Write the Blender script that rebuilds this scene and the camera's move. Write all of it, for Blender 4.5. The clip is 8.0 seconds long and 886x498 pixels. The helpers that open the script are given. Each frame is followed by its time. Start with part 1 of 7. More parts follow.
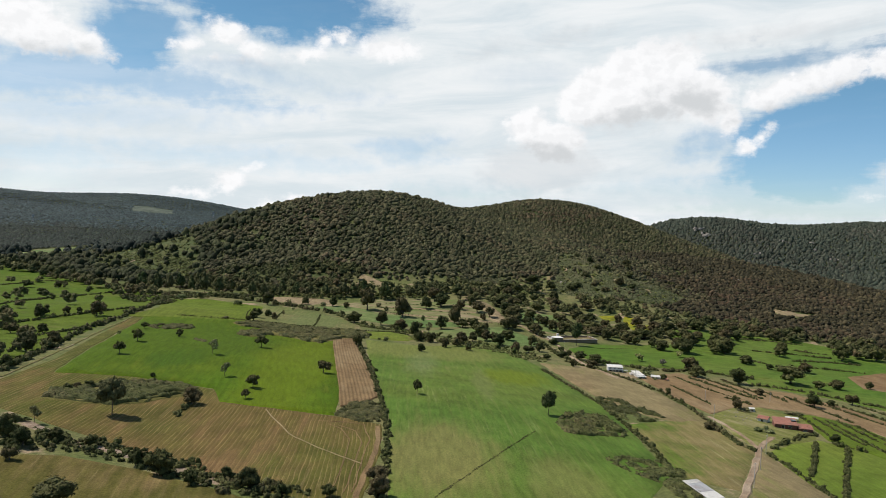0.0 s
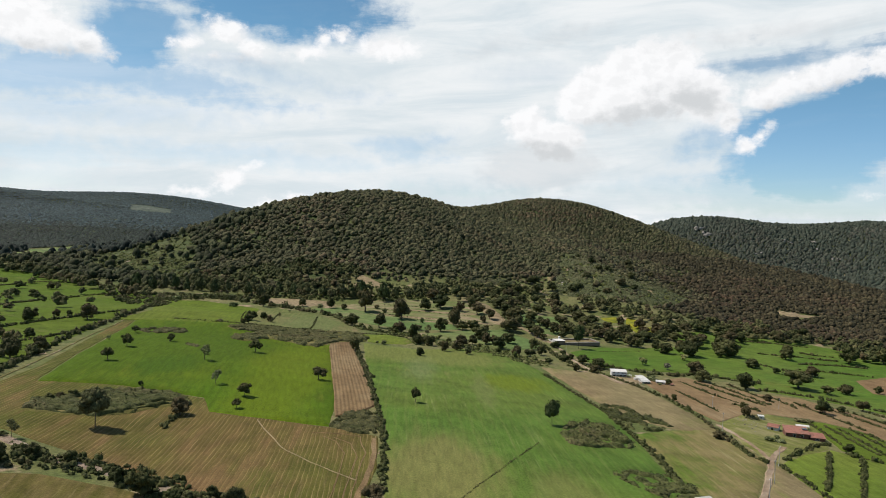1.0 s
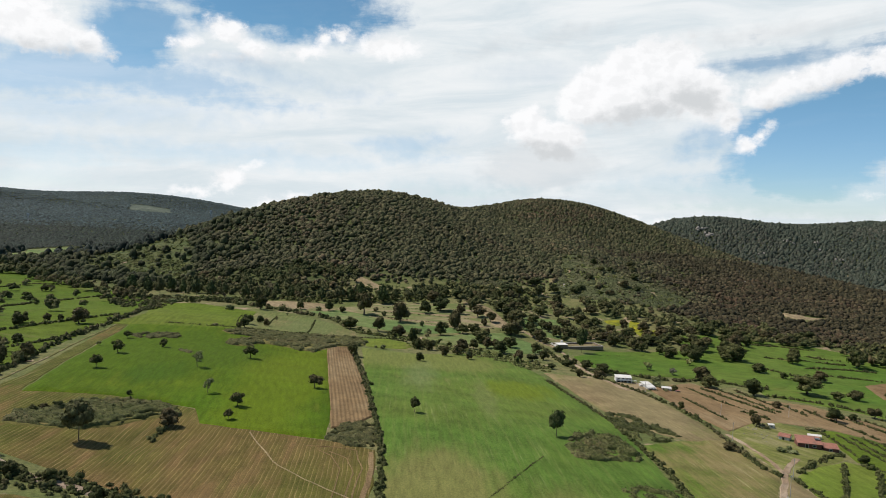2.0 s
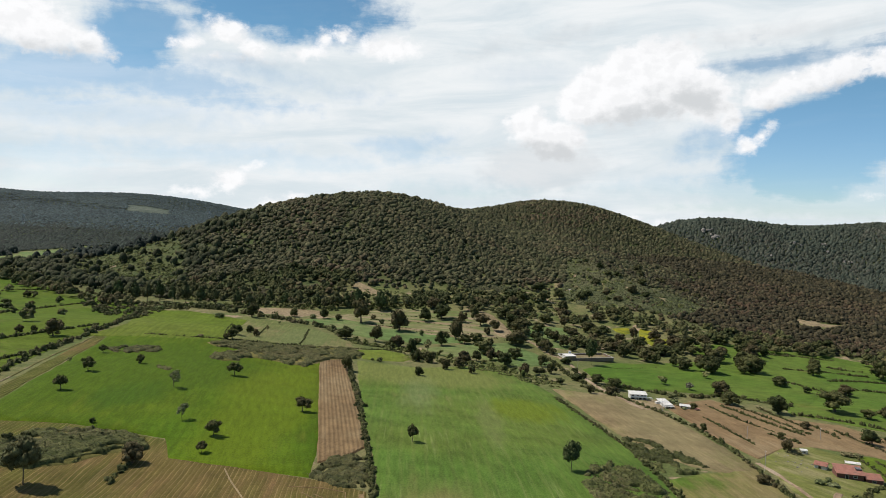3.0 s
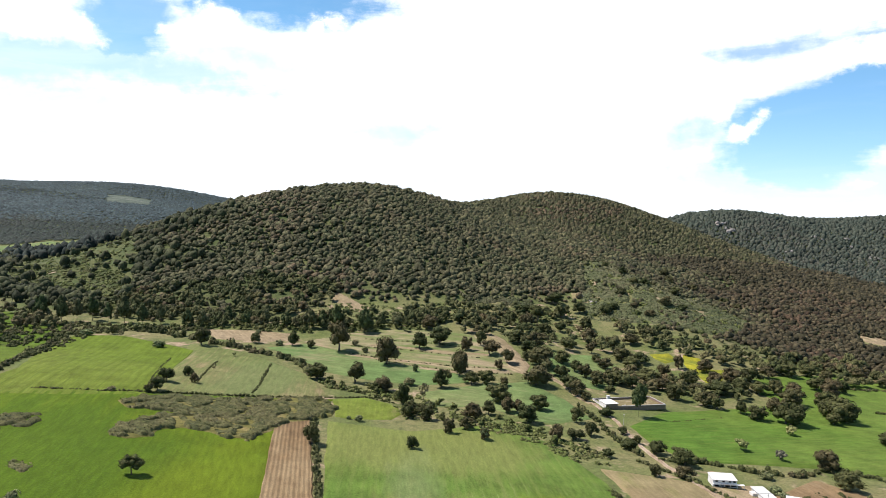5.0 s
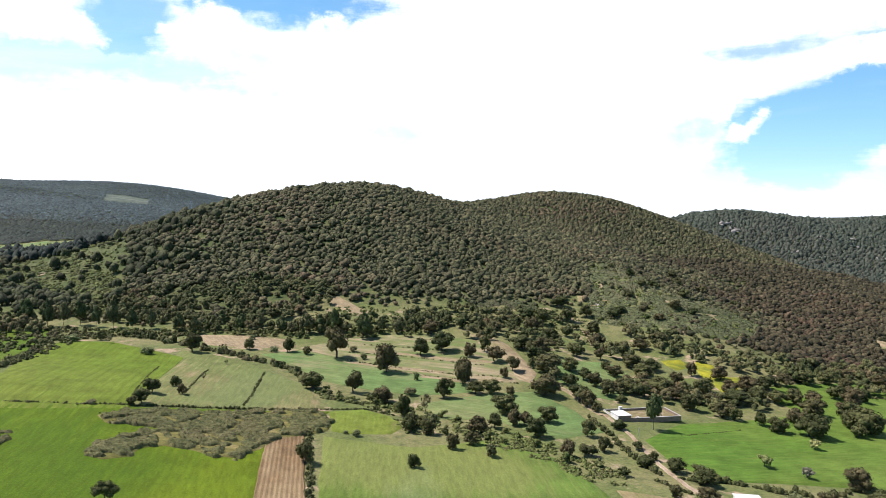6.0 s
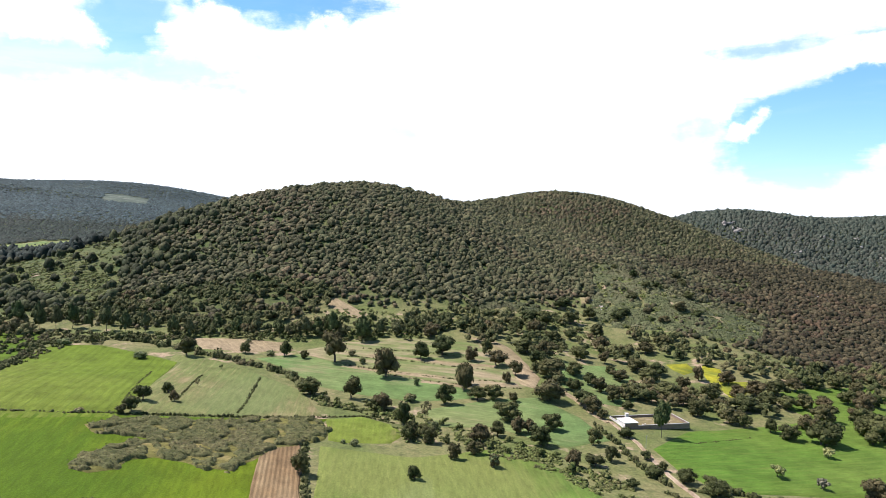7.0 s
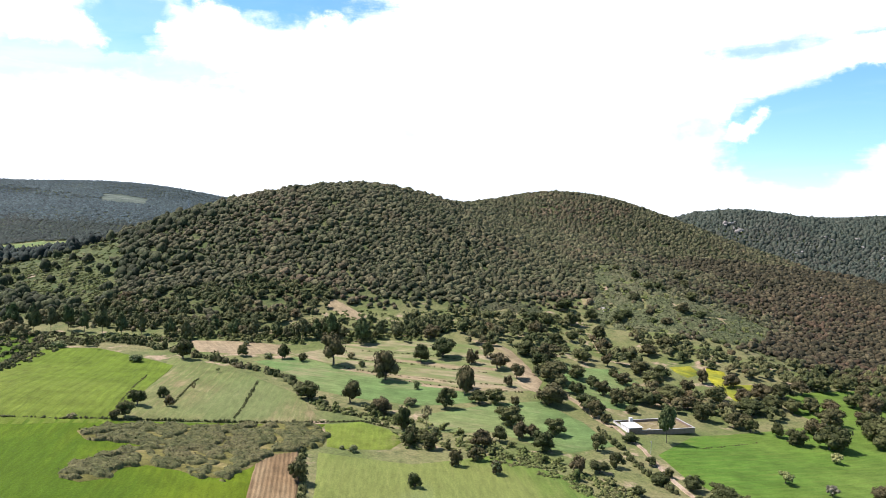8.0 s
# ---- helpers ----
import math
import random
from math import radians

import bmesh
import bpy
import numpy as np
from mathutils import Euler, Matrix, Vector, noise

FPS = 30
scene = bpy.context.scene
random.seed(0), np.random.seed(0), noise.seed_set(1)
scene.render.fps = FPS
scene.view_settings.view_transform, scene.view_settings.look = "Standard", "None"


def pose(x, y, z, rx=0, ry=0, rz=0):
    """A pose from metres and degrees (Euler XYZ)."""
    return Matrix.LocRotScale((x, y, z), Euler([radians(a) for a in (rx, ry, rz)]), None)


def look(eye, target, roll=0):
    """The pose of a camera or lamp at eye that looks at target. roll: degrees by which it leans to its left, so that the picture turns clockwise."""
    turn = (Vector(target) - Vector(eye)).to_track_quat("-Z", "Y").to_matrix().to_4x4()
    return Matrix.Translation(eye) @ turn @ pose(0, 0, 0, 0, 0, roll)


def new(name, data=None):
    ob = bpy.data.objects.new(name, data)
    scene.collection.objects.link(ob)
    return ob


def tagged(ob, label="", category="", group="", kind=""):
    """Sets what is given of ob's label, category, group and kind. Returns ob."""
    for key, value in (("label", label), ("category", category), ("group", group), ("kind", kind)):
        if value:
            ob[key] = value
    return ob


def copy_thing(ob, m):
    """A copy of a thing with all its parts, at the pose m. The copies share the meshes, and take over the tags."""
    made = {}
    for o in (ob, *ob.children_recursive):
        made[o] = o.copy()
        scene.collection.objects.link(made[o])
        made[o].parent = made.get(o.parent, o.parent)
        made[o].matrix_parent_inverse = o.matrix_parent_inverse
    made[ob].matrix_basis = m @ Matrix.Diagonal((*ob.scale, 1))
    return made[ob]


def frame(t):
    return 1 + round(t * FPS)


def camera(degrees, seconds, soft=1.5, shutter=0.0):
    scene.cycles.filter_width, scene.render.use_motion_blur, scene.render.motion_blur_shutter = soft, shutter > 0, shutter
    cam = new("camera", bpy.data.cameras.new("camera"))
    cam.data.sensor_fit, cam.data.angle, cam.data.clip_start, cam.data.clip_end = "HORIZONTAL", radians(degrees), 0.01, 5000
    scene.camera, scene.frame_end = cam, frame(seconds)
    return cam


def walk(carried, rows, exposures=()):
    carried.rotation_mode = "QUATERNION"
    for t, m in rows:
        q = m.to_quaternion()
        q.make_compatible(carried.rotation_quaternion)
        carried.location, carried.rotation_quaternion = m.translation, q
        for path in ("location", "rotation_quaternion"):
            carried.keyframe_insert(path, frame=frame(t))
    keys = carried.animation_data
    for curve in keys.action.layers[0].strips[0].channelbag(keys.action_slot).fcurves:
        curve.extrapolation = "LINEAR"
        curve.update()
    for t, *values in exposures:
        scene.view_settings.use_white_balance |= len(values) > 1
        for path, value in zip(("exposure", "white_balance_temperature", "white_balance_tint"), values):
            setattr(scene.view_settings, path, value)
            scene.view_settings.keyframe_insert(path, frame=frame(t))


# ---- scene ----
cam = camera(62.0, 8.0, soft=0.65)
PATH = [
    (0.0, (0.00, 0.00, 39.98), (0.19, 99.86, 34.70), 2.0),
    (0.1, (0.00, 0.47, 40.02), (0.19, 100.33, 34.72), 2.0),
    (0.2, (0.00, 0.95, 40.06), (0.20, 100.81, 34.75), 2.0),
    (0.3, (0.01, 1.44, 40.10), (0.21, 101.29, 34.78), 2.0),
    (0.4, (0.01, 1.91, 40.14), (0.21, 101.77, 34.81), 2.0),
    (0.5, (0.01, 2.38, 40.18), (0.22, 102.24, 34.84), 2.0),
    (0.6, (0.01, 2.83, 40.23), (0.23, 102.69, 34.87), 2.0),
    (0.7, (0.00, 3.28, 40.29), (0.25, 103.13, 34.90), 2.0),
    (0.8, (0.00, 3.72, 40.34), (0.26, 103.57, 34.93), 2.0),
    (0.9, (-0.00, 4.16, 40.39), (0.27, 104.01, 34.95), 2.0),
    (1.0, (-0.00, 4.61, 40.44), (0.28, 104.46, 34.98), 2.0),
    (1.1, (-0.01, 5.06, 40.49), (0.28, 104.91, 35.01), 2.0),
    (1.2, (-0.01, 5.52, 40.53), (0.28, 105.37, 35.03), 2.0),
    (1.3, (-0.01, 5.98, 40.57), (0.28, 105.83, 35.06), 2.0),
    (1.4, (-0.01, 6.45, 40.61), (0.28, 106.30, 35.09), 2.0),
    (1.5, (-0.01, 6.94, 40.66), (0.28, 106.78, 35.13), 2.0),
    (1.6, (-0.01, 7.39, 40.71), (0.28, 107.24, 35.18), 2.0),
    (1.7, (-0.02, 7.79, 40.76), (0.27, 107.64, 35.24), 2.0),
    (1.8, (-0.02, 8.16, 40.81), (0.26, 108.01, 35.29), 2.0),
    (1.9, (-0.02, 8.54, 40.87), (0.25, 108.38, 35.35), 2.0),
    (2.0, (-0.02, 8.94, 40.92), (0.23, 108.79, 35.41), 2.0),
    (2.1, (-0.03, 9.41, 40.98), (0.21, 109.26, 35.47), 2.0),
    (2.2, (-0.03, 9.96, 41.03), (0.20, 109.81, 35.53), 2.0),
    (2.3, (-0.03, 10.64, 41.09), (0.18, 110.48, 35.60), 2.0),
    (2.4, (-0.04, 11.45, 41.16), (0.16, 111.30, 35.67), 2.0),
    (2.5, (-0.04, 12.44, 41.22), (0.14, 112.29, 35.74), 2.0),
    (2.6, (-0.05, 13.63, 41.29), (0.13, 113.48, 35.82), 2.0),
    (2.7, (-0.05, 15.05, 41.37), (0.11, 114.90, 35.90), 2.0),
    (2.8, (-0.06, 16.73, 41.45), (0.10, 116.58, 35.99), 2.0),
    (2.9, (-0.06, 18.70, 41.54), (0.09, 118.55, 36.08), 2.0),
    (3.0, (-0.07, 20.98, 41.63), (0.08, 120.83, 36.18), 2.0),
    (3.1, (-0.09, 23.51, 41.75), (0.07, 123.36, 36.30), 2.0),
    (3.2, (-0.13, 26.22, 41.92), (0.08, 126.07, 36.48), 2.0),
    (3.3, (-0.19, 29.13, 42.12), (0.08, 128.99, 36.68), 2.0),
    (3.4, (-0.25, 32.28, 42.35), (0.09, 132.13, 36.91), 2.0),
    (3.5, (-0.31, 35.67, 42.58), (0.11, 135.52, 37.15), 2.0),
    (3.6, (-0.37, 39.29, 42.89), (0.15, 139.14, 37.42), 2.0),
    (3.7, (-0.45, 43.04, 43.28), (0.21, 142.88, 37.74), 2.0),
    (3.8, (-0.53, 46.78, 43.67), (0.28, 146.62, 38.03), 2.0),
    (3.9, (-0.62, 50.41, 43.99), (0.33, 150.24, 38.25), 2.0),
    (4.0, (-0.72, 53.80, 44.17), (0.31, 153.62, 38.34), 2.0),
    (4.1, (-0.85, 56.69, 44.23), (0.24, 156.51, 38.36), 2.0),
    (4.2, (-1.02, 58.99, 44.28), (0.12, 158.77, 37.78), 2.0),
    (4.3, (-1.19, 60.81, 44.32), (-0.02, 160.57, 37.44), 2.0),
    (4.4, (-1.35, 62.29, 44.35), (-0.15, 162.04, 37.43), 2.0),
    (4.5, (-1.46, 63.53, 44.36), (-0.25, 163.29, 37.43), 2.0),
    (4.6, (-1.54, 64.70, 44.37), (-0.33, 164.45, 37.42), 2.0),
    (4.7, (-1.62, 65.83, 44.37), (-0.41, 165.58, 37.41), 2.0),
    (4.8, (-1.70, 66.94, 44.37), (-0.48, 166.68, 37.40), 2.0),
    (4.9, (-1.77, 68.01, 44.38), (-0.55, 167.76, 37.39), 2.0),
    (5.0, (-1.84, 69.05, 44.38), (-0.62, 168.80, 37.38), 2.0),
    (5.1, (-1.90, 70.06, 44.38), (-0.69, 169.81, 37.38), 2.0),
    (5.2, (-1.96, 71.04, 44.38), (-0.75, 170.79, 37.37), 2.0),
    (5.3, (-2.02, 71.98, 44.39), (-0.80, 171.73, 37.36), 2.0),
    (5.4, (-2.08, 72.89, 44.39), (-0.86, 172.63, 37.35), 2.0),
    (5.5, (-2.13, 73.75, 44.39), (-0.91, 173.50, 37.35), 2.0),
    (5.6, (-2.18, 74.58, 44.39), (-0.95, 174.32, 37.34), 2.0),
    (5.7, (-2.22, 75.37, 44.40), (-1.00, 175.11, 37.34), 2.0),
    (5.8, (-2.26, 76.11, 44.40), (-1.04, 175.86, 37.33), 2.0),
    (5.9, (-2.29, 76.82, 44.40), (-1.07, 176.56, 37.33), 2.0),
    (6.0, (-2.33, 77.48, 44.40), (-1.10, 177.22, 37.33), 2.0),
    (6.1, (-2.35, 78.10, 44.41), (-1.12, 177.84, 37.32), 2.0),
    (6.2, (-2.38, 78.70, 44.41), (-1.14, 178.44, 37.33), 2.0),
    (6.3, (-2.40, 79.25, 44.42), (-1.16, 178.99, 37.33), 2.0),
    (6.4, (-2.41, 79.77, 44.43), (-1.17, 179.51, 37.33), 2.0),
    (6.5, (-2.43, 80.24, 44.44), (-1.18, 179.98, 37.34), 2.0),
    (6.6, (-2.43, 80.65, 44.45), (-1.19, 180.39, 37.34), 2.0),
    (6.7, (-2.44, 81.02, 44.48), (-1.21, 180.76, 37.36), 2.0),
    (6.8, (-2.45, 81.36, 44.50), (-1.22, 181.10, 37.37), 2.0),
    (6.9, (-2.45, 81.68, 44.53), (-1.23, 181.41, 37.39), 2.0),
    (7.0, (-2.46, 81.97, 44.56), (-1.24, 181.71, 37.41), 2.0),
    (7.1, (-2.48, 82.25, 44.59), (-1.25, 181.98, 37.43), 2.0),
    (7.2, (-2.50, 82.49, 44.62), (-1.26, 182.23, 37.45), 2.0),
    (7.3, (-2.53, 82.72, 44.66), (-1.28, 182.46, 37.48), 2.0),
    (7.4, (-2.56, 82.95, 44.68), (-1.29, 182.68, 37.50), 2.0),
    (7.5, (-2.58, 83.19, 44.69), (-1.31, 182.93, 37.50), 2.0),
    (7.6, (-2.60, 83.46, 44.69), (-1.32, 183.19, 37.50), 2.0),
    (7.7, (-2.62, 83.74, 44.69), (-1.33, 183.48, 37.50), 2.0),
    (7.8, (-2.64, 84.03, 44.68), (-1.35, 183.77, 37.51), 2.0),
    (7.9, (-2.66, 84.32, 44.68), (-1.36, 184.05, 37.51), 2.0),
    (8.0, (-2.68, 84.59, 44.67), (-1.38, 184.32, 37.51), 2.0),
]
EXPOSURES = [(0.0, 0.03, 6480, 11), (3.9, 0.06, 6460, 11), (4.2, 0.28, 6380, 14), (4.5, 0.53, 6300, 16), (4.8, 0.64, 6250, 16), (6.0, 0.79, 6140, 17), (7.0, 0.88, 6080, 18), (8.0, 0.94, 6050, 18)]
walk(cam, [(t, look(eye, target, roll)) for t, eye, target, roll in PATH], EXPOSURES)

# ---- light: high sun from the left, bright broken cloud ----
SUN_EL, SUN_AZ = 57.0, -74.0
sun = new("sun", bpy.data.lights.new("sun", "SUN"))
sun.data.energy, sun.data.angle, sun.data.color = 4.5, radians(0.53), (1.0, 0.92, 0.83)
sun_way = Vector((math.sin(radians(SUN_AZ)) * math.cos(radians(SUN_EL)), math.cos(radians(SUN_AZ)) * math.cos(radians(SUN_EL)), math.sin(radians(SUN_EL))))
sun.matrix_world = look(sun_way * 900, (0, 0, 0))


class Nodes:
    """Short hand for building node trees."""

    def __init__(self, tree):
        self.tree = tree
        tree.nodes.clear()

    def make(self, kind, **props):
        n = self.tree.nodes.new(kind)
        for k, v in props.items():
            setattr(n, k, v)
        return n

    def put(self, socket, value):
        if isinstance(value, bpy.types.NodeSocket):
            self.tree.links.new(value, socket)
        else:
            socket.default_value = value

    def math(self, op, a, b=0.0, c=0.0, clamp=False):
        n = self.make("ShaderNodeMath", operation=op, use_clamp=clamp)
        for s, v in zip(n.inputs, (a, b, c)):
            self.put(s, v)
        return n.outputs[0]

    def ramp(self, v, lo, hi, a=0.0, b=1.0):
        n = self.make("ShaderNodeMapRange", interpolation_type="SMOOTHSTEP")
        for s, x in zip(n.inputs, (v, lo, hi, a, b)):
            self.put(s, x)
        return n.outputs[0]

    def mix(self, f, a, b, how="MIX"):
        n = self.make("ShaderNodeMix", data_type="RGBA", blend_type=how)
        self.put(n.inputs[0], f)
        for s, v in ((n.inputs[6], a), (n.inputs[7], b)):
            self.put(s, (*v, 1) if isinstance(v, tuple) and len(v) == 3 else v)
        return n.outputs[2]

    def noise(self, vec, scale, detail=4.0, rough=0.55, warp=0.0):
        n = self.make("ShaderNodeTexNoise")
        self.put(n.inputs["Vector"], vec)
        n.inputs["Scale"].default_value, n.inputs["Detail"].default_value = scale, detail
        n.inputs["Roughness"].default_value, n.inputs["Distortion"].default_value = rough, warp
        return n.outputs["Fac"]

    def vec(self, x, y, z=0.0):
        n = self.make("ShaderNodeCombineXYZ")
        for s, v in zip(n.inputs, (x, y, z)):
            self.put(s, v)
        return n.outputs[0]

    def split(self, v):
        n = self.make("ShaderNodeSeparateXYZ")
        self.put(n.inputs[0], v)
        return n.outputs[:3]


world = bpy.data.worlds.new("world")
scene.world = world
world.use_nodes = True
g = Nodes(world.node_tree)
sky = g.make("ShaderNodeTexSky", sky_type="NISHITA", sun_disc=False)
sky.sun_elevation, sky.sun_rotation = radians(SUN_EL), radians(SUN_AZ)
sky.altitude, sky.air_density, sky.dust_density, sky.ozone_density = 2300, 1.0, 0.6, 1.2
dx, dy, dz = g.split(g.make("ShaderNodeTexCoord").outputs["Generated"])
az = g.math("MULTIPLY", g.math("ARCTAN2", dx, dy), 57.29578)
el = g.math("MULTIPLY", g.math("ARCSINE", dz), 57.29578)


def most(values):
    top = values[0]
    for v in values[1:]:
        top = g.math("MAXIMUM", top, v)
    return top


# heaped clouds, as tilted ellipses (place, two half widths, tilt) with a billowing edge
def shaped(a, e, ra, re, tilt=0.0):
    """Degrees inside the edge of an ellipse in the sky, negative outside."""
    c, s = math.cos(radians(tilt)), math.sin(radians(tilt))
    u, v = g.math("SUBTRACT", az, a), g.math("SUBTRACT", el, e)
    p = g.math("DIVIDE", g.math("ADD", g.math("MULTIPLY", u, c), g.math("MULTIPLY", v, s)), ra)
    q = g.math("DIVIDE", g.math("SUBTRACT", g.math("MULTIPLY", v, c), g.math("MULTIPLY", u, s)), re)
    r = g.math("SQRT", g.math("ADD", g.math("MULTIPLY", p, p), g.math("MULTIPLY", q, q)))
    return g.math("MULTIPLY", g.math("SUBTRACT", 1.0, r), min(ra, re))


heaps = [(-29.2, 11.1, 3.6, 1.67, -8), (-26, 10.6, 2.28, 1.05, -20), (-30.3, 12.2, 3.51, 1.14, 0), (-19.4, 11.1, 1.23, 0.66, 10), (-16.4, 12.2, 1.84, 1.05, -15), (-14.6, 11.2, 1.93, 0.79, -20), (-17.4, 10.5, 2.2, 0.35, 0), (-9.5, 12.3, 0.79, 0.97, 0), (-8.1, 12.6, 1.05, 0.66, 0), (-10.6, 11.2, 2.2, 0.61, 10), (-4.5, 12, 2.55, 1.14, 5), (15.1, 11, 4.3, 2.11, 8), (16.5, 12.3, 2.37, 0.88, 0), (11.5, 9.1, 3.86, 2.2, 25), (18.2, 9.1, 3.86, 2.02, -20), (6.3, 6.6, 2.28, 1.49, 15), (8.5, 5.5, 2.46, 1.76, 0), (20.9, 7.2, 0.97, 1.41, 0), (14.1, 8.1, 5.27, 1.32, 8), (23.9, 9, 2.9, 1.19, 18), (26.2, 9.7, 2.63, 1.14, 18), (28.2, 10.4, 2.63, 1.1, 12), (30.5, 10.6, 2.2, 1.14, 0), (22.1, 5.2, 0.79, 0.88, 50), (23, 5.9, 1.1, 0.61, 40), (-16.2, 1.6, 1.41, 0.97, 10), (-14.8, 2.6, 0.88, 0.31, 15), (-19, 0.7, 1.32, 0.44, 0), (-13.2, -0, 0.97, 0.53, 0), (-11.6, 0.5, 0.97, 0.31, 10), (14.6, -0.1, 0.66, 0.31, 0), (16.4, -0.4, 0.66, 0.22, 0), (30, 1.8, 0.79, 0.35, 0)]
flat = g.vec(g.math("MULTIPLY", az, 0.1), g.math("MULTIPLY", el, 0.13), 3.3)
billow = g.math("SUBTRACT", g.noise(flat, 7.0, 9.0, 0.58), 0.5)
fine = g.math("SUBTRACT", g.noise(flat, 26.0, 5.0, 0.6), 0.5)
body = g.math("ADD", most([shaped(*h) for h in heaps]), g.math("ADD", g.math("MULTIPLY", billow, 1.9), g.math("MULTIPLY", fine, 0.5)))
heap = g.ramp(body, -0.16, 0.62)
# thin veil of high cloud, drawn out sideways, with blue openings
drawn = g.vec(g.math("MULTIPLY", az, 0.028), g.math("MULTIPLY", g.math("SUBTRACT", el, g.math("MULTIPLY", az, 0.05)), 0.15), 1.7)
wisps = g.math("SUBTRACT", g.noise(drawn, 3.0, 9.0, 0.6, 0.5), 0.5)
holes = [(-13.8, 14.5, 8.78, 2.42, -3, 1), (-22.6, 11.5, 3.07, 2.63, 0, 0.9), (-25.2, 8.7, 9.66, 1.23, -4, 0.62), (-29.7, 7.7, 5.27, 1.32, -5, 0.55), (-13.7, 9.6, 5.27, 0.79, -8, 0.35), (-26.6, 6, 7.9, 0.97, 0, 0.28), (-19.2, 3.5, 7.9, 0.57, 0, 0.38), (-29, 3.1, 5.27, 0.88, 0, 0.36), (-2.7, 4.7, 2.63, 0.79, 3, 0.5), (0.7, 1.2, 3.95, 0.61, 0, 0.45), (26.7, 5.6, 6.59, 3.95, 15, 1), (30.1, 7.8, 3.51, 3.95, 0, 1), (24, 11, 3.95, 0.4, 6, 0.8), (30.1, 11.5, 1.32, 0.31, 8, 0.7), (19.4, 5.2, 2.63, 1.14, 10, 0.6), (26.9, 2, 8.78, 1.76, 0, 0.6), (18.4, 2, 5.27, 0.97, 0, 0.35), (-29, 1.1, 4.39, 0.53, 0, 0.3), (6.6, 10.3, 2.2, 0.53, 0, 0.15)]
opened = most([g.math("MULTIPLY", g.ramp(g.math("ADD", shaped(*h[:5]), g.math("MULTIPLY", g.math("ADD", wisps, g.math("MULTIPLY", billow, 0.5)), 4.6)), -0.9, 0.9), h[5]) for h in holes])
veil = g.math("ADD", g.math("SUBTRACT", 1.0, opened), g.math("MULTIPLY", wisps, 0.22), clamp=True)
# away from the bank of cloud ahead the sky is mostly clear
ahead = g.math("MULTIPLY", g.ramp(g.math("ABSOLUTE", az), 38.0, 75.0, 1.0, 0.0), g.ramp(el, 17.0, 34.0, 1.0, 0.0))
veil = g.math("MULTIPLY", veil, g.math("MAXIMUM", ahead, g.ramp(wisps, 0.02, 0.22, 0.0, 0.55)))
# greyer undersides
lower = g.math("SUBTRACT", g.noise(g.vec(g.math("MULTIPLY", g.math("SUBTRACT", az, 0.5), 0.1), g.math("MULTIPLY", g.math("ADD", el, 0.55), 0.13), 3.3), 7.0, 6.0, 0.58), 0.5)
shade = g.ramp(g.math("SUBTRACT", billow, lower), -0.13, 0.10, 1.0, 0.0)
shades = [(14.9, 7.5, 4.39, 0.97, 12), (18.4, 8.5, 2.63, 1.1, -10), (7.5, 3.4, 4.83, 2.11, 5), (8.4, 13, 2.63, 0.53, 12), (3.3, 12.3, 1.76, 0.44, 15), (24.6, 12.9, 7.47, 0.61, 3), (-27.3, 9.8, 2.63, 0.44, 0), (-15.4, 10.3, 2.2, 0.35, 0), (25.2, 8.3, 3.07, 0.35, 20)]
under = g.ramp(g.math("ADD", most([shaped(*h) for h in shades]), g.math("MULTIPLY", billow, 2.4)), -0.6, 0.9)
white = g.mix(g.math("MAXIMUM", g.math("MULTIPLY", shade, 0.2), g.math("MULTIPLY", under, 0.9)), (0.96, 0.965, 0.965), (0.60, 0.625, 0.635))
high = g.ramp(el, 16.0, 45.0, 1.0, 0.7)
tinted = g.mix(1.0, sky.outputs[0], g.mix(g.ramp(el, 1.0, 13.0), (0.072, 0.090, 0.106), (0.072, 0.102, 0.100)), "MULTIPLY")
tinted = g.mix(1.0, tinted, g.vec(high, high, high), "MULTIPLY")
milky = g.mix(g.ramp(wisps, -0.2, 0.2), (0.67, 0.75, 0.785), (0.855, 0.885, 0.89))
milky = g.mix(g.math("MULTIPLY", under, 0.45), milky, (0.62, 0.655, 0.675))
cover = g.mix(veil, tinted, milky)
cover = g.mix(g.math("MULTIPLY", heap, 0.97), cover, white)
air = g.make("ShaderNodeBackground")
g.put(air.inputs[0], cover)
air.inputs[1].default_value = 1.0
g.tree.links.new(air.outputs[0], g.make("ShaderNodeOutputWorld").inputs[0])

# ---- materials ----
def surface(name, paint, rough=0.9, bump=None, spec=0.2):
    """A material whose colour comes from paint(g, p), p being the place in metres."""
    m = bpy.data.materials.new(name)
    m.use_nodes = True
    g = Nodes(m.node_tree)
    p = g.make("ShaderNodeTexCoord").outputs["Object"]
    s = g.make("ShaderNodeBsdfPrincipled")
    g.put(s.inputs["Base Color"], paint(g, p))
    s.inputs["Roughness"].default_value = rough
    s.inputs["Specular IOR Level"].default_value = spec
    if bump:
        b = g.make("ShaderNodeBump")
        b.inputs["Strength"].default_value, b.inputs["Distance"].default_value = 0.7, bump[1]
        g.put(b.inputs["Height"], g.noise(p, bump[0], 5.0, 0.65))
        g.put(s.inputs["Normal"], b.outputs[0])
    g.tree.links.new(s.outputs[0], g.make("ShaderNodeOutputMaterial").inputs[0])
    return m


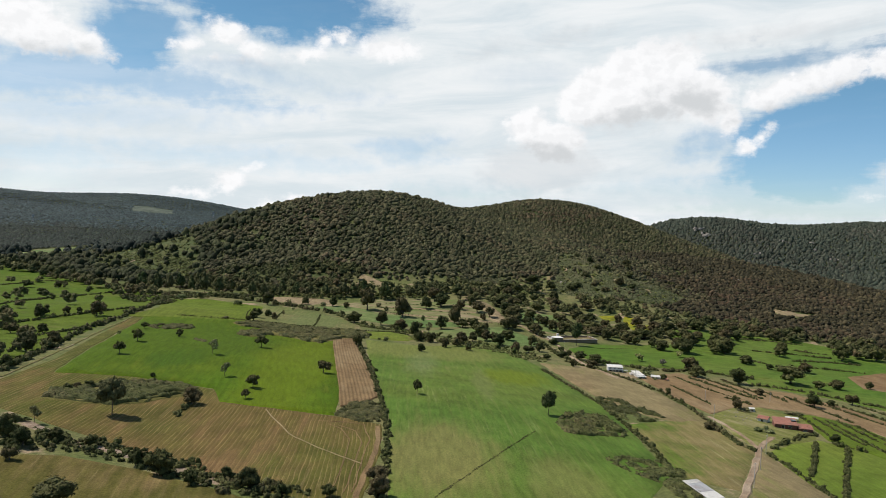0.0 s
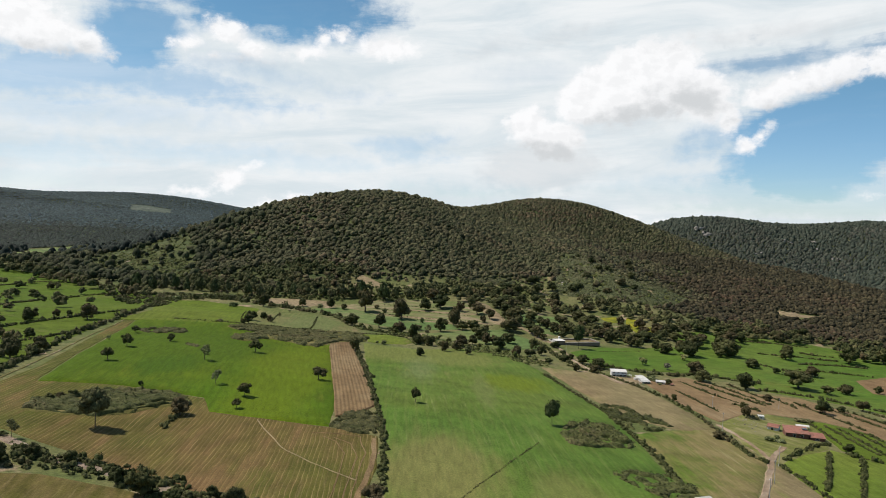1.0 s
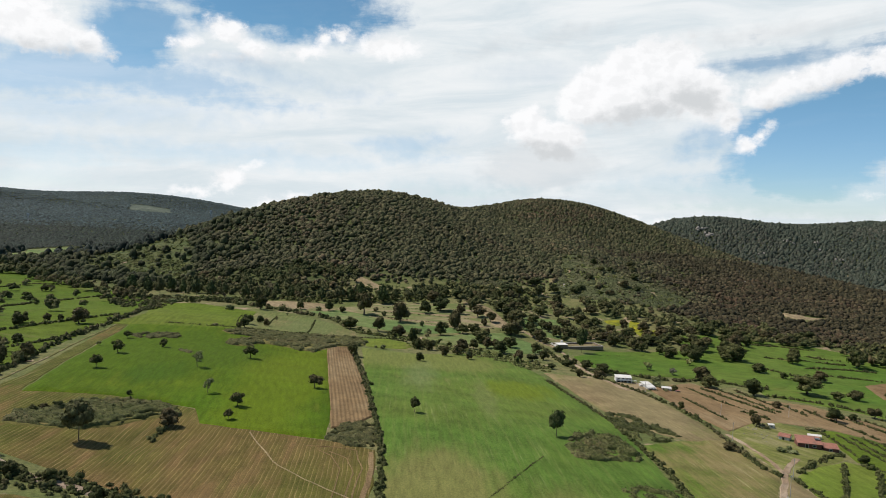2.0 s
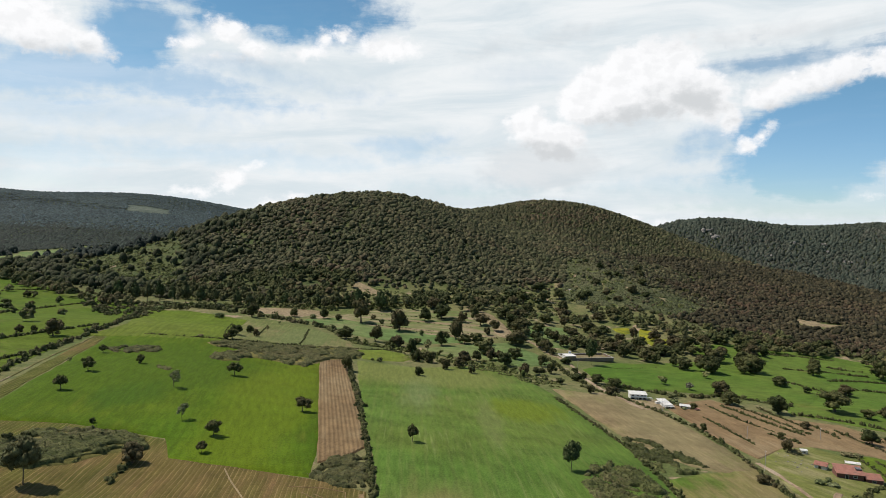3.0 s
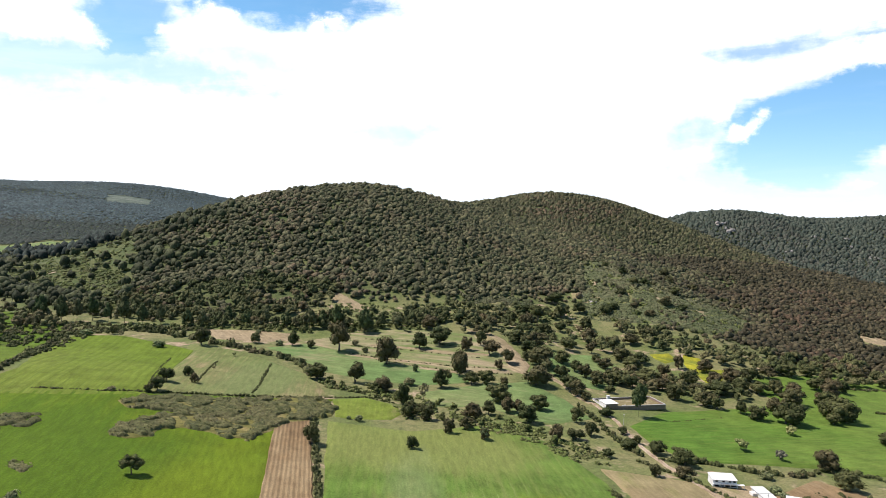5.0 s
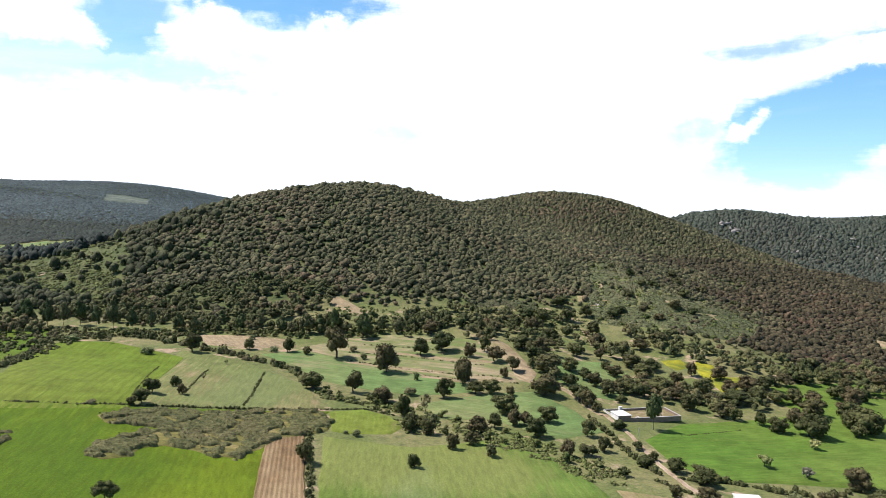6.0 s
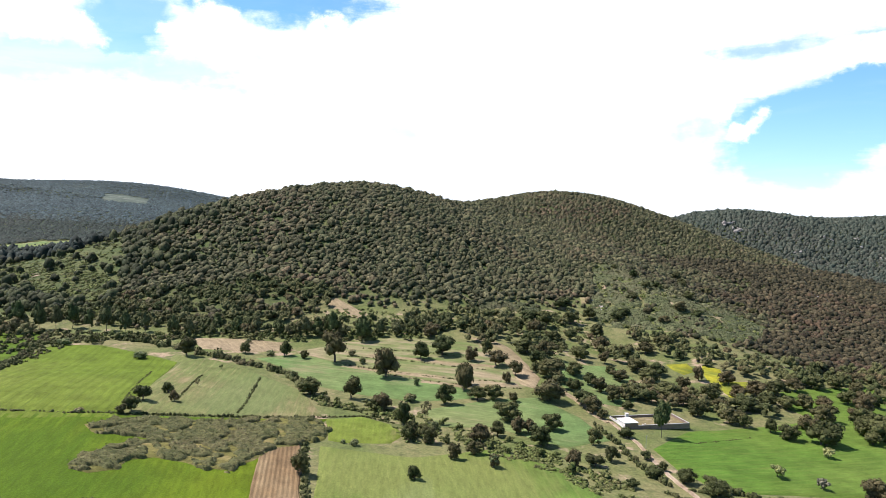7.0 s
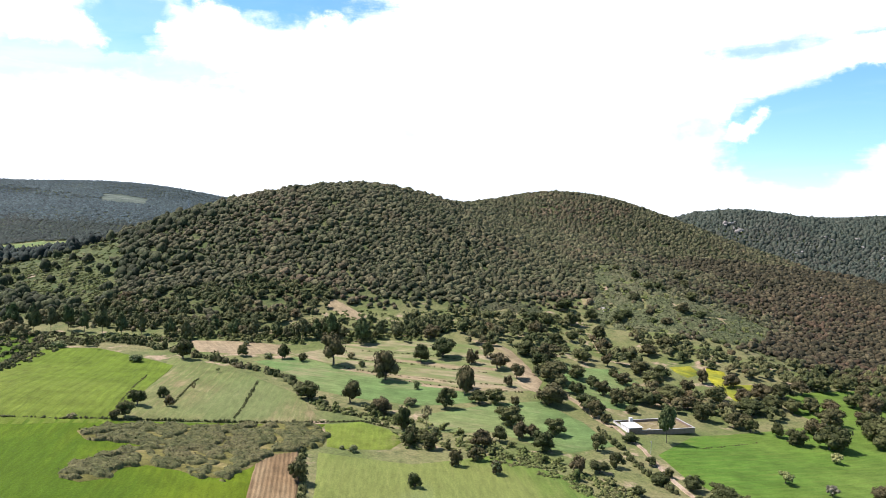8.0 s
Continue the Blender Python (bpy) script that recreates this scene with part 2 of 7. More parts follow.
def along(g, p, angle):
    """Metres across and along rows that run at angle degrees from +x."""
    x, y, _ = g.split(p)
    c, s = math.cos(radians(angle)), math.sin(radians(angle))
    across = g.math("SUBTRACT", g.math("MULTIPLY", y, c), g.math("MULTIPLY", x, s))
    onward = g.math("ADD", g.math("MULTIPLY", x, c), g.math("MULTIPLY", y, s))
    return across, onward


def land(name, main, other, bare, angle, patch=0.05, bare_amount=0.45, rows=0.9, row_amount=0.5, streak=0.0, big=0.018, line_col=None, thin=0.2, spots=()):
    """Farm land: two colours in patches, bare earth showing through, rows drawn along the field; spots: soft tints laid
    over it (place, two half widths, colour, amount).
    """

    def paint(g, p):
        across, onward = along(g, p, angle)
        drawn = g.vec(g.math("MULTIPLY", across, 0.9), g.math("MULTIPLY", onward, 0.12), 0.0)
        col = g.mix(g.ramp(g.noise(p, big, 3.0, 0.6), 0.38, 0.62), main, other)
        tone = g.ramp(g.noise(p, patch * 5, 5.0, 0.65), 0.25, 0.75, 0.78, 1.2)
        col = g.mix(1.0, col, g.vec(tone, tone, tone), "MULTIPLY")
        worn = g.math("ADD", g.math("MULTIPLY", g.noise(p, patch, 4.0, 0.6), 0.62), g.math("MULTIPLY", g.noise(drawn, 0.55, 5.0, 0.6), 0.38))
        col = g.mix(g.ramp(worn, 1.0 - bare_amount - 0.09, 1.0 - bare_amount + 0.09), col, bare)
        if row_amount:
            wob = g.math("MULTIPLY", g.noise(p, 0.12, 3.0), 0.9)
            wave = g.math("SINE", g.math("MULTIPLY", g.math("ADD", across, wob), 6.28318 / rows))
            line = g.math("MULTIPLY", g.ramp(wave, thin, 1.0), g.ramp(g.noise(drawn, 0.8, 4.0), 0.35, 0.65, 0.25, 1.0))
            col = g.mix(g.math("MULTIPLY", line, row_amount), col, line_col or g.mix(0.72, col, bare))
        if streak:
            st = g.ramp(g.noise(g.vec(g.math("MULTIPLY", across, 1.6), g.math("MULTIPLY", onward, 0.06), 5.0), 1.0, 5.0, 0.7), 0.52, 0.70)
            st = g.math("MULTIPLY", st, g.ramp(g.noise(p, 0.05, 2.0, 0.5), 0.44, 0.62, 0.12, 1.0))
            col = g.mix(g.math("MULTIPLY", st, streak), col, tuple(min(1.0, 1.5 * c + 0.05) for c in bare))
        x, y, _ = g.split(p)
        for sx, sy, rx, ry, tint, much in spots:
            u, v = g.math("DIVIDE", g.math("SUBTRACT", x, sx), rx), g.math("DIVIDE", g.math("SUBTRACT", y, sy), ry)
            far = g.math("SQRT", g.math("ADD", g.math("MULTIPLY", u, u), g.math("MULTIPLY", v, v)))
            far = g.math("ADD", far, g.math("MULTIPLY", g.math("SUBTRACT", worn, 0.5), 3.2))
            col = g.mix(g.ramp(far, 0.5, 1.25, much, 0.0), col, tint)
        grit = g.math("MULTIPLY", g.ramp(g.noise(p, 4.0, 4.0, 0.75), 0.28, 0.72, 0.78, 1.22), g.ramp(g.noise(drawn, 1.6, 5.0, 0.7), 0.28, 0.72, 0.82, 1.18))
        return g.mix(1.0, col, g.vec(grit, grit, grit), "MULTIPLY")

    return surface(name, paint, 0.92, (3.0, 0.12), 0.08)


STRAW = (0.23, 0.185, 0.095)
M_FALLOW = land("fallow_earth", (0.106, 0.084, 0.025), (0.076, 0.088, 0.016), (0.160, 0.101, 0.044), 94, 0.035, 0.43, 0.56, 0.62, 0.4, 0.02, (0.25, 0.178, 0.085), 0.7)
M_GREEN_A = land("young_crop", (0.062, 0.116, 0.006), (0.096, 0.130, 0.008), (0.116, 0.136, 0.014), 100, 0.03, 0.38, 2.6, 0.4, 0.0, 0.018, (0.048, 0.090, 0.005), 0.75, spots=((-60.0, 150.0, 24.0, 50.0, (0.050, 0.095, 0.006), 0.75), (-26.0, 140.0, 9.0, 60.0, (0.112, 0.148, 0.008), 0.6), (-48.5, 133.0, 5.0, 9.0, (0.040, 0.090, 0.008), 0.5)))
M_FURROW = land("furrowed_earth", (0.180, 0.122, 0.062), (0.157, 0.105, 0.053), (0.223, 0.163, 0.088), 98.7, 0.08, 0.45, 0.62, 0.0)
M_GREEN_B = land("cereal_green", (0.074, 0.134, 0.022), (0.097, 0.142, 0.025), (0.150, 0.160, 0.050), 93, 0.03, 0.38, 1.6, 0.3, 0.32, 0.02, spots=((-4.0, 186.0, 24.0, 16.0, (0.152, 0.165, 0.048), 0.72), (1.0, 91.0, 8.0, 16.0, (0.19, 0.165, 0.062), 0.62), (15.0, 84.0, 4.5, 10.0, (0.17, 0.165, 0.055), 0.5), (-3.5, 163.0, 4.5, 18.0, (0.165, 0.195, 0.085), 0.45), (16.0, 157.0, 8.0, 10.0, (0.118, 0.155, 0.012), 0.75), (9.0, 146.0, 2.0, 22.0, (0.17, 0.18, 0.07), 0.35)))
M_GREEN_C = land("bright_meadow", (0.100, 0.150, 0.019), (0.128, 0.160, 0.026), STRAW, 92, 0.06, 0.36, 1.2, 0.08)
M_GREEN_D = land("smooth_green", (0.069, 0.133, 0.017), (0.094, 0.143, 0.024), (0.162, 0.147, 0.042), 21, 0.04, 0.36, 1.8, 0.2)
M_GREEN_E = land("pasture_green", (0.066, 0.114, 0.010), (0.084, 0.122, 0.013), (0.130, 0.125, 0.045), 150, 0.05, 0.36, 1.5, 0.15)
M_GREEN_F = land("striped_crop", (0.096, 0.138, 0.014), (0.116, 0.146, 0.022), (0.132, 0.145, 0.040), 101, 0.04, 0.36, 1.5, 0.6, 0.0, 0.018, (0.066, 0.100, 0.014), 0.6)
M_GREEN_G = land("pale_meadow", (0.100, 0.158, 0.050), (0.142, 0.172, 0.062), (0.205, 0.185, 0.095), 165, 0.05, 0.40, 1.3, 0.1)
M_TAN = land("stubble", (0.200, 0.165, 0.084), (0.205, 0.150, 0.080), (0.120, 0.142, 0.034), 98, 0.04, 0.42, 1.1, 0.15, 0.0)
M_TANGREEN = land("thin_pasture", (0.120, 0.142, 0.046), (0.152, 0.148, 0.060), (0.222, 0.172, 0.090), 95, 0.05, 0.40, 1.4, 0.35, 0.4, spots=((-36.0, 220.0, 9.0, 22.0, (0.105, 0.150, 0.048), 0.5),))
M_TERRACE = land("terrace_grass", (0.165, 0.165, 0.072), (0.128, 0.150, 0.052), (0.258, 0.210, 0.126), 161, 0.07, 0.49, 5.2, 0.8, 0.0, 0.018, (0.100, 0.142, 0.042), 0.0)
M_PATCHY = land("patchy_crop", (0.066, 0.122, 0.014), (0.120, 0.135, 0.032), (0.198, 0.162, 0.070), 92, 0.06, 0.48, 1.3, 0.35, 0.6, 0.03)
M_BROWN = land("ploughed_earth", (0.180, 0.118, 0.060), (0.205, 0.144, 0.075), (0.235, 0.176, 0.098), 98, 0.05, 0.42, 0.9, 0.1)
M_YARD = land("worn_grass", (0.115, 0.135, 0.025), (0.140, 0.150, 0.043), (0.230, 0.210, 0.098), 120, 0.12, 0.45, 1.0, 0.0)
M_YELLOW = land("yellow_flowers", (0.25, 0.235, 0.018), (0.17, 0.19, 0.024), (0.12, 0.145, 0.025), 140, 0.09, 0.46, 0.8, 0.25)
M_SAND = land("sandy_track", (0.253, 0.199, 0.120), (0.214, 0.170, 0.095), (0.166, 0.152, 0.064), 120, 0.1, 0.4, 1.0, 0.0)
M_HAY = land("mown_hay", (0.099, 0.084, 0.023), (0.084, 0.079, 0.018), (0.176, 0.127, 0.054), 103, 0.05, 0.42, 1.6, 0.3, 0.3)


def ground_paint(g, p):
    a = g.make("ShaderNodeAttribute", attribute_name="woodland").outputs["Fac"]
    grass = g.mix(g.ramp(g.noise(p, 0.06, 5.0), 0.35, 0.65), (0.100, 0.124, 0.034), (0.168, 0.156, 0.066))
    grass = g.mix(g.ramp(g.noise(p, 0.42, 5.0, 0.65), 0.46, 0.68, 0.0, 0.7), grass, (0.062, 0.080, 0.024))
    grass = g.mix(g.ramp(g.noise(p, 0.13, 5.0, 0.65), 0.56, 0.66), grass, (0.30, 0.225, 0.145))
    floor = g.mix(g.ramp(g.noise(p, 0.11, 5.0), 0.35, 0.65), (0.056, 0.078, 0.022), (0.098, 0.104, 0.036))
    floor = g.mix(g.ramp(g.noise(p, 0.7, 4.0, 0.65), 0.45, 0.62), floor, (0.046, 0.060, 0.019))
    floor = g.mix(g.ramp(g.noise(p, 0.09, 5.0, 0.6), 0.66, 0.72), floor, (0.26, 0.20, 0.135))
    tone = g.ramp(g.noise(p, 2.2, 5.0, 0.75), 0.25, 0.75, 0.62, 1.38)
    return g.mix(1.0, g.mix(a, grass, floor), g.vec(tone, tone, tone), "MULTIPLY")


M_GROUND = surface("scrub_grass", ground_paint, 0.95, (1.6, 0.25))


def leafy(name, one, two, three, island=False, scale=0.04, leaf=4.0, rough=0.35, even=0.0):
    """Foliage: each plant its own tone, with lighter and darker sprays."""

    def paint(g, p):
        if island:
            own = g.make("ShaderNodeAttribute", attribute_name="plant").outputs["Fac"]
        else:
            own = g.make("ShaderNodeObjectInfo").outputs["Random"]
        spray = g.make("ShaderNodeNewGeometry").outputs["Random Per Island"]
        col = g.mix(g.ramp(own, 0.1, 0.95), one, two)
        rust = g.math("MULTIPLY", g.ramp(g.noise(p, scale, 4.0, 0.6), 0.46, 0.66), g.ramp(g.math("FRACT", g.math("MULTIPLY", own, 7.31)), 0.2, 0.9))
        if not island:
            rust = g.ramp(g.math("FRACT", g.math("MULTIPLY", own, 7.31)), 0.45, 1.0)
        col = g.mix(rust, col, three)
        # noise also puts the dark gaps between leaf clumps into the colour
        tone = g.math("MULTIPLY", g.ramp(g.math("FRACT", g.math("MULTIPLY", spray, 13.7)), 0.0, 1.0, 0.66 + 0.3 * even, 1.36 - 0.3 * even), g.ramp(g.noise(p, leaf, 3.0, 0.7), 0.32, 0.68, 0.5 + 0.4 * even, 1.5 - 0.4 * even))
        return g.mix(1.0, col, g.vec(tone, tone, tone), "MULTIPLY")

    return surface(name, paint, 0.8, (leaf * 1.3, rough), 0.15)


M_OAK = leafy("oak_leaves", (0.040, 0.050, 0.015), (0.080, 0.083, 0.028), (0.086, 0.070, 0.032), leaf=5.0, rough=0.04, even=0.45)
M_LIGHT = leafy("light_leaves", (0.124, 0.146, 0.057), (0.163, 0.178, 0.081), (0.182, 0.155, 0.074), leaf=9.0, rough=0.05)
M_PINE = leafy("pine_needles", (0.052, 0.071, 0.023), (0.086, 0.104, 0.037), (0.098, 0.098, 0.042), leaf=5.0, rough=0.05, even=0.45)
M_BLOSSOM = leafy("cream_blossom", (0.27, 0.27, 0.10), (0.20, 0.215, 0.075), (0.14, 0.15, 0.05), leaf=9.0, rough=0.04)
M_GREYLEAF = leafy("grey_leaves", (0.19, 0.16, 0.12), (0.15, 0.14, 0.10), (0.12, 0.12, 0.07), leaf=9.0, rough=0.05)
M_BUSH = leafy("bush_leaves", (0.044, 0.053, 0.015), (0.080, 0.086, 0.029), (0.098, 0.082, 0.039), True, 0.08, 3.0, 0.12, 0.3)
M_SCRUB = leafy("scrub_leaves", (0.062, 0.068, 0.023), (0.100, 0.098, 0.037), (0.104, 0.088, 0.040), True, 0.10, 2.6, 0.12, 0.3)
M_GROVE = leafy("grove_leaves", (0.056, 0.066, 0.022), (0.108, 0.108, 0.041), (0.136, 0.098, 0.050), True, 0.05, 4.0, 0.06, 0.45)
M_WOOD = leafy("hill_woods", (0.050, 0.055, 0.023), (0.094, 0.088, 0.042), (0.108, 0.079, 0.044), True, 0.022, 1.7, 0.25, 0.0)
# the hill woods' colours made darker and browner, blended in towards the east
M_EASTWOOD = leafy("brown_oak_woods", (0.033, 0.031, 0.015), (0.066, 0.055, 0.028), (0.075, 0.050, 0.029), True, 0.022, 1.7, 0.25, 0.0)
# distance haze put into the leaf colours: bluer, with less contrast
M_HAZYWOOD = leafy("far_woods", (0.023, 0.037, 0.038), (0.038, 0.057, 0.057), (0.044, 0.062, 0.053), True, 0.005, 0.35, 0.15, 0.3)
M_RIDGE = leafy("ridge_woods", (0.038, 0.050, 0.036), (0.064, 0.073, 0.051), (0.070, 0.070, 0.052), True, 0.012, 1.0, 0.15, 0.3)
# darkened copy of the far woods; part of it is cloud shadow in the colour
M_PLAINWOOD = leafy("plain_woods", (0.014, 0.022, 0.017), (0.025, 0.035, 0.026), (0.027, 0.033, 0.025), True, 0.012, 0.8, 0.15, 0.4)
M_WESTWOOD = leafy("dark_pine_woods", (0.030, 0.037, 0.015), (0.055, 0.060, 0.024), (0.062, 0.055, 0.026), True, 0.03, 1.7, 0.25, 0.0)
M_TOE = leafy("green_scrub", (0.075, 0.092, 0.024), (0.108, 0.120, 0.036), (0.118, 0.108, 0.044), True, 0.08, 2.0, 0.15)
M_PALE = leafy("pale_scrub", (0.058, 0.070, 0.028), (0.100, 0.110, 0.048), (0.120, 0.106, 0.058), True, 0.08, 2.0, 0.2, 0.2)


def bark_paint(g, p):
    return g.mix(g.ramp(g.noise(p, 9.0, 5.0, 0.7), 0.3, 0.7), (0.075, 0.058, 0.042), (0.15, 0.125, 0.10))


M_BARK = surface("bark", bark_paint, 0.95, (14.0, 0.05))


def stained(name, col, dirt, rough=0.8, scale=1.6, spec=0.3):
    def paint(g, p):
        c = g.mix(g.ramp(g.noise(p, scale, 6.0, 0.65), 0.45, 0.75), col, dirt)
        tone = g.ramp(g.noise(p, scale * 9, 3.0, 0.6), 0.2, 0.8, 0.9, 1.1)
        return g.mix(1.0, c, g.vec(tone, tone, tone), "MULTIPLY")

    return surface(name, paint, rough, None, spec)


M_WHITE = stained("white_plaster", (0.663, 0.654, 0.620), (0.493, 0.459, 0.399))
M_CONCRETE = stained("pale_concrete", (0.62, 0.60, 0.56), (0.42, 0.40, 0.36))
M_BLOCK = stained("grey_blockwork", (0.227, 0.165, 0.122), (0.152, 0.110, 0.081))
M_TILE = stained("red_roof_tiles", (0.335, 0.155, 0.112), (0.205, 0.120, 0.092), 0.85, 1.3)
M_BRICKWALL = stained("dark_brick", (0.17, 0.075, 0.055), (0.11, 0.06, 0.05))
M_SHEET = stained("white_metal_sheet", (0.62, 0.61, 0.575), (0.44, 0.43, 0.395), 0.5, 1.0, 0.4)
M_GREYSHEET = stained("grey_metal_sheet", (0.36, 0.37, 0.38), (0.27, 0.24, 0.22), 0.5, 1.0, 0.5)
M_DARK = stained("dark_window", (0.020, 0.022, 0.025), (0.03, 0.03, 0.03), 0.2, 3.0, 0.5)
M_POLE = stained("grey_pole", (0.45, 0.43, 0.40), (0.34, 0.31, 0.28), 0.85, 4.0)
M_ROCK = stained("pale_rock", (0.294, 0.266, 0.231), (0.189, 0.161, 0.133), 0.95, 0.6)
M_ROAD = land("dirt_road", (0.278, 0.209, 0.139), (0.240, 0.169, 0.110), (0.338, 0.271, 0.198), 60, 0.15, 0.45, 0.8, 0.0)
M_STREAM = land("dry_stream_bed", (0.266, 0.203, 0.150), (0.216, 0.168, 0.116), (0.302, 0.252, 0.190), 20, 0.2, 0.45, 0.8, 0.0)
M_STEEL = stained("galvanised_steel", (0.42, 0.43, 0.44), (0.36, 0.36, 0.36), 0.5, 2.0, 0.5)
M_SCRUBFLOOR = land("scrub_floor", (0.138, 0.125, 0.041), (0.113, 0.110, 0.031), (0.259, 0.207, 0.091), 30, 0.22, 0.42, 0.8, 0.0)
M_YARDFLOOR = land("yard_floor", (0.180, 0.149, 0.075), (0.138, 0.130, 0.045), (0.288, 0.231, 0.160), 30, 0.3, 0.42, 0.8, 0.0)
M_COPING = stained("weathered_coping", (0.36, 0.35, 0.33), (0.26, 0.25, 0.23))
M_CLEARING = land("felled_clearing", (0.150, 0.165, 0.130), (0.100, 0.120, 0.092), (0.062, 0.082, 0.062), 30, 0.05, 0.5, 3.0, 0.0)

# ---- the lie of the land ----
HILLS = [
    (-33, 455, 44.8, 57, 85, 0.21),
    (78, 519, 43.3, 65, 40, -0.53),
    (155, 434, 31.5, 110, 101, -0.31),
    (-103, 400, 14.2, 40, 40, -0.11),
    (-177, 441, 11.6, 104, 71, -0.02),
    (73, 360, 7.1, 18, 79, 0.1),
    (-604, 1595, 32.8, 193, 80, -0.11),
    (-1028, 1356, 67.7, 391, 238, 0.04),
    (-405, 1002, 18.9, 224, 127, 0.04),
    (-470, 1110, 3.5, 240, 26, -0.12),
    (-760, 1240, 8.0, 260, 30, 0.1),
    (242, 724, 59.8, 80, 81, -0.1),
    (398, 768, 44.3, 80, 99, 0.21),
    (452, 607, 42.5, 59, 167, -0.14),
]
KNOLLS = [
    (-20, 131, 2.2, 38, 19, -0.6),
    (-85, 204, 2.5, 28, 18, 0.02),
    (38, 241, 1.4, 18, 45, 0.08),
    (73, 166, 0.8, 36, 38, -0),
    (-20, 329, 1.4, 66, 24, 0.03),
    (-27, 104, -2, 18, 53, -0.04),
    (15, 262, 2.6, 19, 24, 0.01),
    (-54, 189, 0.8, 18, 35, 0.03),
]


def height(x, y):
    """The ground's height: gently falling fields, then hills as smooth swells (place, height, two widths, turn)."""
    u, v = 1.5 * np.tanh(x / 150), 3 * np.tanh((y - 150) / 300)
    z = 5.573 + (-7.86) * u + (-6.924) * v + (-0.57) * u * u + (0.469) * u * v + (-0.352) * v * v
    for cx, cy, h, sx, sy, turn in HILLS + KNOLLS:
        c, s = math.cos(turn), math.sin(turn)
        z = z + h * np.exp(-0.5 * (((c * (x - cx) + s * (y - cy)) / sx) ** 2 + ((c * (y - cy) - s * (x - cx)) / sy) ** 2))
    return z


def inside(x, y, ring):
    """Which points lie within the ring."""
    hit = np.zeros(np.shape(x), bool)
    for (x0, y0), (x1, y1) in zip(ring, ring[1:] + ring[:1]):
        cross = ((y0 > y) != (y1 > y)) & (x < (x1 - x0) * (y - y0) / ((y1 - y0) or 1e-9) + x0)
        hit ^= cross
    return hit


FOOT_X = [-900, -330, -223, -196, -156, -123, -94, -73, -57, -47, -38, -31, -22, -14, -5, 4, 13, 22, 31, 40, 48, 60, 70, 89, 129, 159, 260, 900]
FOOT_Y = [500, 430, 373, 354, 312, 290, 284, 280, 280, 287, 298, 304, 306, 306, 306, 307, 311, 314, 315, 318, 322, 306, 292, 278, 268, 260, 255, 300]
TOE = [(-162, 343.2), (-181.2, 389.5), (-284.1, 605.9), (-302.7, 770.9), (-119.6, 361.8), (-115.4, 344.7), (-102.2, 320.5), (-82.4, 291.4), (-93.9, 295.2), (-116.8, 315.5), (-146.1, 329.4)]
SPUR = [(58, 368.8), (67.5, 366.1), (73.7, 351.2), (80.5, 339.7), (84.7, 331.2), (94.3, 334.5), (103.1, 328.6), (107, 318.7), (97, 299.4), (82.5, 287.5), (72.6, 295.5), (65.4, 299.1), (56.2, 300.1), (48.5, 303.4), (48.4, 318), (53.8, 336.8)]


CLEARINGS = [[(60.1, 355.4), (64.7, 353.6), (64, 343.9), (59.4, 339.5), (56.8, 343.7)],
             [(51.2, 323.7), (55.4, 325.9), (54.1, 317.3), (50.8, 312.5), (48.6, 315.5)],
             [(82, 313.2), (90.1, 317.9), (99.6, 320.6), (102.9, 317.5), (92.4, 307.7), (83.6, 306.9)],
             [(-35.7, 308.2), (-32.6, 310.1), (-27.3, 304.1), (-21.2, 297.4), (-22.4, 292.6), (-28.5, 297.6), (-33.2, 302.8)],
             [(47.6, 329.2), (51.3, 330.2), (50.5, 324.8), (47.1, 322.7)],
             [(143.2, 315.2), (149, 316.5), (154.5, 313.4), (160.8, 312.7), (156.2, 304.5), (145.7, 302.9), (140, 305.9)],
             [(59.2, 273.7), (65.2, 271.7), (73.1, 262.2), (76.6, 259), (68.9, 242.5), (63, 243.8), (58.8, 253.1), (55.2, 260.7)],
             [(-348.4, 612.6), (-357.8, 671.3), (-350.1, 708.1), (-346.7, 739.8), (-322.2, 703.4), (-307.9, 630), (-201.3, 413.4), (-207, 388.7)],
             [(-592.0, 1402.1), (-568.8, 1424.6), (-510.3, 1401.9), (-451.6, 1235.8), (-482.0, 1226.5), (-514.8, 1224.0)],
             [(-229.5, 392.9), (-363.6, 657), (-345.5, 713.2), (-328.8, 752.4), (-302.6, 690.2), (-209.6, 425.9), (-210, 390.3)]]


def wooded(x, y):
    """How densely the land is wooded, 0 to 1."""
    d = np.clip((y - np.interp(x, FOOT_X, FOOT_Y) + 4) / 16, 0, 1)
    for ring in CLEARINGS:
        d = np.where(inside(x, y, ring), 0.0, d)
    return d


def mesh_of(name, verts, faces, mat, smooth=False):
    """A mesh from arrays of places and of faces with equal corners."""
    verts, faces = np.asarray(verts, np.float32), np.asarray(faces, np.int32)
    me = bpy.data.meshes.new(name)
    n, k = faces.shape
    me.vertices.add(len(verts))
    me.vertices.foreach_set("co", verts.ravel())
    me.loops.add(n * k)
    me.loops.foreach_set("vertex_index", faces.ravel())
    me.polygons.add(n)
    me.polygons.foreach_set("loop_start", np.arange(0, n * k, k, dtype=np.int32))
    me.polygons.foreach_set("use_smooth", np.full(n, smooth))
    me.update(calc_edges=True)
    me.materials.append(mat)
    return me


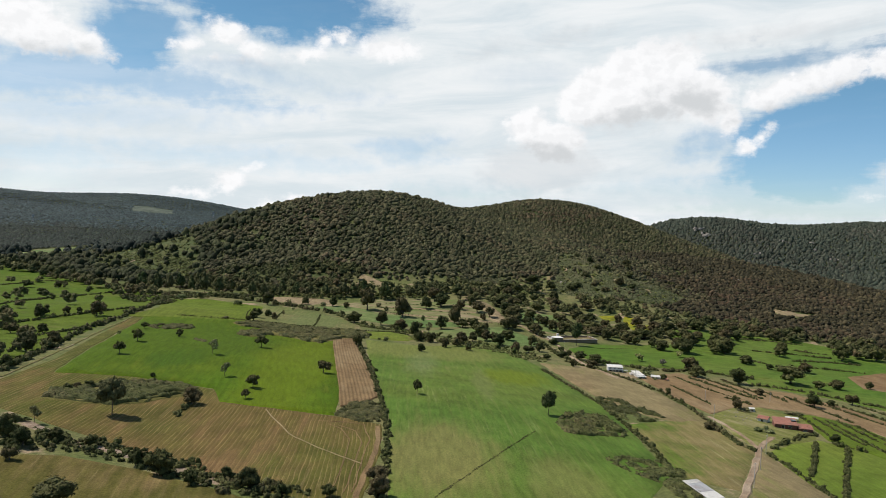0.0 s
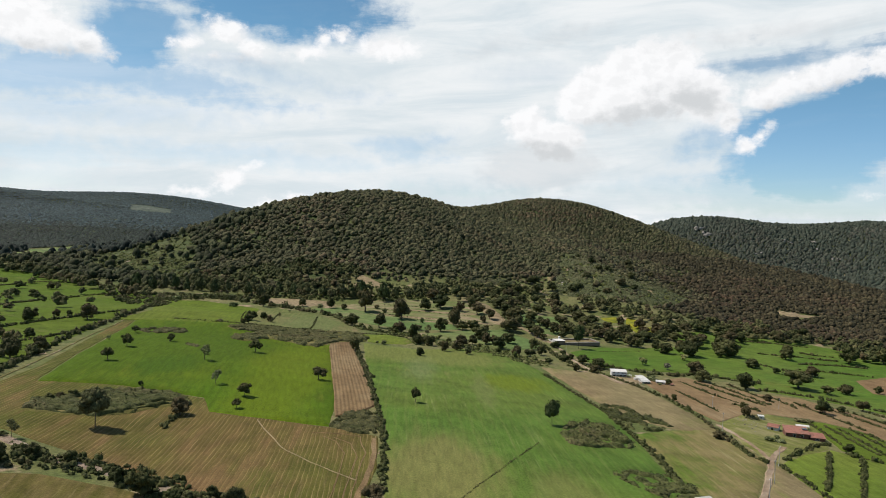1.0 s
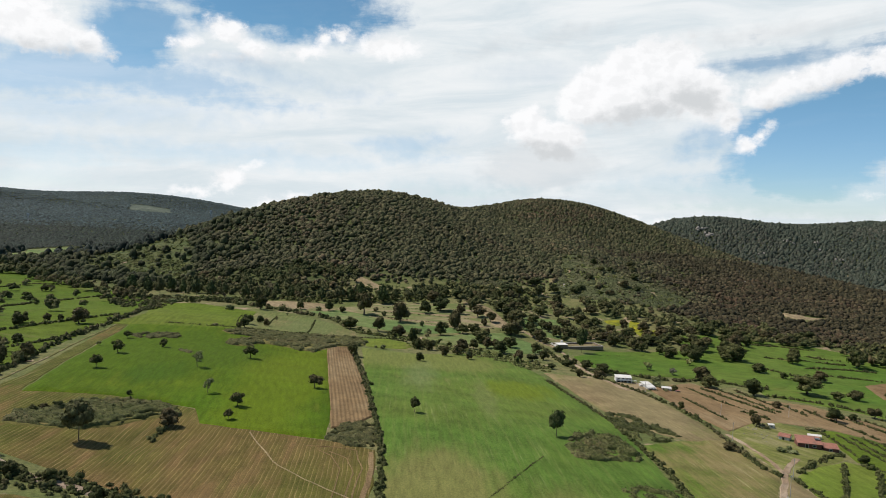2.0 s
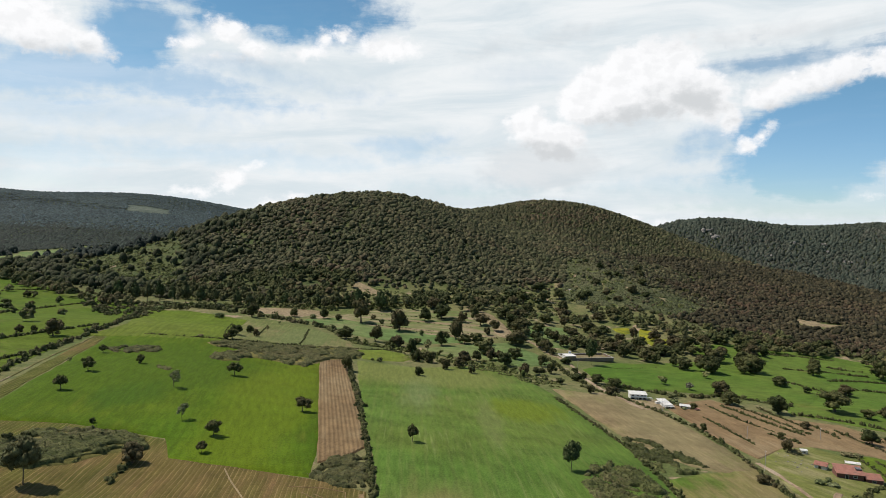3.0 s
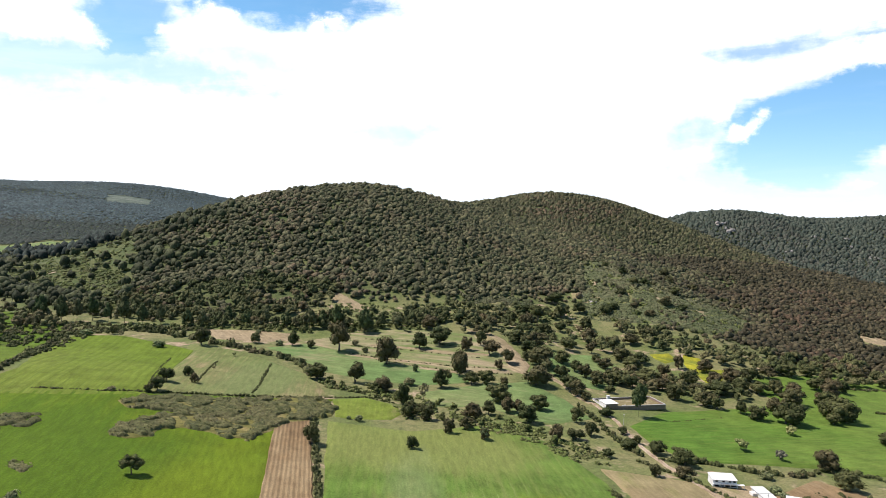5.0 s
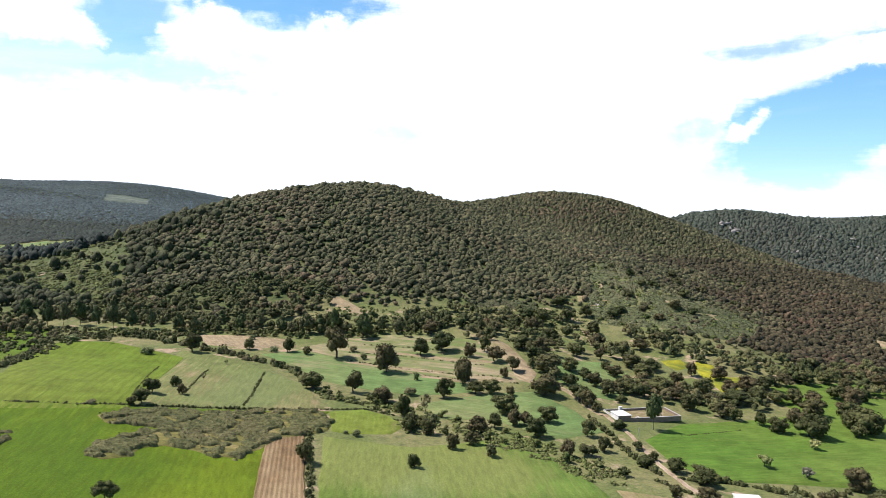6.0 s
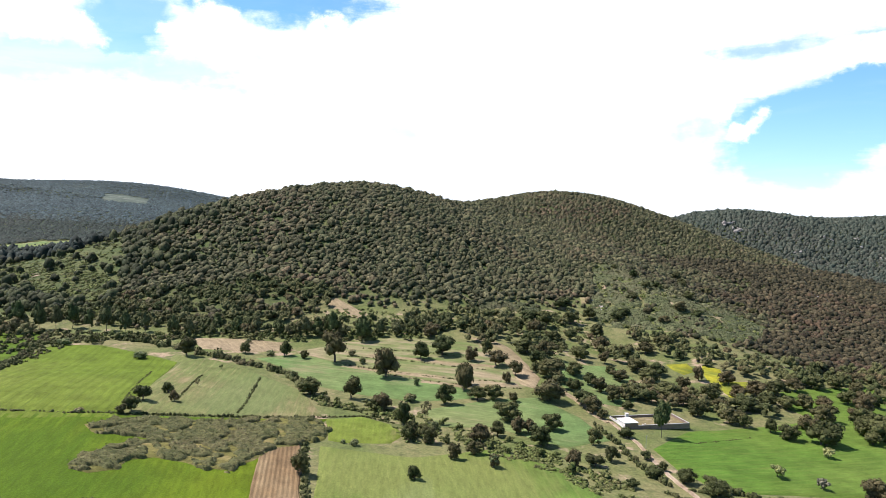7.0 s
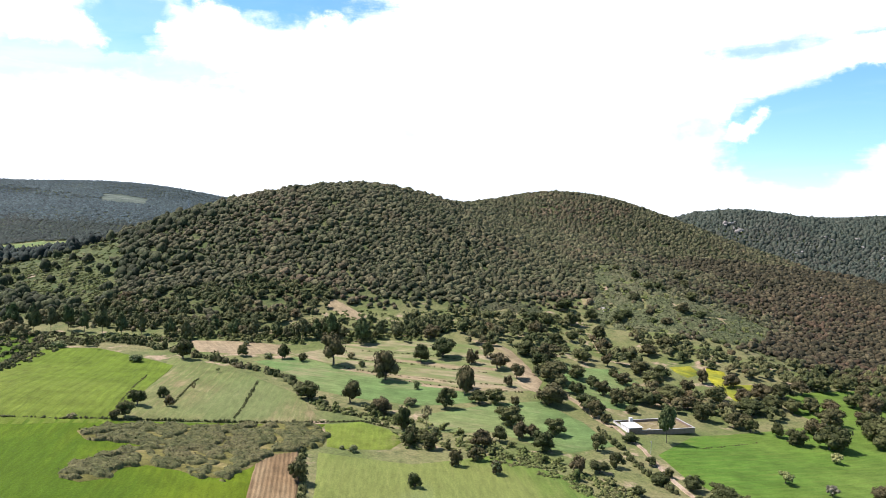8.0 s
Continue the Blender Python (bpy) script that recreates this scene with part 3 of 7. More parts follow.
def part(name, bm, material, parent, label=""):
    """Links a bmesh as one mesh object under a thing or a part."""
    me = bpy.data.meshes.new(name)
    bm.to_mesh(me)
    bm.free()
    me.materials.append(material)
    ob = new(name, me)
    ob.parent = parent
    return tagged(ob, label)


# ---- ground ----
def lines(parts):
    out = []
    for a, b, step in parts:
        out += list(np.arange(a, b, step))
    return np.array(out + [parts[-1][1]])


gx = lines([(-4200, -1200, 120), (-1200, -420, 26), (-420, -160, 6), (-160, 160, 2.5), (160, 420, 6), (420, 900, 20), (900, 3600, 150)])
gy = lines([(-900, -40, 60), (-40, 50, 6), (50, 330, 2.5), (330, 560, 4), (560, 900, 10), (900, 1700, 20), (1700, 4300, 130)])
GX, GY = np.meshgrid(gx, gy)
GZ = height(GX, GY)
idx = np.arange(GX.size).reshape(GX.shape)
quads = np.stack([idx[:-1, :-1], idx[:-1, 1:], idx[1:, 1:], idx[1:, :-1]], -1).reshape(-1, 4)
ground_mesh = mesh_of("ground", np.stack([GX, GY, GZ], -1).reshape(-1, 3), quads, M_GROUND, True)
layer = ground_mesh.attributes.new("woodland", "FLOAT", "POINT")
cover_of = wooded(GX, GY) * np.where(inside(GX, GY, SPUR), 0.1, 1.0)
layer.data.foreach_set("value", cover_of.ravel().astype(np.float32))
tagged(new("ground", ground_mesh), "rough grass and scrub land rising into wooded hills", "ground", kind="structure")


def wavy(ring, step=2.5, amount=0.3, closed=True):
    """The ring with more corners and an uneven edge."""
    out = []
    pairs = list(zip(ring, ring[1:] + ring[:1])) if closed else list(zip(ring, ring[1:]))
    for (x0, y0), (x1, y1) in pairs:
        n = max(1, int(math.hypot(x1 - x0, y1 - y0) / step))
        for i in range(n):
            x, y = x0 + (x1 - x0) * i / n, y0 + (y1 - y0) * i / n
            v = noise.noise_vector(Vector((x * 0.31, y * 0.31, 7.0)))
            out.append((x + v.x * amount, y + v.y * amount))
    return out if closed else out + [ring[-1]]


def field(name, label, mat, lift, ring, furrow=None, cell=5.0, category="field"):
    """A field that lies on the ground, its crop standing lift metres proud; furrow: angle, spacing, height."""
    ring = wavy(ring)
    bm = bmesh.new()
    bm.faces.new([bm.verts.new((x, y, 0)) for x, y in ring])
    bmesh.ops.triangulate(bm, faces=bm.faces[:])
    xs, ys = [p[0] for p in ring], [p[1] for p in ring]

    def cuts(ax, ay, step):
        ds = [x * ax + y * ay for x in (min(xs), max(xs)) for y in (min(ys), max(ys))]
        for k in range(math.ceil(min(ds) / step), int(max(ds) / step) + 1):
            bmesh.ops.bisect_plane(bm, geom=bm.verts[:] + bm.edges[:] + bm.faces[:], plane_co=(ax * k * step, ay * k * step, 0), plane_no=(ax, ay, 0), dist=1e-5)

    if furrow:
        a = radians(furrow[0])
        cuts(-math.sin(a), math.cos(a), furrow[1] / 2)
        cuts(math.cos(a), math.sin(a), cell)
    else:
        cell = max(cell, (max(xs) - min(xs)) / 36, (max(ys) - min(ys)) / 36)
        cuts(1, 0, cell)
        cuts(0, 1, cell)
    rim = [e for e in bm.edges if e.is_boundary]
    away = {}
    for e in rim:
        d = (e.verts[1].co - e.verts[0].co).normalized()
        n = Vector((d.y, -d.x, 0))
        if n.dot(e.link_faces[0].calc_center_median() - e.verts[0].co) > 0:
            n = -n
        for v in e.verts:
            k = (round(v.co.x, 3), round(v.co.y, 3))
            away[k] = away.get(k, Vector()) + n
    skirt = bmesh.ops.extrude_edge_only(bm, edges=rim)["geom"]
    low = {v for v in skirt if isinstance(v, bmesh.types.BMVert)}
    for v in low:
        n = away[round(v.co.x, 3), round(v.co.y, 3)]
        v.co += n.normalized() * 0.3 if n.length > 0.1 else n
    for v in bm.verts:
        z = float(height(v.co.x, v.co.y)) + (-0.1 if v in low else lift)
        if furrow and v not in low:
            s = (-math.sin(a) * v.co.x + math.cos(a) * v.co.y) / furrow[1]
            z += furrow[2] * abs((s % 1.0) * 2 - 1)
        v.co.z = z
    bmesh.ops.recalc_face_normals(bm, faces=bm.faces[:])
    me = bpy.data.meshes.new(name)
    bm.to_mesh(me)
    bm.free()
    if not furrow:
        me.polygons.foreach_set("use_smooth", np.ones(len(me.polygons), bool))
    me.materials.append(mat)
    return tagged(new(name, me), label, category, kind="structure")


def track(name, label, mat, width, lift, line, category="road"):
    """A trodden way along a line, lying on the ground."""
    line = wavy(line, 1.5, 0.25, False)
    bm = bmesh.new()
    rows = []
    for i, (x, y) in enumerate(line):
        (ax, ay), (bx, by) = line[max(i - 1, 0)], line[min(i + 1, len(line) - 1)]
        d = math.hypot(bx - ax, by - ay) or 1
        nx, ny = -(by - ay) / d, (bx - ax) / d
        w = width * (0.5 + 0.12 * noise.noise(Vector((x * 0.4, y * 0.4, 0))))
        row = []
        for k, up in ((-1.15, -0.06), (-0.75, lift), (-0.3, lift * 0.85), (0.3, lift * 0.85), (0.75, lift), (1.15, -0.06)):
            px, py = x + nx * w * k, y + ny * w * k
            row.append(bm.verts.new((px, py, float(height(px, py)) + up)))
        rows.append(row)
    for a, b in zip(rows, rows[1:]):
        for k in range(5):
            bm.faces.new((a[k], a[k + 1], b[k + 1], b[k]))
    bmesh.ops.recalc_face_normals(bm, faces=bm.faces[:])
    me = bpy.data.meshes.new(name)
    bm.to_mesh(me)
    bm.free()
    me.materials.append(mat)
    return tagged(new(name, me), label, category, kind="structure")


# ---- plants ----
PHI = (1 + 5**0.5) / 2
BALL_V = np.array([(-1, PHI, 0), (1, PHI, 0), (-1, -PHI, 0), (1, -PHI, 0), (0, -1, PHI), (0, 1, PHI), (0, -1, -PHI), (0, 1, -PHI), (PHI, 0, -1), (PHI, 0, 1), (-PHI, 0, -1), (-PHI, 0, 1)]) / math.hypot(1, PHI)
BALL_F = np.array([(0, 11, 5), (0, 5, 1), (0, 1, 7), (0, 7, 10), (0, 10, 11), (1, 5, 9), (5, 11, 4), (11, 10, 2), (10, 7, 6), (7, 1, 8),
                  (3, 9, 4), (3, 4, 2), (3, 2, 6), (3, 6, 8), (3, 8, 9), (4, 9, 5), (2, 4, 11), (6, 2, 10), (8, 6, 7), (9, 8, 1)])


CAP_V = np.array([(0, 0, 1)] + [(0.84 * math.cos(1.2566 * k), 0.84 * math.sin(1.2566 * k), 0.46) for k in range(5)] + [(0.98 * math.cos(1.2566 * (k + 0.5)), 0.98 * math.sin(1.2566 * (k + 0.5)), -0.4) for k in range(5)])
CAP_F = np.array([(0, 1 + k, 1 + (k + 1) % 5) for k in range(5)] + [(1 + k, 6 + k, 1 + (k + 1) % 5) for k in range(5)] + [(6 + k, 6 + (k + 1) % 5, 1 + (k + 1) % 5) for k in range(5)])


TIP_V = np.array([(0, 0, 1)] + [(math.cos(1.2566 * k), math.sin(1.2566 * k), -0.35) for k in range(5)])
TIP_F = np.array([(0, 1 + k, 1 + (k + 1) % 5) for k in range(5)])
FORMS = {"ball": (BALL_V, BALL_F), "dome": (CAP_V, CAP_F), "tip": (TIP_V, TIP_F)}


def lumps(rng, centres, radii, rough=0.28, form="ball"):
    """Uneven lumps of foliage: whole, without their underside, or as mere tree tops; places and triangles."""
    n = len(centres)
    base_v, base_f = FORMS[form]
    m = len(base_v)
    turn = rng.uniform(0, 6.283, n)
    c, s = np.cos(turn)[:, None], np.sin(turn)[:, None]
    v = np.broadcast_to(base_v, (n, m, 3)).copy()
    v[..., 0], v[..., 1] = c * v[..., 0] - s * v[..., 1], s * v[..., 0] + c * v[..., 1]
    v *= rng.uniform(1 - rough, 1 + rough, (n, m, 1))
    v = centres[:, None] + v * np.asarray(radii)[:, None]
    f = base_f[None] + m * np.arange(n)[:, None, None]
    return v.reshape(-1, 3), f.reshape(-1, 3)


def tufts(rng, centres, radii, per, size, low=-0.25):
    """Leaf tufts standing out of each lump, per to a lump, size in parts of its radius."""
    n = len(centres) * per
    at = np.repeat(centres, per, 0)
    r = np.repeat(radii, per, 0)
    d = rng.normal(size=(n, 3))
    d /= np.linalg.norm(d, axis=1)[:, None]
    d[:, 2] = np.where(d[:, 2] < low, -d[:, 2], d[:, 2])
    at = at + d * r * rng.uniform(0.84, 1.2, (n, 1))
    nrm = d + rng.normal(size=(n, 3)) * 0.38
    nrm /= np.linalg.norm(nrm, axis=1)[:, None]
    t = np.cross(nrm, rng.normal(size=(n, 3)))
    t /= np.linalg.norm(t, axis=1)[:, None]
    b = np.cross(nrm, t)
    s = size * r[:, :1] * rng.uniform(0.6, 1.4, (n, 1))
    v = np.stack([at + t * s, at - t * s * 0.5 + b * s * 0.87, at - t * s * 0.5 - b * s * 0.87], 1)
    return v.reshape(-1, 3), np.arange(3 * n).reshape(-1, 3)


def plants(name, rng, centres, radii, owner, per, size, mat, rough=0.3, form="dome"):
    """One mesh of many plants: lumps with tufts; owner tells which plant a lump belongs to."""
    v, f = lumps(rng, centres, radii, rough, form)
    own = rng.random(int(owner.max()) + 1)[owner]
    tone = np.repeat(own, len(FORMS[form][0]))
    if per:
        v2, f2 = tufts(rng, centres, radii, per, size)
        v, f = joined([(v, f), (v2, f2)])
        tone = np.concatenate([tone, np.repeat(own, 3 * per)])
    me = mesh_of(name, v, f, mat, True)
    me.attributes.new("plant", "FLOAT", "POINT").data.foreach_set("value", tone.astype(np.float32))
    return new(name, me)


def joined(sets):
    vs, fs, n = [], [], 0
    for v, f in sets:
        vs.append(v)
        fs.append(f + n)
        n += len(v)
    return np.concatenate(vs), np.concatenate(fs)


def limb(bm, a, b, ra, rb, sides=6):
    """A tapered limb from a to b."""
    a, b = Vector(a), Vector(b)
    q = (b - a).to_track_quat("Z", "Y")
    rings = []
    for p, r in ((a, ra), (b, rb)):
        rings.append([bm.verts.new(p + q @ Vector((r * math.cos(6.28318 * k / sides), r * math.sin(6.28318 * k / sides), 0))) for k in range(sides)])
    for k in range(sides):
        bm.faces.new((rings[0][k], rings[0][(k + 1) % sides], rings[1][(k + 1) % sides], rings[1][k]))
    bm.faces.new(rings[1])


KINDS = {  # crown's middle and half height, lobes, their size, sprays to a lobe, spray size, fork height, material, label
    "oak": (0.52, 0.43, 24, 0.175, 56, 0.22, 0.20, M_OAK, "dark green broad-crowned oak standing on open ground", "oak_tree"),
    "field_tree": (0.62, 0.34, 20, 0.165, 50, 0.24, 0.36, M_OAK, "lone dark tree with a bare trunk and spreading crown", "field_tree"),
    "tall": (0.66, 0.33, 40, 0.16, 44, 0.24, 0.46, M_PINE, "tall dark tree with a bare trunk and high crown", "tall_tree"),
    "sapling": (0.64, 0.32, 20, 0.13, 34, 0.30, 0.42, M_LIGHT, "slender thin-leaved young tree in the field", "young_tree"),
    "shrub": (0.42, 0.42, 20, 0.18, 40, 0.25, 0.15, M_LIGHT, "rounded grey-green shrub on the grass", "shrub"),
    "pine": (0.55, 0.45, 34, 0.12, 40, 0.30, 0.30, M_PINE, "tall pine at the foot of the wooded hill", "pine_tree"),
    "blossom": (0.58, 0.38, 22, 0.145, 40, 0.28, 0.30, M_BLOSSOM, "small tree covered in cream coloured blossom", "blossom_tree"),
    "grey_tree": (0.56, 0.36, 14, 0.15, 30, 0.30, 0.30, M_GREYLEAF, "small tree with sparse pinkish grey foliage", "small_tree"),
}
SHAPES, ARRAYS = {}, {}
plant_rng = np.random.default_rng(11)


def tree_shape(kind, n):
    """Meshes of a tree one metre high and wide."""
    if (kind, n) in SHAPES:
        return SHAPES[kind, n]
    mid, half, count, size, leaves, leaf, fork, mat, label, name = KINDS[kind]
    rng = np.random.default_rng(100 + 17 * n + len(kind) * 5)
    d = rng.normal(size=(count, 3))
    d /= np.linalg.norm(d, axis=1)[:, None]
    d[:, 2] = np.where(d[:, 2] < -0.88, -d[:, 2], d[:, 2])
    out = rng.uniform(0.45, 0.86, (count, 1))
    centres = np.array([0, 0, mid]) + d * out * np.array([0.5, 0.5, half]) + np.array([*rng.normal(size=2) * 0.03, 0])
    if kind == "pine":
        centres[:, :2] *= np.clip(1.35 - 1.0 * (centres[:, 2:] - mid + half) / (2 * half), 0.25, 1.2)
    r = size * rng.uniform(0.72, 1.2, (count, 1)) * np.array([1, 1, min(1.0, half / 0.36)])
    r = r * np.where(kind == "sapling", 0.9, 1.0)
    sets = [tufts(rng, centres, r, leaves, leaf, -0.6)]
    if kind == "sapling":
        sets.append(lumps(rng, centres, r * 0.6, 0.25))
    else:
        core, wide = np.array([(0, 0, mid)]), np.array([(0.29, 0.29, half * 0.62)]) * (0.7 if kind == "field_tree" else 1.0)
        sets.append(lumps(rng, np.vstack([centres, core]), np.vstack([r * 0.84, wide]), 0.22))
    v, f = joined(sets)
    crown = mesh_of("crown", v, f, mat, True)
    bm = bmesh.new()
    lean = rng.normal(size=2) * 0.03
    thick = {"oak": 0.05, "tall": 0.021, "field_tree": 0.035, "pine": 0.022, "sapling": 0.022}.get(kind, 0.035)
    top = (lean[0], lean[1], fork)
    limb(bm, (0, 0, -0.08), top, thick, thick * 0.62)
    for k in range(5):
        c = centres[k % count]
        limb(bm, top, tuple(np.array(top) + (c - np.array(top)) * 0.9), thick * 0.5, thick * 0.15, 5)
    trunk = bpy.data.meshes.new("trunk")
    bm.to_mesh(trunk)
    bm.free()
    trunk.materials.append(M_BARK)
    SHAPES[kind, n] = crown, trunk
    few = slice(0, count, 2)
    ARRAYS[kind, n] = joined([tufts(rng, centres[few], r[few] * 1.15, 18, leaf * 1.4), lumps(rng, centres[few], r[few] * 1.1, 0.25, "dome")])
    return crown, trunk


def tree(kind, x, y, w, h):
    """A tree of its own, w metres wide and h high."""
    n = int(plant_rng.integers(0, 7 if kind in ("oak", "pine") else 3))
    crown, trunk = tree_shape(kind, n)
    ob = new(KINDS[kind][9])
    size = plant_rng.uniform(1.04, 1.16)
    ob.matrix_basis = Matrix.LocRotScale((x, y, float(height(x, y)) - 0.02), Euler((0, 0, plant_rng.uniform(0, 6.283))), (w * size, w * size, h))
    for nm, me in (("trunk", trunk), ("crown", crown)):
        p = new(nm, me)
        p.parent = ob
    big = "" if h < 4.2 else "large "
    tagged(ob, big + KINDS[kind][8], "shrub" if kind == "shrub" else "tree", KINDS[kind][9].replace("_", " ") + "s on the farm land")


def grove(name, label, ring, spacing, wide, high, seed, kind="oak", mat=None):
    """Many trees within a ring, too many to count, as one mesh."""
    rng = np.random.default_rng(seed)
    xs, ys = [p[0] for p in ring], [p[1] for p in ring]
    X, Y = np.meshgrid(np.arange(min(xs), max(xs), spacing), np.arange(min(ys), max(ys), spacing))
    X, Y = (X + rng.uniform(-0.48, 0.48, X.shape) * spacing).ravel(), (Y + rng.uniform(-0.48, 0.48, Y.shape) * spacing).ravel()
    gap = np.array([noise.noise(Vector((a * 0.11, b * 0.11, 9.0))) for a, b in zip(X, Y)])
    keep = inside(X, Y, ring) & (gap > -0.22)
    for open_ring in CLEARINGS:
        keep &= ~inside(X, Y, open_ring)
    sets, tone = [], []
    for x, y in zip(X[keep], Y[keep]):
        n = int(rng.integers(0, 7))
        tree_shape(kind, n)
        v, f = ARRAYS[kind, n]
        k, a = rng.uniform(0.6, 1.25), rng.uniform(0, 6.283)
        c, s = math.cos(a), math.sin(a)
        w, h = wide * k, high * k * rng.uniform(0.85, 1.15)
        sets.append((np.stack([x + w * (c * v[:, 0] - s * v[:, 1]), y + w * (s * v[:, 0] + c * v[:, 1]), float(height(x, y)) + h * v[:, 2]], 1), f))
        tone.append(np.full(len(v), rng.random(), np.float32))
    v, f = joined(sets)
    me = mesh_of(name, v, f, mat or M_GROVE, True)
    me.attributes.new("plant", "FLOAT", "POINT").data.foreach_set("value", np.concatenate(tone))
    return tagged(new(name, me), label, "trees", kind="stuff")


def bushes(rng, x, y, w, h, mat, name, per=9, k=2):
    """One mesh of many bushes: x, y and sizes as arrays."""
    n = len(x)
    z = height(x, y)
    cx = np.repeat(x, k) + rng.normal(size=n * k) * 0.24 * np.repeat(w, k)
    cy = np.repeat(y, k) + rng.normal(size=n * k) * 0.24 * np.repeat(w, k)
    rh = np.repeat(h, k) * rng.uniform(0.36, 0.6, n * k)
    rw = np.repeat(w, k) * rng.uniform(0.26, 0.45, n * k)
    cz = np.repeat(z, k) + rh * rng.uniform(0.35, 0.95, n * k)
    return plants(name, rng, np.stack([cx, cy, cz], 1), np.stack([rw, rw, rh], 1), np.repeat(np.arange(n), k), per, 0.42, mat)


def hedge(name, label, w, h, line):
    """A row of bushes along a line."""
    rng = np.random.default_rng(int(abs(line[0][0] * 31 + line[0][1] * 7)) + 3)
    xs, ys, ws, hs = [], [], [], []
    for (x0, y0), (x1, y1) in zip(line, line[1:]):
        d = math.hypot(x1 - x0, y1 - y0)
        for s in np.arange(0, d, w * 0.42):
            if rng.random() < {"terrace_edge": 0.62, "crop_row": 0.03}.get(name, 0.2):
                continue
            k = rng.uniform(0.8, 1.1) if name == "crop_row" else rng.uniform(0.45, 1.25) * (1.35 if rng.random() < 0.1 else 1)
            stray = 0.05 if name == "crop_row" else 0.16
            xs.append(x0 + (x1 - x0) * s / d + rng.normal() * w * stray)
            ys.append(y0 + (y1 - y0) * s / d + rng.normal() * w * stray)
            ws.append(w * k)
            hs.append(h * k * rng.uniform(0.8, 1.15))
    ob = bushes(rng, *map(np.array, (xs, ys, ws, hs)), M_BUSH, name)
    tagged(ob, label, "hedge", kind="stuff")


SCRUB_LOOK = {"hill_scrub": (M_TOE, 4, 0.2), "open_scrub": (M_TOE, 2, 0.3), "thicket": (M_BUSH, 9, 0.5)}


def scrub(name, label, w, h, dense, ring):
    """Bushes scattered within a ring, in clumps with gaps between."""
    rng = np.random.default_rng(int(abs(ring[0][0] * 31 + ring[0][1] * 7)) + 5)
    mat, per, grain = SCRUB_LOOK[name]
    xs, ys = [p[0] for p in ring], [p[1] for p in ring]
    area = (max(xs) - min(xs)) * (max(ys) - min(ys))
    n = int(area * dense * 3.6 / (w * w))
    x, y = rng.uniform(min(xs), max(xs), n), rng.uniform(min(ys), max(ys), n)
    keep = inside(x, y, ring)
    x, y = x[keep], y[keep]
    gap = np.array([noise.noise(Vector((a * grain * 1.6, b * grain, 2.0))) + 0.35 * noise.noise(Vector((a * grain * 4, b * grain * 3, 5.0))) for a, b in zip(x, y)])
    keep = gap > 0.16 - 0.42 * dense
    x, y = x[keep], y[keep]
    k = rng.uniform(0.6, 1.15, len(x)) * np.where(rng.random(len(x)) < 0.05, 1.5, 1)
    ob = bushes(rng, x, y, w * k, h * k * rng.uniform(0.7, 1.2, len(x)), mat, name, per)
    tagged(ob, label, "scrub", kind="stuff")


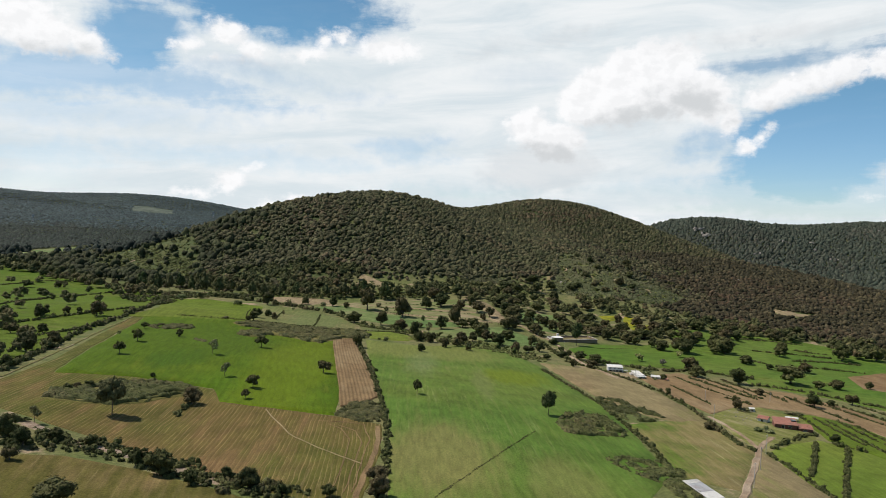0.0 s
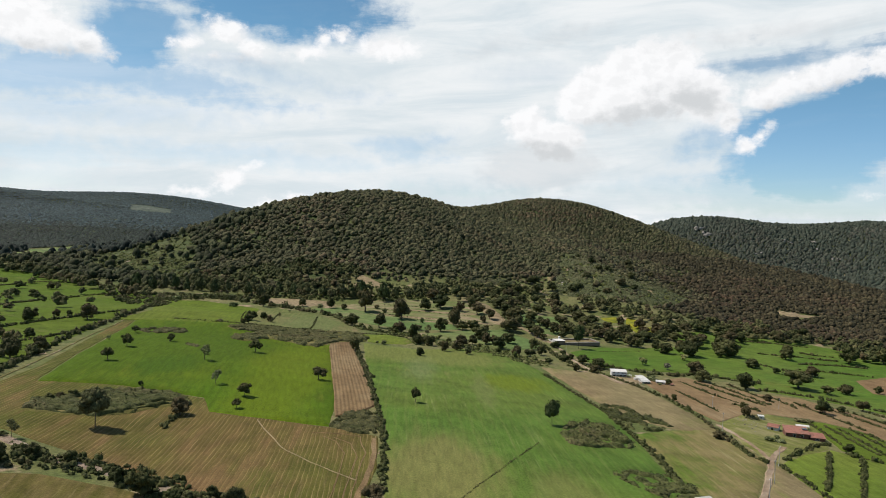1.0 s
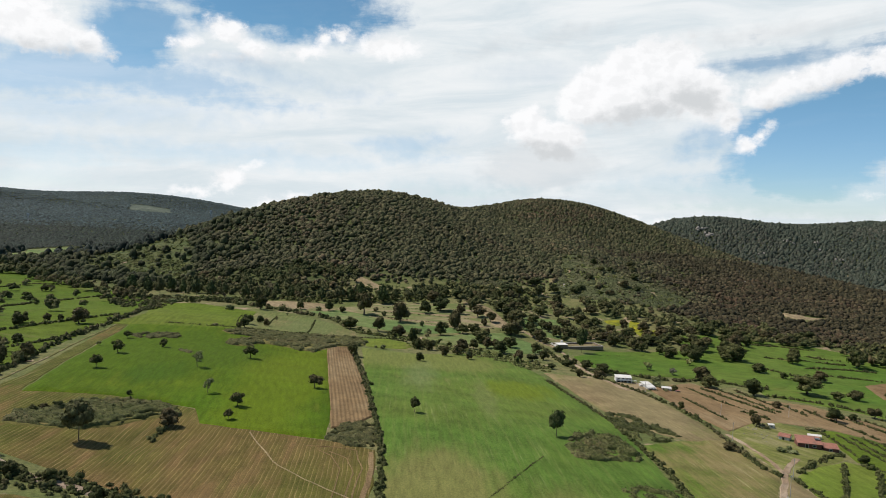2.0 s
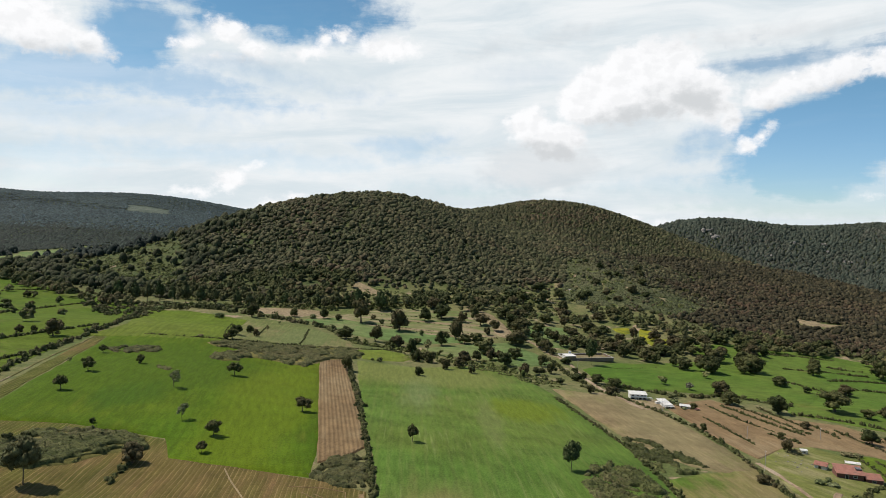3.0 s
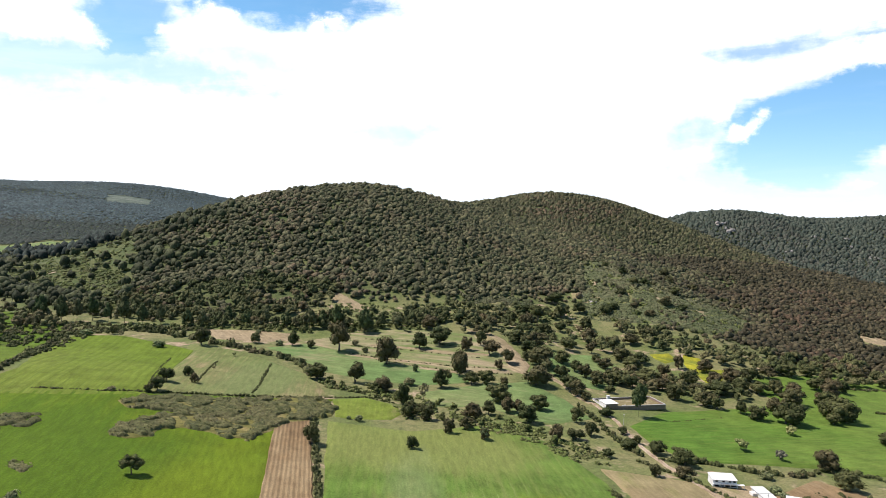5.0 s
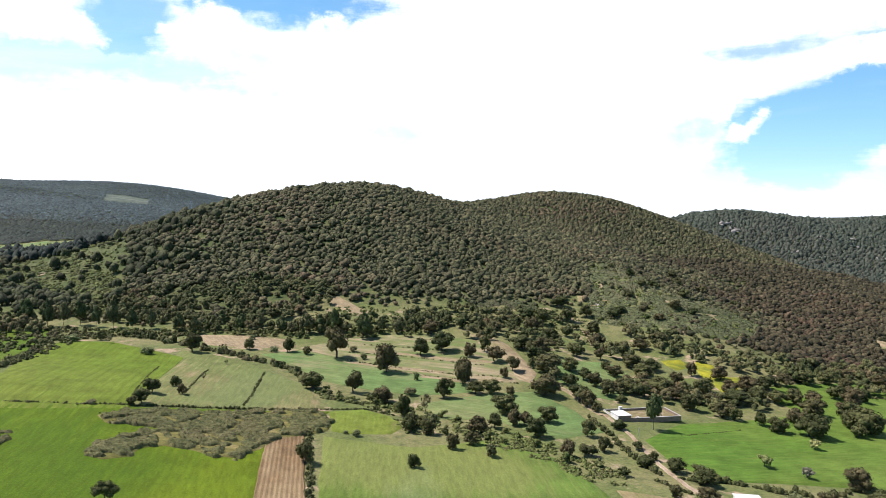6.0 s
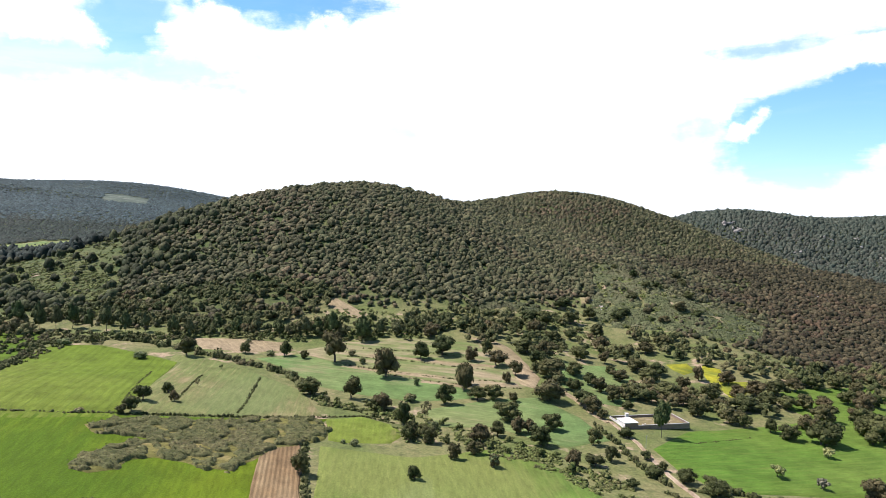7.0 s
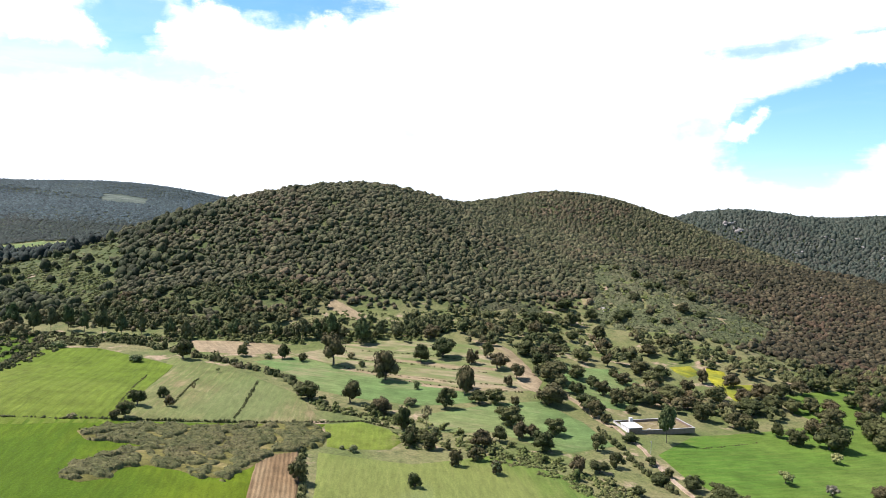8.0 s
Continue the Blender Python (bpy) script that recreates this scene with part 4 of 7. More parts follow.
def canopy(name, label, mat, ring, high, cell, grain, open_by=0.0, sprays=1, lift=0.0):
    """Low scrub grown together into mats with rounded edges and bare paths between, one mesh with sprays on it."""
    rng = np.random.default_rng(int(abs(ring[0][0] * 13 + ring[0][1] * 29)))
    xs, ys = [p[0] for p in ring], [p[1] for p in ring]
    X, Y = np.meshgrid(np.arange(min(xs) - 1, max(xs) + 1, cell), np.arange(min(ys) - 1, max(ys) + 1, cell))
    X, Y = X + rng.uniform(-0.3, 0.3, X.shape) * cell, Y + rng.uniform(-0.3, 0.3, X.shape) * cell

    def field_of(k, z):
        return np.array([noise.noise(Vector((a * k, b * k, z))) for a, b in zip(X.ravel(), Y.ravel())]).reshape(X.shape)

    stray = field_of(0.5, 1.0)
    within = inside(X + stray * 1.2, Y - stray * 1.2, ring).astype(float)
    for _ in range(2):
        within = (within + np.roll(within, 1, 0) + np.roll(within, -1, 0) + np.roll(within, 1, 1) + np.roll(within, -1, 1)) / 5
    path = np.abs(field_of(grain, 4.0)) + 0.25 * field_of(grain * 4, 6.0)
    thick = np.clip((path - open_by) / 0.12, 0, 1) * np.clip(within * 2.2 - 0.9, 0, 1)
    lump = 0.72 + 0.45 * field_of(1.3 / max(0.6, high * 2), 8.0) + 0.5 * field_of(2.9 / max(0.6, high * 2), 9.0)
    Z = height(X, Y) + np.where(thick > 0, lift + high * np.sqrt(thick) * np.clip(lump, 0.35, 1.6), -0.35)
    idx = np.arange(X.size).reshape(X.shape)
    quads = np.stack([idx[:-1, :-1], idx[:-1, 1:], idx[1:, 1:], idx[1:, :-1]], -1).reshape(-1, 4)
    quads = quads[(thick.ravel()[quads] > 0).any(1)]
    tris = np.concatenate([quads[:, :3], quads[:, [0, 2, 3]]])
    P = np.stack([X, Y, Z], -1).reshape(-1, 3)
    tone = np.clip(0.5 + 1.1 * field_of(0.8, 12.0), 0, 1).ravel()
    used = np.flatnonzero(thick.ravel() > 0.25)
    used = np.repeat(used, sprays)
    n = len(used)
    at = P[used] + rng.normal(size=(n, 3)) * np.array([cell * 0.5, cell * 0.5, high * 0.12])
    nrm = rng.normal(size=(n, 3)) * 0.5 + np.array([0, 0, 1.0])
    nrm /= np.linalg.norm(nrm, axis=1)[:, None]
    t = np.cross(nrm, rng.normal(size=(n, 3)))
    t /= np.linalg.norm(t, axis=1)[:, None]
    b = np.cross(nrm, t)
    k = 0.42 * cell * rng.uniform(0.6, 1.4, (n, 1))
    leaf = np.stack([at + t * k, at - t * k * 0.5 + b * k * 0.87, at - t * k * 0.5 - b * k * 0.87], 1).reshape(-1, 3)
    keep, tris = np.unique(tris, return_inverse=True)
    v, f = joined([(P[keep], tris.reshape(-1, 3)), (leaf, np.arange(3 * n).reshape(-1, 3))])
    me = mesh_of(name, v, f, mat, True)
    me.attributes.new("plant", "FLOAT", "POINT").data.foreach_set("value", np.concatenate([tone[keep], np.repeat(tone[used], 3)]).astype(np.float32))
    tagged(new(name, me), label, "scrub", kind="stuff")


def crown_forms(level, count, seed, low):
    """Lobed crowns of about unit size without their underside: the outer skin of several rounded lobes."""
    rng = np.random.default_rng(seed)
    bm = bmesh.new()
    bmesh.ops.create_icosphere(bm, subdivisions=level, radius=1.0)
    bm.verts.ensure_lookup_table()
    way = np.array([v.co[:] for v in bm.verts])
    tri = np.array([[v.index for v in f.verts] for f in bm.faces])
    bm.free()
    tri = tri[way[tri][:, :, 2].mean(1) > low]
    used = np.unique(tri)
    tri = np.searchsorted(used, tri)
    way = way[used]
    forms = []
    for _ in range(count):
        n = int(rng.integers(5, 9))
        c = rng.normal(size=(n, 3))
        c /= np.linalg.norm(c, axis=1)[:, None]
        c[:, 2] = np.abs(c[:, 2]) * 0.9 - 0.2
        c *= rng.uniform(0.5, 0.8, (n, 1))
        r = rng.uniform(0.26, 0.46, n)
        along_ray = way @ c.T
        inside_by = along_ray**2 - (c * c).sum(1) + r * r
        reach = np.where(inside_by > 0, along_ray + np.sqrt(np.maximum(inside_by, 0)), 0).max(1)
        reach = np.maximum(reach, rng.uniform(0.5, 0.7)) * rng.uniform(0.86, 1.14, len(way))
        forms.append(way * reach[:, None] / reach.mean())
    return np.array(forms), tri


CROWNS = {"lobed": crown_forms(2, 16, 22, -0.3), "dome": (np.stack([CAP_V * np.random.default_rng(40 + k).uniform(0.8, 1.12, (len(CAP_V), 1)) for k in range(12)]), CAP_F),
          "far": (np.stack([TIP_V * np.array([1.1, 1.1, 0.5]) * np.random.default_rng(k).uniform(0.7, 1.25, (6, 1)) for k in range(8)]), TIP_F)}


def crowns(name, rng, x, y, z, wide, high, form, per, size, mat):
    """One mesh of many lobed crowns with sprays standing out of them, per to a crown, size in parts of its radius."""
    forms, tri = CROWNS[form]
    n, m = len(x), forms.shape[1]
    v = forms[rng.integers(0, len(forms), n)]
    a = rng.uniform(0, 6.283, n)
    c, s = np.cos(a)[:, None], np.sin(a)[:, None]
    v = np.stack([(c * v[..., 0] - s * v[..., 1]) * wide[:, None], (s * v[..., 0] + c * v[..., 1]) * wide[:, None], v[..., 2] * high[:, None]], -1)
    base = np.stack([x, y, z], 1)[:, None]
    own = rng.random(n)
    sets = [((v + base).reshape(-1, 3), (tri[None] + m * np.arange(n)[:, None, None]).reshape(-1, 3))]
    tone = [np.repeat(own, m)]
    if per:
        d = rng.normal(size=(n, per, 3))
        d /= np.linalg.norm(d, axis=2, keepdims=True)
        d[..., 2] = np.where(d[..., 2] < -0.25, -d[..., 2], d[..., 2])
        at = d * np.stack([wide, wide, high], 1)[:, None] * rng.uniform(0.82, 1.12, (n, per, 1))
        nrm = d + rng.normal(size=d.shape) * 0.42
        nrm /= np.linalg.norm(nrm, axis=2, keepdims=True)
        t = np.cross(nrm, rng.normal(size=d.shape))
        t /= np.linalg.norm(t, axis=2, keepdims=True)
        b = np.cross(nrm, t)
        k = size * wide[:, None, None] * rng.uniform(0.6, 1.4, (n, per, 1))
        at = at + base
        leaf = np.stack([at + t * k, at - t * k * 0.5 + b * k * 0.87, at - t * k * 0.5 - b * k * 0.87], 2)
        sets.append((leaf.reshape(-1, 3), np.arange(3 * n * per).reshape(-1, 3)))
        tone.append(np.repeat(own, 3 * per))
    v, f = joined(sets)
    me = mesh_of(name, v, f, mat, True)
    me.attributes.new("plant", "FLOAT", "POINT").data.foreach_set("value", np.concatenate(tone).astype(np.float32))
    return new(name, me)


def woods(name, label, mat, x0, x1, y0, y1, spacing, wide, per, density, seed, size=0.2, taper=(1.0, 1.0), form="lobed", tall=1.0):
    """A wood of many crowns on the slope, one mesh; wide: a crown's width, narrowing by taper to the east."""
    rng = np.random.default_rng(seed)
    nx, ny = int((x1 - x0) / spacing), int((y1 - y0) / spacing)
    X, Y = np.meshgrid(np.linspace(x0, x1, nx), np.linspace(y0, y1, ny))
    X = (X + rng.uniform(-0.5, 0.5, X.shape) * spacing).ravel()
    Y = (Y + rng.uniform(-0.5, 0.5, Y.shape) * spacing).ravel()
    rel = np.interp(X, [-60, 70], taper)
    keep = rng.random(len(X)) < density(X, Y) * (min(taper) / rel) ** 2
    X, Y, rel = X[keep], Y[keep], rel[keep]
    n = len(X)
    r = 0.5 * wide * rel * np.clip(np.exp(rng.normal(size=n) * 0.26), 0.5, 1.7)
    h = r * tall * rng.uniform(0.8, 1.2, n)
    ob = crowns(name, rng, X, Y, height(X, Y) + h * 0.62, r, h, form, per, size, mat)
    return tagged(ob, label, "woods", kind="stuff")


# ---- fields ----
field("ploughed_field", "fallow brown field with pale tyre tracks beside the thicket", M_FALLOW, 0.06,
      [(-61.7, 95.7), (-63.6, 106.3), (-65.1, 124.7), (-74.9, 171.4), (-76.8, 184.5), (-74.9, 184.7), (-73, 177), (-70.7, 163), (-66.9, 146), (-65.2, 136), (-60.4, 114.6), (-48.6, 117.5), (-35.3, 116), (-32.6, 109.6), (-25.1, 108.8), (-14.9, 105.9), (-7.7, 102.3), (-6.8, 90.2), (-7.2, 75.7), (-7.5, 66), (-18.1, 75.4), (-27.7, 81), (-37.7, 85.2), (-55.2, 92.1)], (94, 0.56, 0.025))
field("crop_field", "bright green young crop dotted with oak trees", M_GREEN_A, 0.14,
      [(-59.8, 114.4), (-48.7, 117.9), (-35.5, 116.7), (-32.7, 109.8), (-25.1, 108.8), (-15, 106.5), (-16.3, 122.1), (-27.4, 189.6), (-20.5, 210.8), (-27.3, 208), (-35.8, 203.9), (-50.8, 196.3), (-60.9, 192.2), (-69.6, 189), (-74.3, 184.5), (-72.4, 177), (-70.1, 163), (-66.3, 146), (-64.6, 136)])
field("ploughed_strip", "narrow strip of bare brown earth with straight furrows", M_FURROW, 0.17,
      [(-27.5, 190.4), (-22.5, 195.2), (-14.5, 150.3), (-9.6, 118.2), (-11.6, 113.7), (-14.6, 111.3)], (99.3, 0.62, 0.08))
field("crop_field", "large green cereal field with pale worn patches", M_GREEN_B, 0.1,
      [(-19.1, 195.9), (-4.6, 194.2), (8.5, 201.5), (19.4, 193.1), (24.5, 175), (30, 136.8), (30.5, 123.1), (29.9, 96.7), (29.8, 91.5), (21.6, 75.7), (-4.1, 69.6), (-5.7, 90.3), (-6.8, 107.5), (-11.3, 134.9), (-16.6, 174.7)])
field("meadow", "small bright green meadow below the thicket", M_GREEN_C, 0.1,
      [(-20.5, 210.8), (-14.5, 214.2), (-9.2, 211), (-6.6, 206), (-8.6, 200.7), (-16.5, 199), (-18.4, 199.5)])
field("stubble_field", "tan stubble field with sparse green growth", M_TAN, 0.1,
      [(25.3, 181), (39.3, 177.9), (44.1, 169.4), (47.6, 146.9), (49.3, 131), (42.1, 126.2), (37.7, 128.3), (31.6, 141.6)])
field("crop_field", "green and straw coloured field beside the dirt road", M_PATCHY, 0.1,
      [(31.5, 118.6), (38.1, 124.5), (49.1, 130.5), (49.1, 111.5), (37.3, 88.3), (31.4, 89.9), (31.3, 101.6)])
field("ploughed_field", "reddish brown ploughed terraces below the houses", M_BROWN, 0.09,
      [(47.6, 172.5), (60.8, 184.5), (72.6, 171.3), (82.7, 170.1), (88.7, 156.9), (90.8, 146.7), (95.4, 141.1), (83.9, 123.8), (82.5, 133), (80.5, 142.1), (76.2, 146.8), (67, 149.4), (60, 146.3), (51.9, 137.5), (49.2, 152)], (98, 0.9, 0.035))
field("crop_field", "smooth green field with scattered oaks near the walled yard", M_GREEN_D, 0.1,
      [(37, 207.2), (47.5, 219.6), (67.1, 228.6), (85.1, 236.1), (101.3, 257), (120.3, 265.8), (130.7, 255), (85.5, 187.9), (67.6, 191.7), (52.7, 190.1), (42.1, 188.6), (38.3, 196)])
field("crop_field", "small green plot split by leafy rows", M_GREEN_C, 0.1,
      [(51.8, 111.7), (58, 118.3), (65.4, 123.6), (70.5, 117.4), (76, 111.8), (54.4, 79.2), (49.6, 86.3), (50.1, 103.3)])
field("stubble_field", "dry tan field beside the dirt road", M_TAN, 0.09,
      [(50.1, 111), (49.6, 102.3), (49.2, 88.1), (47.9, 78.9), (32.6, 74.3), (41.8, 94)])
field("farmyard", "grassy worn farmyard round the red roofed farm", M_YARD, 0.08,
      [(51.8, 136.5), (60, 146.3), (66.3, 149.1), (71.9, 140.5), (65.5, 124.8), (58, 118.3), (51.5, 111.6), (50, 112.5), (49.9, 121.2)])
field("pasture", "green pastures beyond the lane divided by low hedges", M_GREEN_E, 0.1,
      [(-241.5, 349.3), (-211.7, 353.2), (-157.9, 311.4), (-100.5, 268.2), (-79.9, 200.9), (-80.8, 181.5), (-72.1, 138.2), (-67.3, 112.4), (-64.8, 93.7)])
field("crop_field", "striped green crop field beyond the fence line", M_GREEN_F, 0.12,
      [(-78.1, 184.4), (-73.4, 186), (-61.1, 189.8), (-51.2, 195.1), (-54.2, 214.5), (-58.9, 244.7), (-68.7, 251.7), (-82, 259.5), (-93.2, 257.7), (-91.6, 241.3), (-77.9, 204.7), (-77.6, 193.1), (-79.7, 187)], (101, 1.9, 0.06))
field("stubble_field", "pale tan and green field with small bushes", M_TANGREEN, 0.1,
      [(-51.1, 197.7), (-36.1, 205.1), (-21.7, 212.8), (-28.2, 228.4), (-41.5, 241.3), (-51, 249), (-62.2, 253.3), (-57.8, 222.3)])
field("ploughed_strip", "bare reddish earth strip at the foot of the hill", M_SAND, 0.1,
      [(-63.8, 271.4), (-52.1, 271.8), (-39.4, 269.8), (-36.6, 262.9), (-46.2, 259.9), (-58.6, 260.8)])
field("meadow", "pale green meadow between tree rows", M_GREEN_G, 0.1,
      [(-43.3, 253.9), (-34, 260.2), (-20.7, 251), (-5, 241.4), (6.9, 234.8), (6.7, 230.7), (-4.6, 227.1), (-16, 229.5), (-25.7, 233.8), (-33.9, 245.8)])
field("meadow", "terraced grass meadow below the hill", M_TERRACE, 0.08,
      [(-35.7, 262), (-26, 271.6), (-5.9, 279.8), (8.8, 272.5), (15.8, 254.5), (21.2, 240.2), (8.1, 234.9), (-5, 243), (-20.9, 252.4)])
field("meadow", "light green meadow with large oaks", M_GREEN_G, 0.1,
      [(-3.4, 221.4), (10.1, 230), (20.7, 232.6), (26.8, 222.1), (29.8, 210), (21.5, 205.2), (17.1, 207.8), (9.9, 214), (-0.3, 212.1)])
field("meadow", "pale grass slope above the walled yard", M_GREEN_G, 0.08,
      [(27.7, 258.2), (43.5, 264), (48, 250.5), (39, 231.4), (32.3, 232.6), (26.9, 241.6)])
field("flower_field", "bright yellow flowering field among dark oaks", M_YELLOW, 0.14,
      [(68.4, 270.6), (71.6, 267.4), (70.1, 260.1), (72.3, 258.0), (75.8, 259.0), (70.4, 248.2), (66.5, 246.3), (66.5, 251.4), (65.9, 257.6), (66.3, 263.1)])
field("flower_field", "small yellow flowering plot among dark oaks", M_YELLOW, 0.14,
      [(59.0, 270.4), (64.7, 271.5), (64.9, 266.1), (61.0, 263.1), (59.8, 266.5)])
field("meadow", "green grass opening at the edge of the woods", M_GREEN_D, 0.1,
      [(80.6, 252.8), (93, 258.8), (116.2, 271.9), (119.2, 260.4), (86.6, 223.9), (81.3, 232.1), (76.4, 241.3)])
field("bare_slope", "bare sandy track fanning out on the slope", M_SAND, 0.12,
      [(8.4, 278.2), (13.6, 277.3), (17.9, 268.6), (20.6, 255.6), (22.3, 245.5), (20.3, 238.6), (17.5, 240.2), (16.3, 252.5), (14, 264.5)])
field("meadow", "far bright meadow beyond the pine belt", M_GREEN_G, 0.3,
      [(-236.2, 404.4), (-355.8, 642.9), (-339.4, 700.5), (-324.7, 740.4), (-310.5, 702), (-323.4, 657.2), (-215.6, 400.8)])
field("ploughed_field", "distant brown field on the right", M_BROWN, 0.1,
      [(116.6, 207.3), (133.3, 219.1), (147, 219.1), (127.6, 189.8), (115.7, 187.7), (110.5, 188.4)], (98, 0.9, 0.035))
field("crop_field", "green strips and banks beyond the terraces", M_GREEN_D, 0.09,
      [(100.3, 250.4), (128.1, 265.8), (139.3, 255.9), (147.7, 240.7), (154.9, 231.2), (104.8, 155.4), (98.8, 159.8), (92.1, 167.8), (83.8, 172.5), (76.3, 176.9), (78.8, 197.5)])
field("crop_field", "narrow green strips beside the farm", M_GREEN_E, 0.13,
      [(72.2, 145.7), (75.6, 145.6), (79.9, 141), (81.6, 131.6), (83.1, 122.5), (71.4, 104.8), (71.4, 114.6), (70.3, 118.6), (67.6, 124.5)])
field("scrub_floor", "dry grass and bare soil under the scrub island", M_SCRUBFLOOR, 0.24,
      [(-47.5, 173.1), (-47.8, 178.7), (-45.4, 183.4), (-44.2, 186.9), (-39.2, 187.4), (-44.9, 189.7), (-51, 187.1), (-53.2, 189.6), (-49.9, 193.7), (-42.8, 197.4), (-35.1, 201.6), (-27.3, 208), (-21.7, 208.7), (-19.4, 205.2), (-19.3, 199.2), (-22.9, 194.5), (-25.7, 191.8), (-27.5, 185.5), (-29.9, 180.3), (-32.7, 179.7), (-35.3, 180.8), (-39.8, 180.9), (-42.5, 178.4), (-42.3, 174.5), (-44.5, 171.9)])
field("scrub_floor", "dry grass under the dark scrub", M_SCRUBFLOOR, 0.2,
      [(-53.8, 98.8), (-54.8, 103.5), (-51.1, 107.6), (-50.9, 112.7), (-46, 115.7), (-38.8, 115.8), (-35.9, 112.2), (-39.8, 108.7), (-42, 103.6), (-45.6, 100.9), (-50.2, 99.2)])
field("meadow", "bright far meadow strip between dark woods", M_GREEN_G, 0.3,
      [(-341.4, 601.5), (-351.8, 660.9), (-344.7, 698.1), (-341.9, 730.4), (-324.5, 702.2), (-316.6, 646.3), (-213.3, 434.3), (-215.7, 402.5)])
field("bare_yard", "bare trodden earth round the white houses", M_SAND, 0.115,
      [(40.7, 176.3), (43.9, 177.6), (48, 178.7), (49.6, 176), (46.2, 169.8), (42.4, 167.1), (40, 168.3), (39.3, 173.4)])
field("bare_slope", "bare pale clearing among the oaks", M_SAND, 0.15,
      [(143.2, 314.5), (148.2, 314.9), (152.4, 311.4), (158.9, 311.5), (157, 308.2), (147.8, 306.8), (143.2, 310.1)])
field("clearing", "pale felled clearing on the distant ridge", M_CLEARING, 0.5,
      [(-592.0, 1402.1), (-568.8, 1424.6), (-510.3, 1401.9), (-451.6, 1235.8), (-482.0, 1226.5), (-514.8, 1224.0)])
field("stubble_field", "mown hay meadow beside the dry stream", M_HAY, 0.1,
      [(-46.9, 72.7), (-43.5, 76.7), (-40.1, 78.2), (-31.3, 77.4), (-20.9, 72.9), (-10.5, 65.5), (-29.8, 57.3), (-40.8, 57)])
field("bare_slope", "bare tan earth patch on the hillside", M_SAND, 0.1,
      [(60.1, 355.4), (64.7, 353.6), (64, 343.9), (59.4, 339.5), (56.8, 343.7)])
field("bare_slope", "bare tan earth patch on the hillside", M_SAND, 0.1,
      [(51.2, 323.7), (55.4, 325.9), (54.1, 317.3), (50.8, 312.5), (48.6, 315.5)])
field("bare_slope", "bare tan earth patch on the hillside", M_SAND, 0.1,
      [(82, 313.2), (90.1, 317.9), (99.6, 320.6), (102.9, 317.5), (92.4, 307.7), (83.6, 306.9)])
field("bare_slope", "bare tan earth patch on the hillside", M_SAND, 0.1,
      [(-35.7, 308.2), (-32.6, 310.1), (-27.3, 304.1), (-21.2, 297.4), (-22.4, 292.6), (-28.5, 297.6), (-33.2, 302.8)])
field("bare_slope", "bare tan earth patch on the hillside", M_SAND, 0.1,
      [(47.6, 329.2), (51.3, 330.2), (50.5, 324.8), (47.1, 322.7)])

# ---- roads, paths and the dry stream ----
track("dirt_road", "sandy dirt road leading to the red roofed farm", M_ROAD, 1.0, 0.12, [(34.2, 80.4), (37.9, 87.7), (43.2, 98.1), (48.1, 107.6), (50.4, 112.7)])
track("dirt_track", "worn dirt track beside the hedge", M_ROAD, 0.9, 0.13, [(50.1, 111.9), (51, 118), (51.2, 124.8), (51.1, 130.5), (50.6, 134.6)])
track("dirt_track", "bare earth drive into the farmyard", M_ROAD, 1.1, 0.14, [(50.5, 112.8), (53.9, 118.3), (56.9, 122.4)])
track("lane", "narrow sandy lane beside the green field", M_ROAD, 0.75, 0.2, [(41.5, 167.1), (39.4, 175.9), (37.4, 183.2), (36.2, 188.7), (35.5, 194.2), (35.2, 201.5), (34.9, 208.8), (33.9, 215.3), (32.7, 220.9)])
track("lane", "pale lane along the pasture hedge", M_YARDFLOOR, 0.4, 0.1, [(-63.2, 97.9), (-64.5, 107.6), (-66.3, 120), (-69.4, 139.3), (-73.9, 160.6), (-77.3, 185)])
track("footpath", "pale trodden path across the fallow field", M_SAND, 0.19, 0.13, [(-25.2, 107.8), (-22.4, 102.5), (-19.5, 96.6), (-14.8, 90.9), (-11.5, 87.8), (-8.5, 85)])
track("field_edge", "bare trampled edge of the fallow field", M_BROWN, 0.8, 0.11, [(-8.1, 101.5), (-7.3, 92.5), (-7.5, 84.5), (-7.9, 79.4), (-7.8, 73)])
track("tyre_track", "pale tyre track along the edge of the fallow field", M_BROWN, 0.16, 0.12, [(-16.6, 103.1), (-12.9, 102.9), (-10, 101.8), (-8.6, 95.1), (-8.6, 88.1), (-8.5, 75)])
track("tyre_track", "pale tyre track along the edge of the fallow field", M_BROWN, 0.14, 0.12, [(-13.4, 101.2), (-10.8, 98.7), (-9.4, 93.2), (-9.4, 86.4), (-9.3, 74.8)])
track("tyre_track", "pale tyre track along the edge of the fallow field", M_BROWN, 0.14, 0.12, [(-14.7, 101.6), (-13, 99.6), (-11.2, 94.8), (-10.6, 84.7), (-10.6, 74.6)])
track("stream_bed", "dry sandy stream bed among the bushes", M_STREAM, 1.5, 0.14, [(-49, 87.5), (-43.9, 84.8), (-41.1, 83.2), (-37.2, 82.5), (-34.2, 81.5), (-29.2, 80), (-25.1, 77), (-20.3, 74.9)])
track("bare_slope", "pale eroded track up the slope", M_SAND, 1.6, 0.12, [(26.2, 237.9), (28.8, 232.3), (30.6, 224.8), (32.3, 220.5)])
track("bare_slope", "pale eroded gully on the spur", M_SAND, 1.5, 0.15, [(43.3, 297.5), (43.6, 287.2), (43.2, 280.7)])
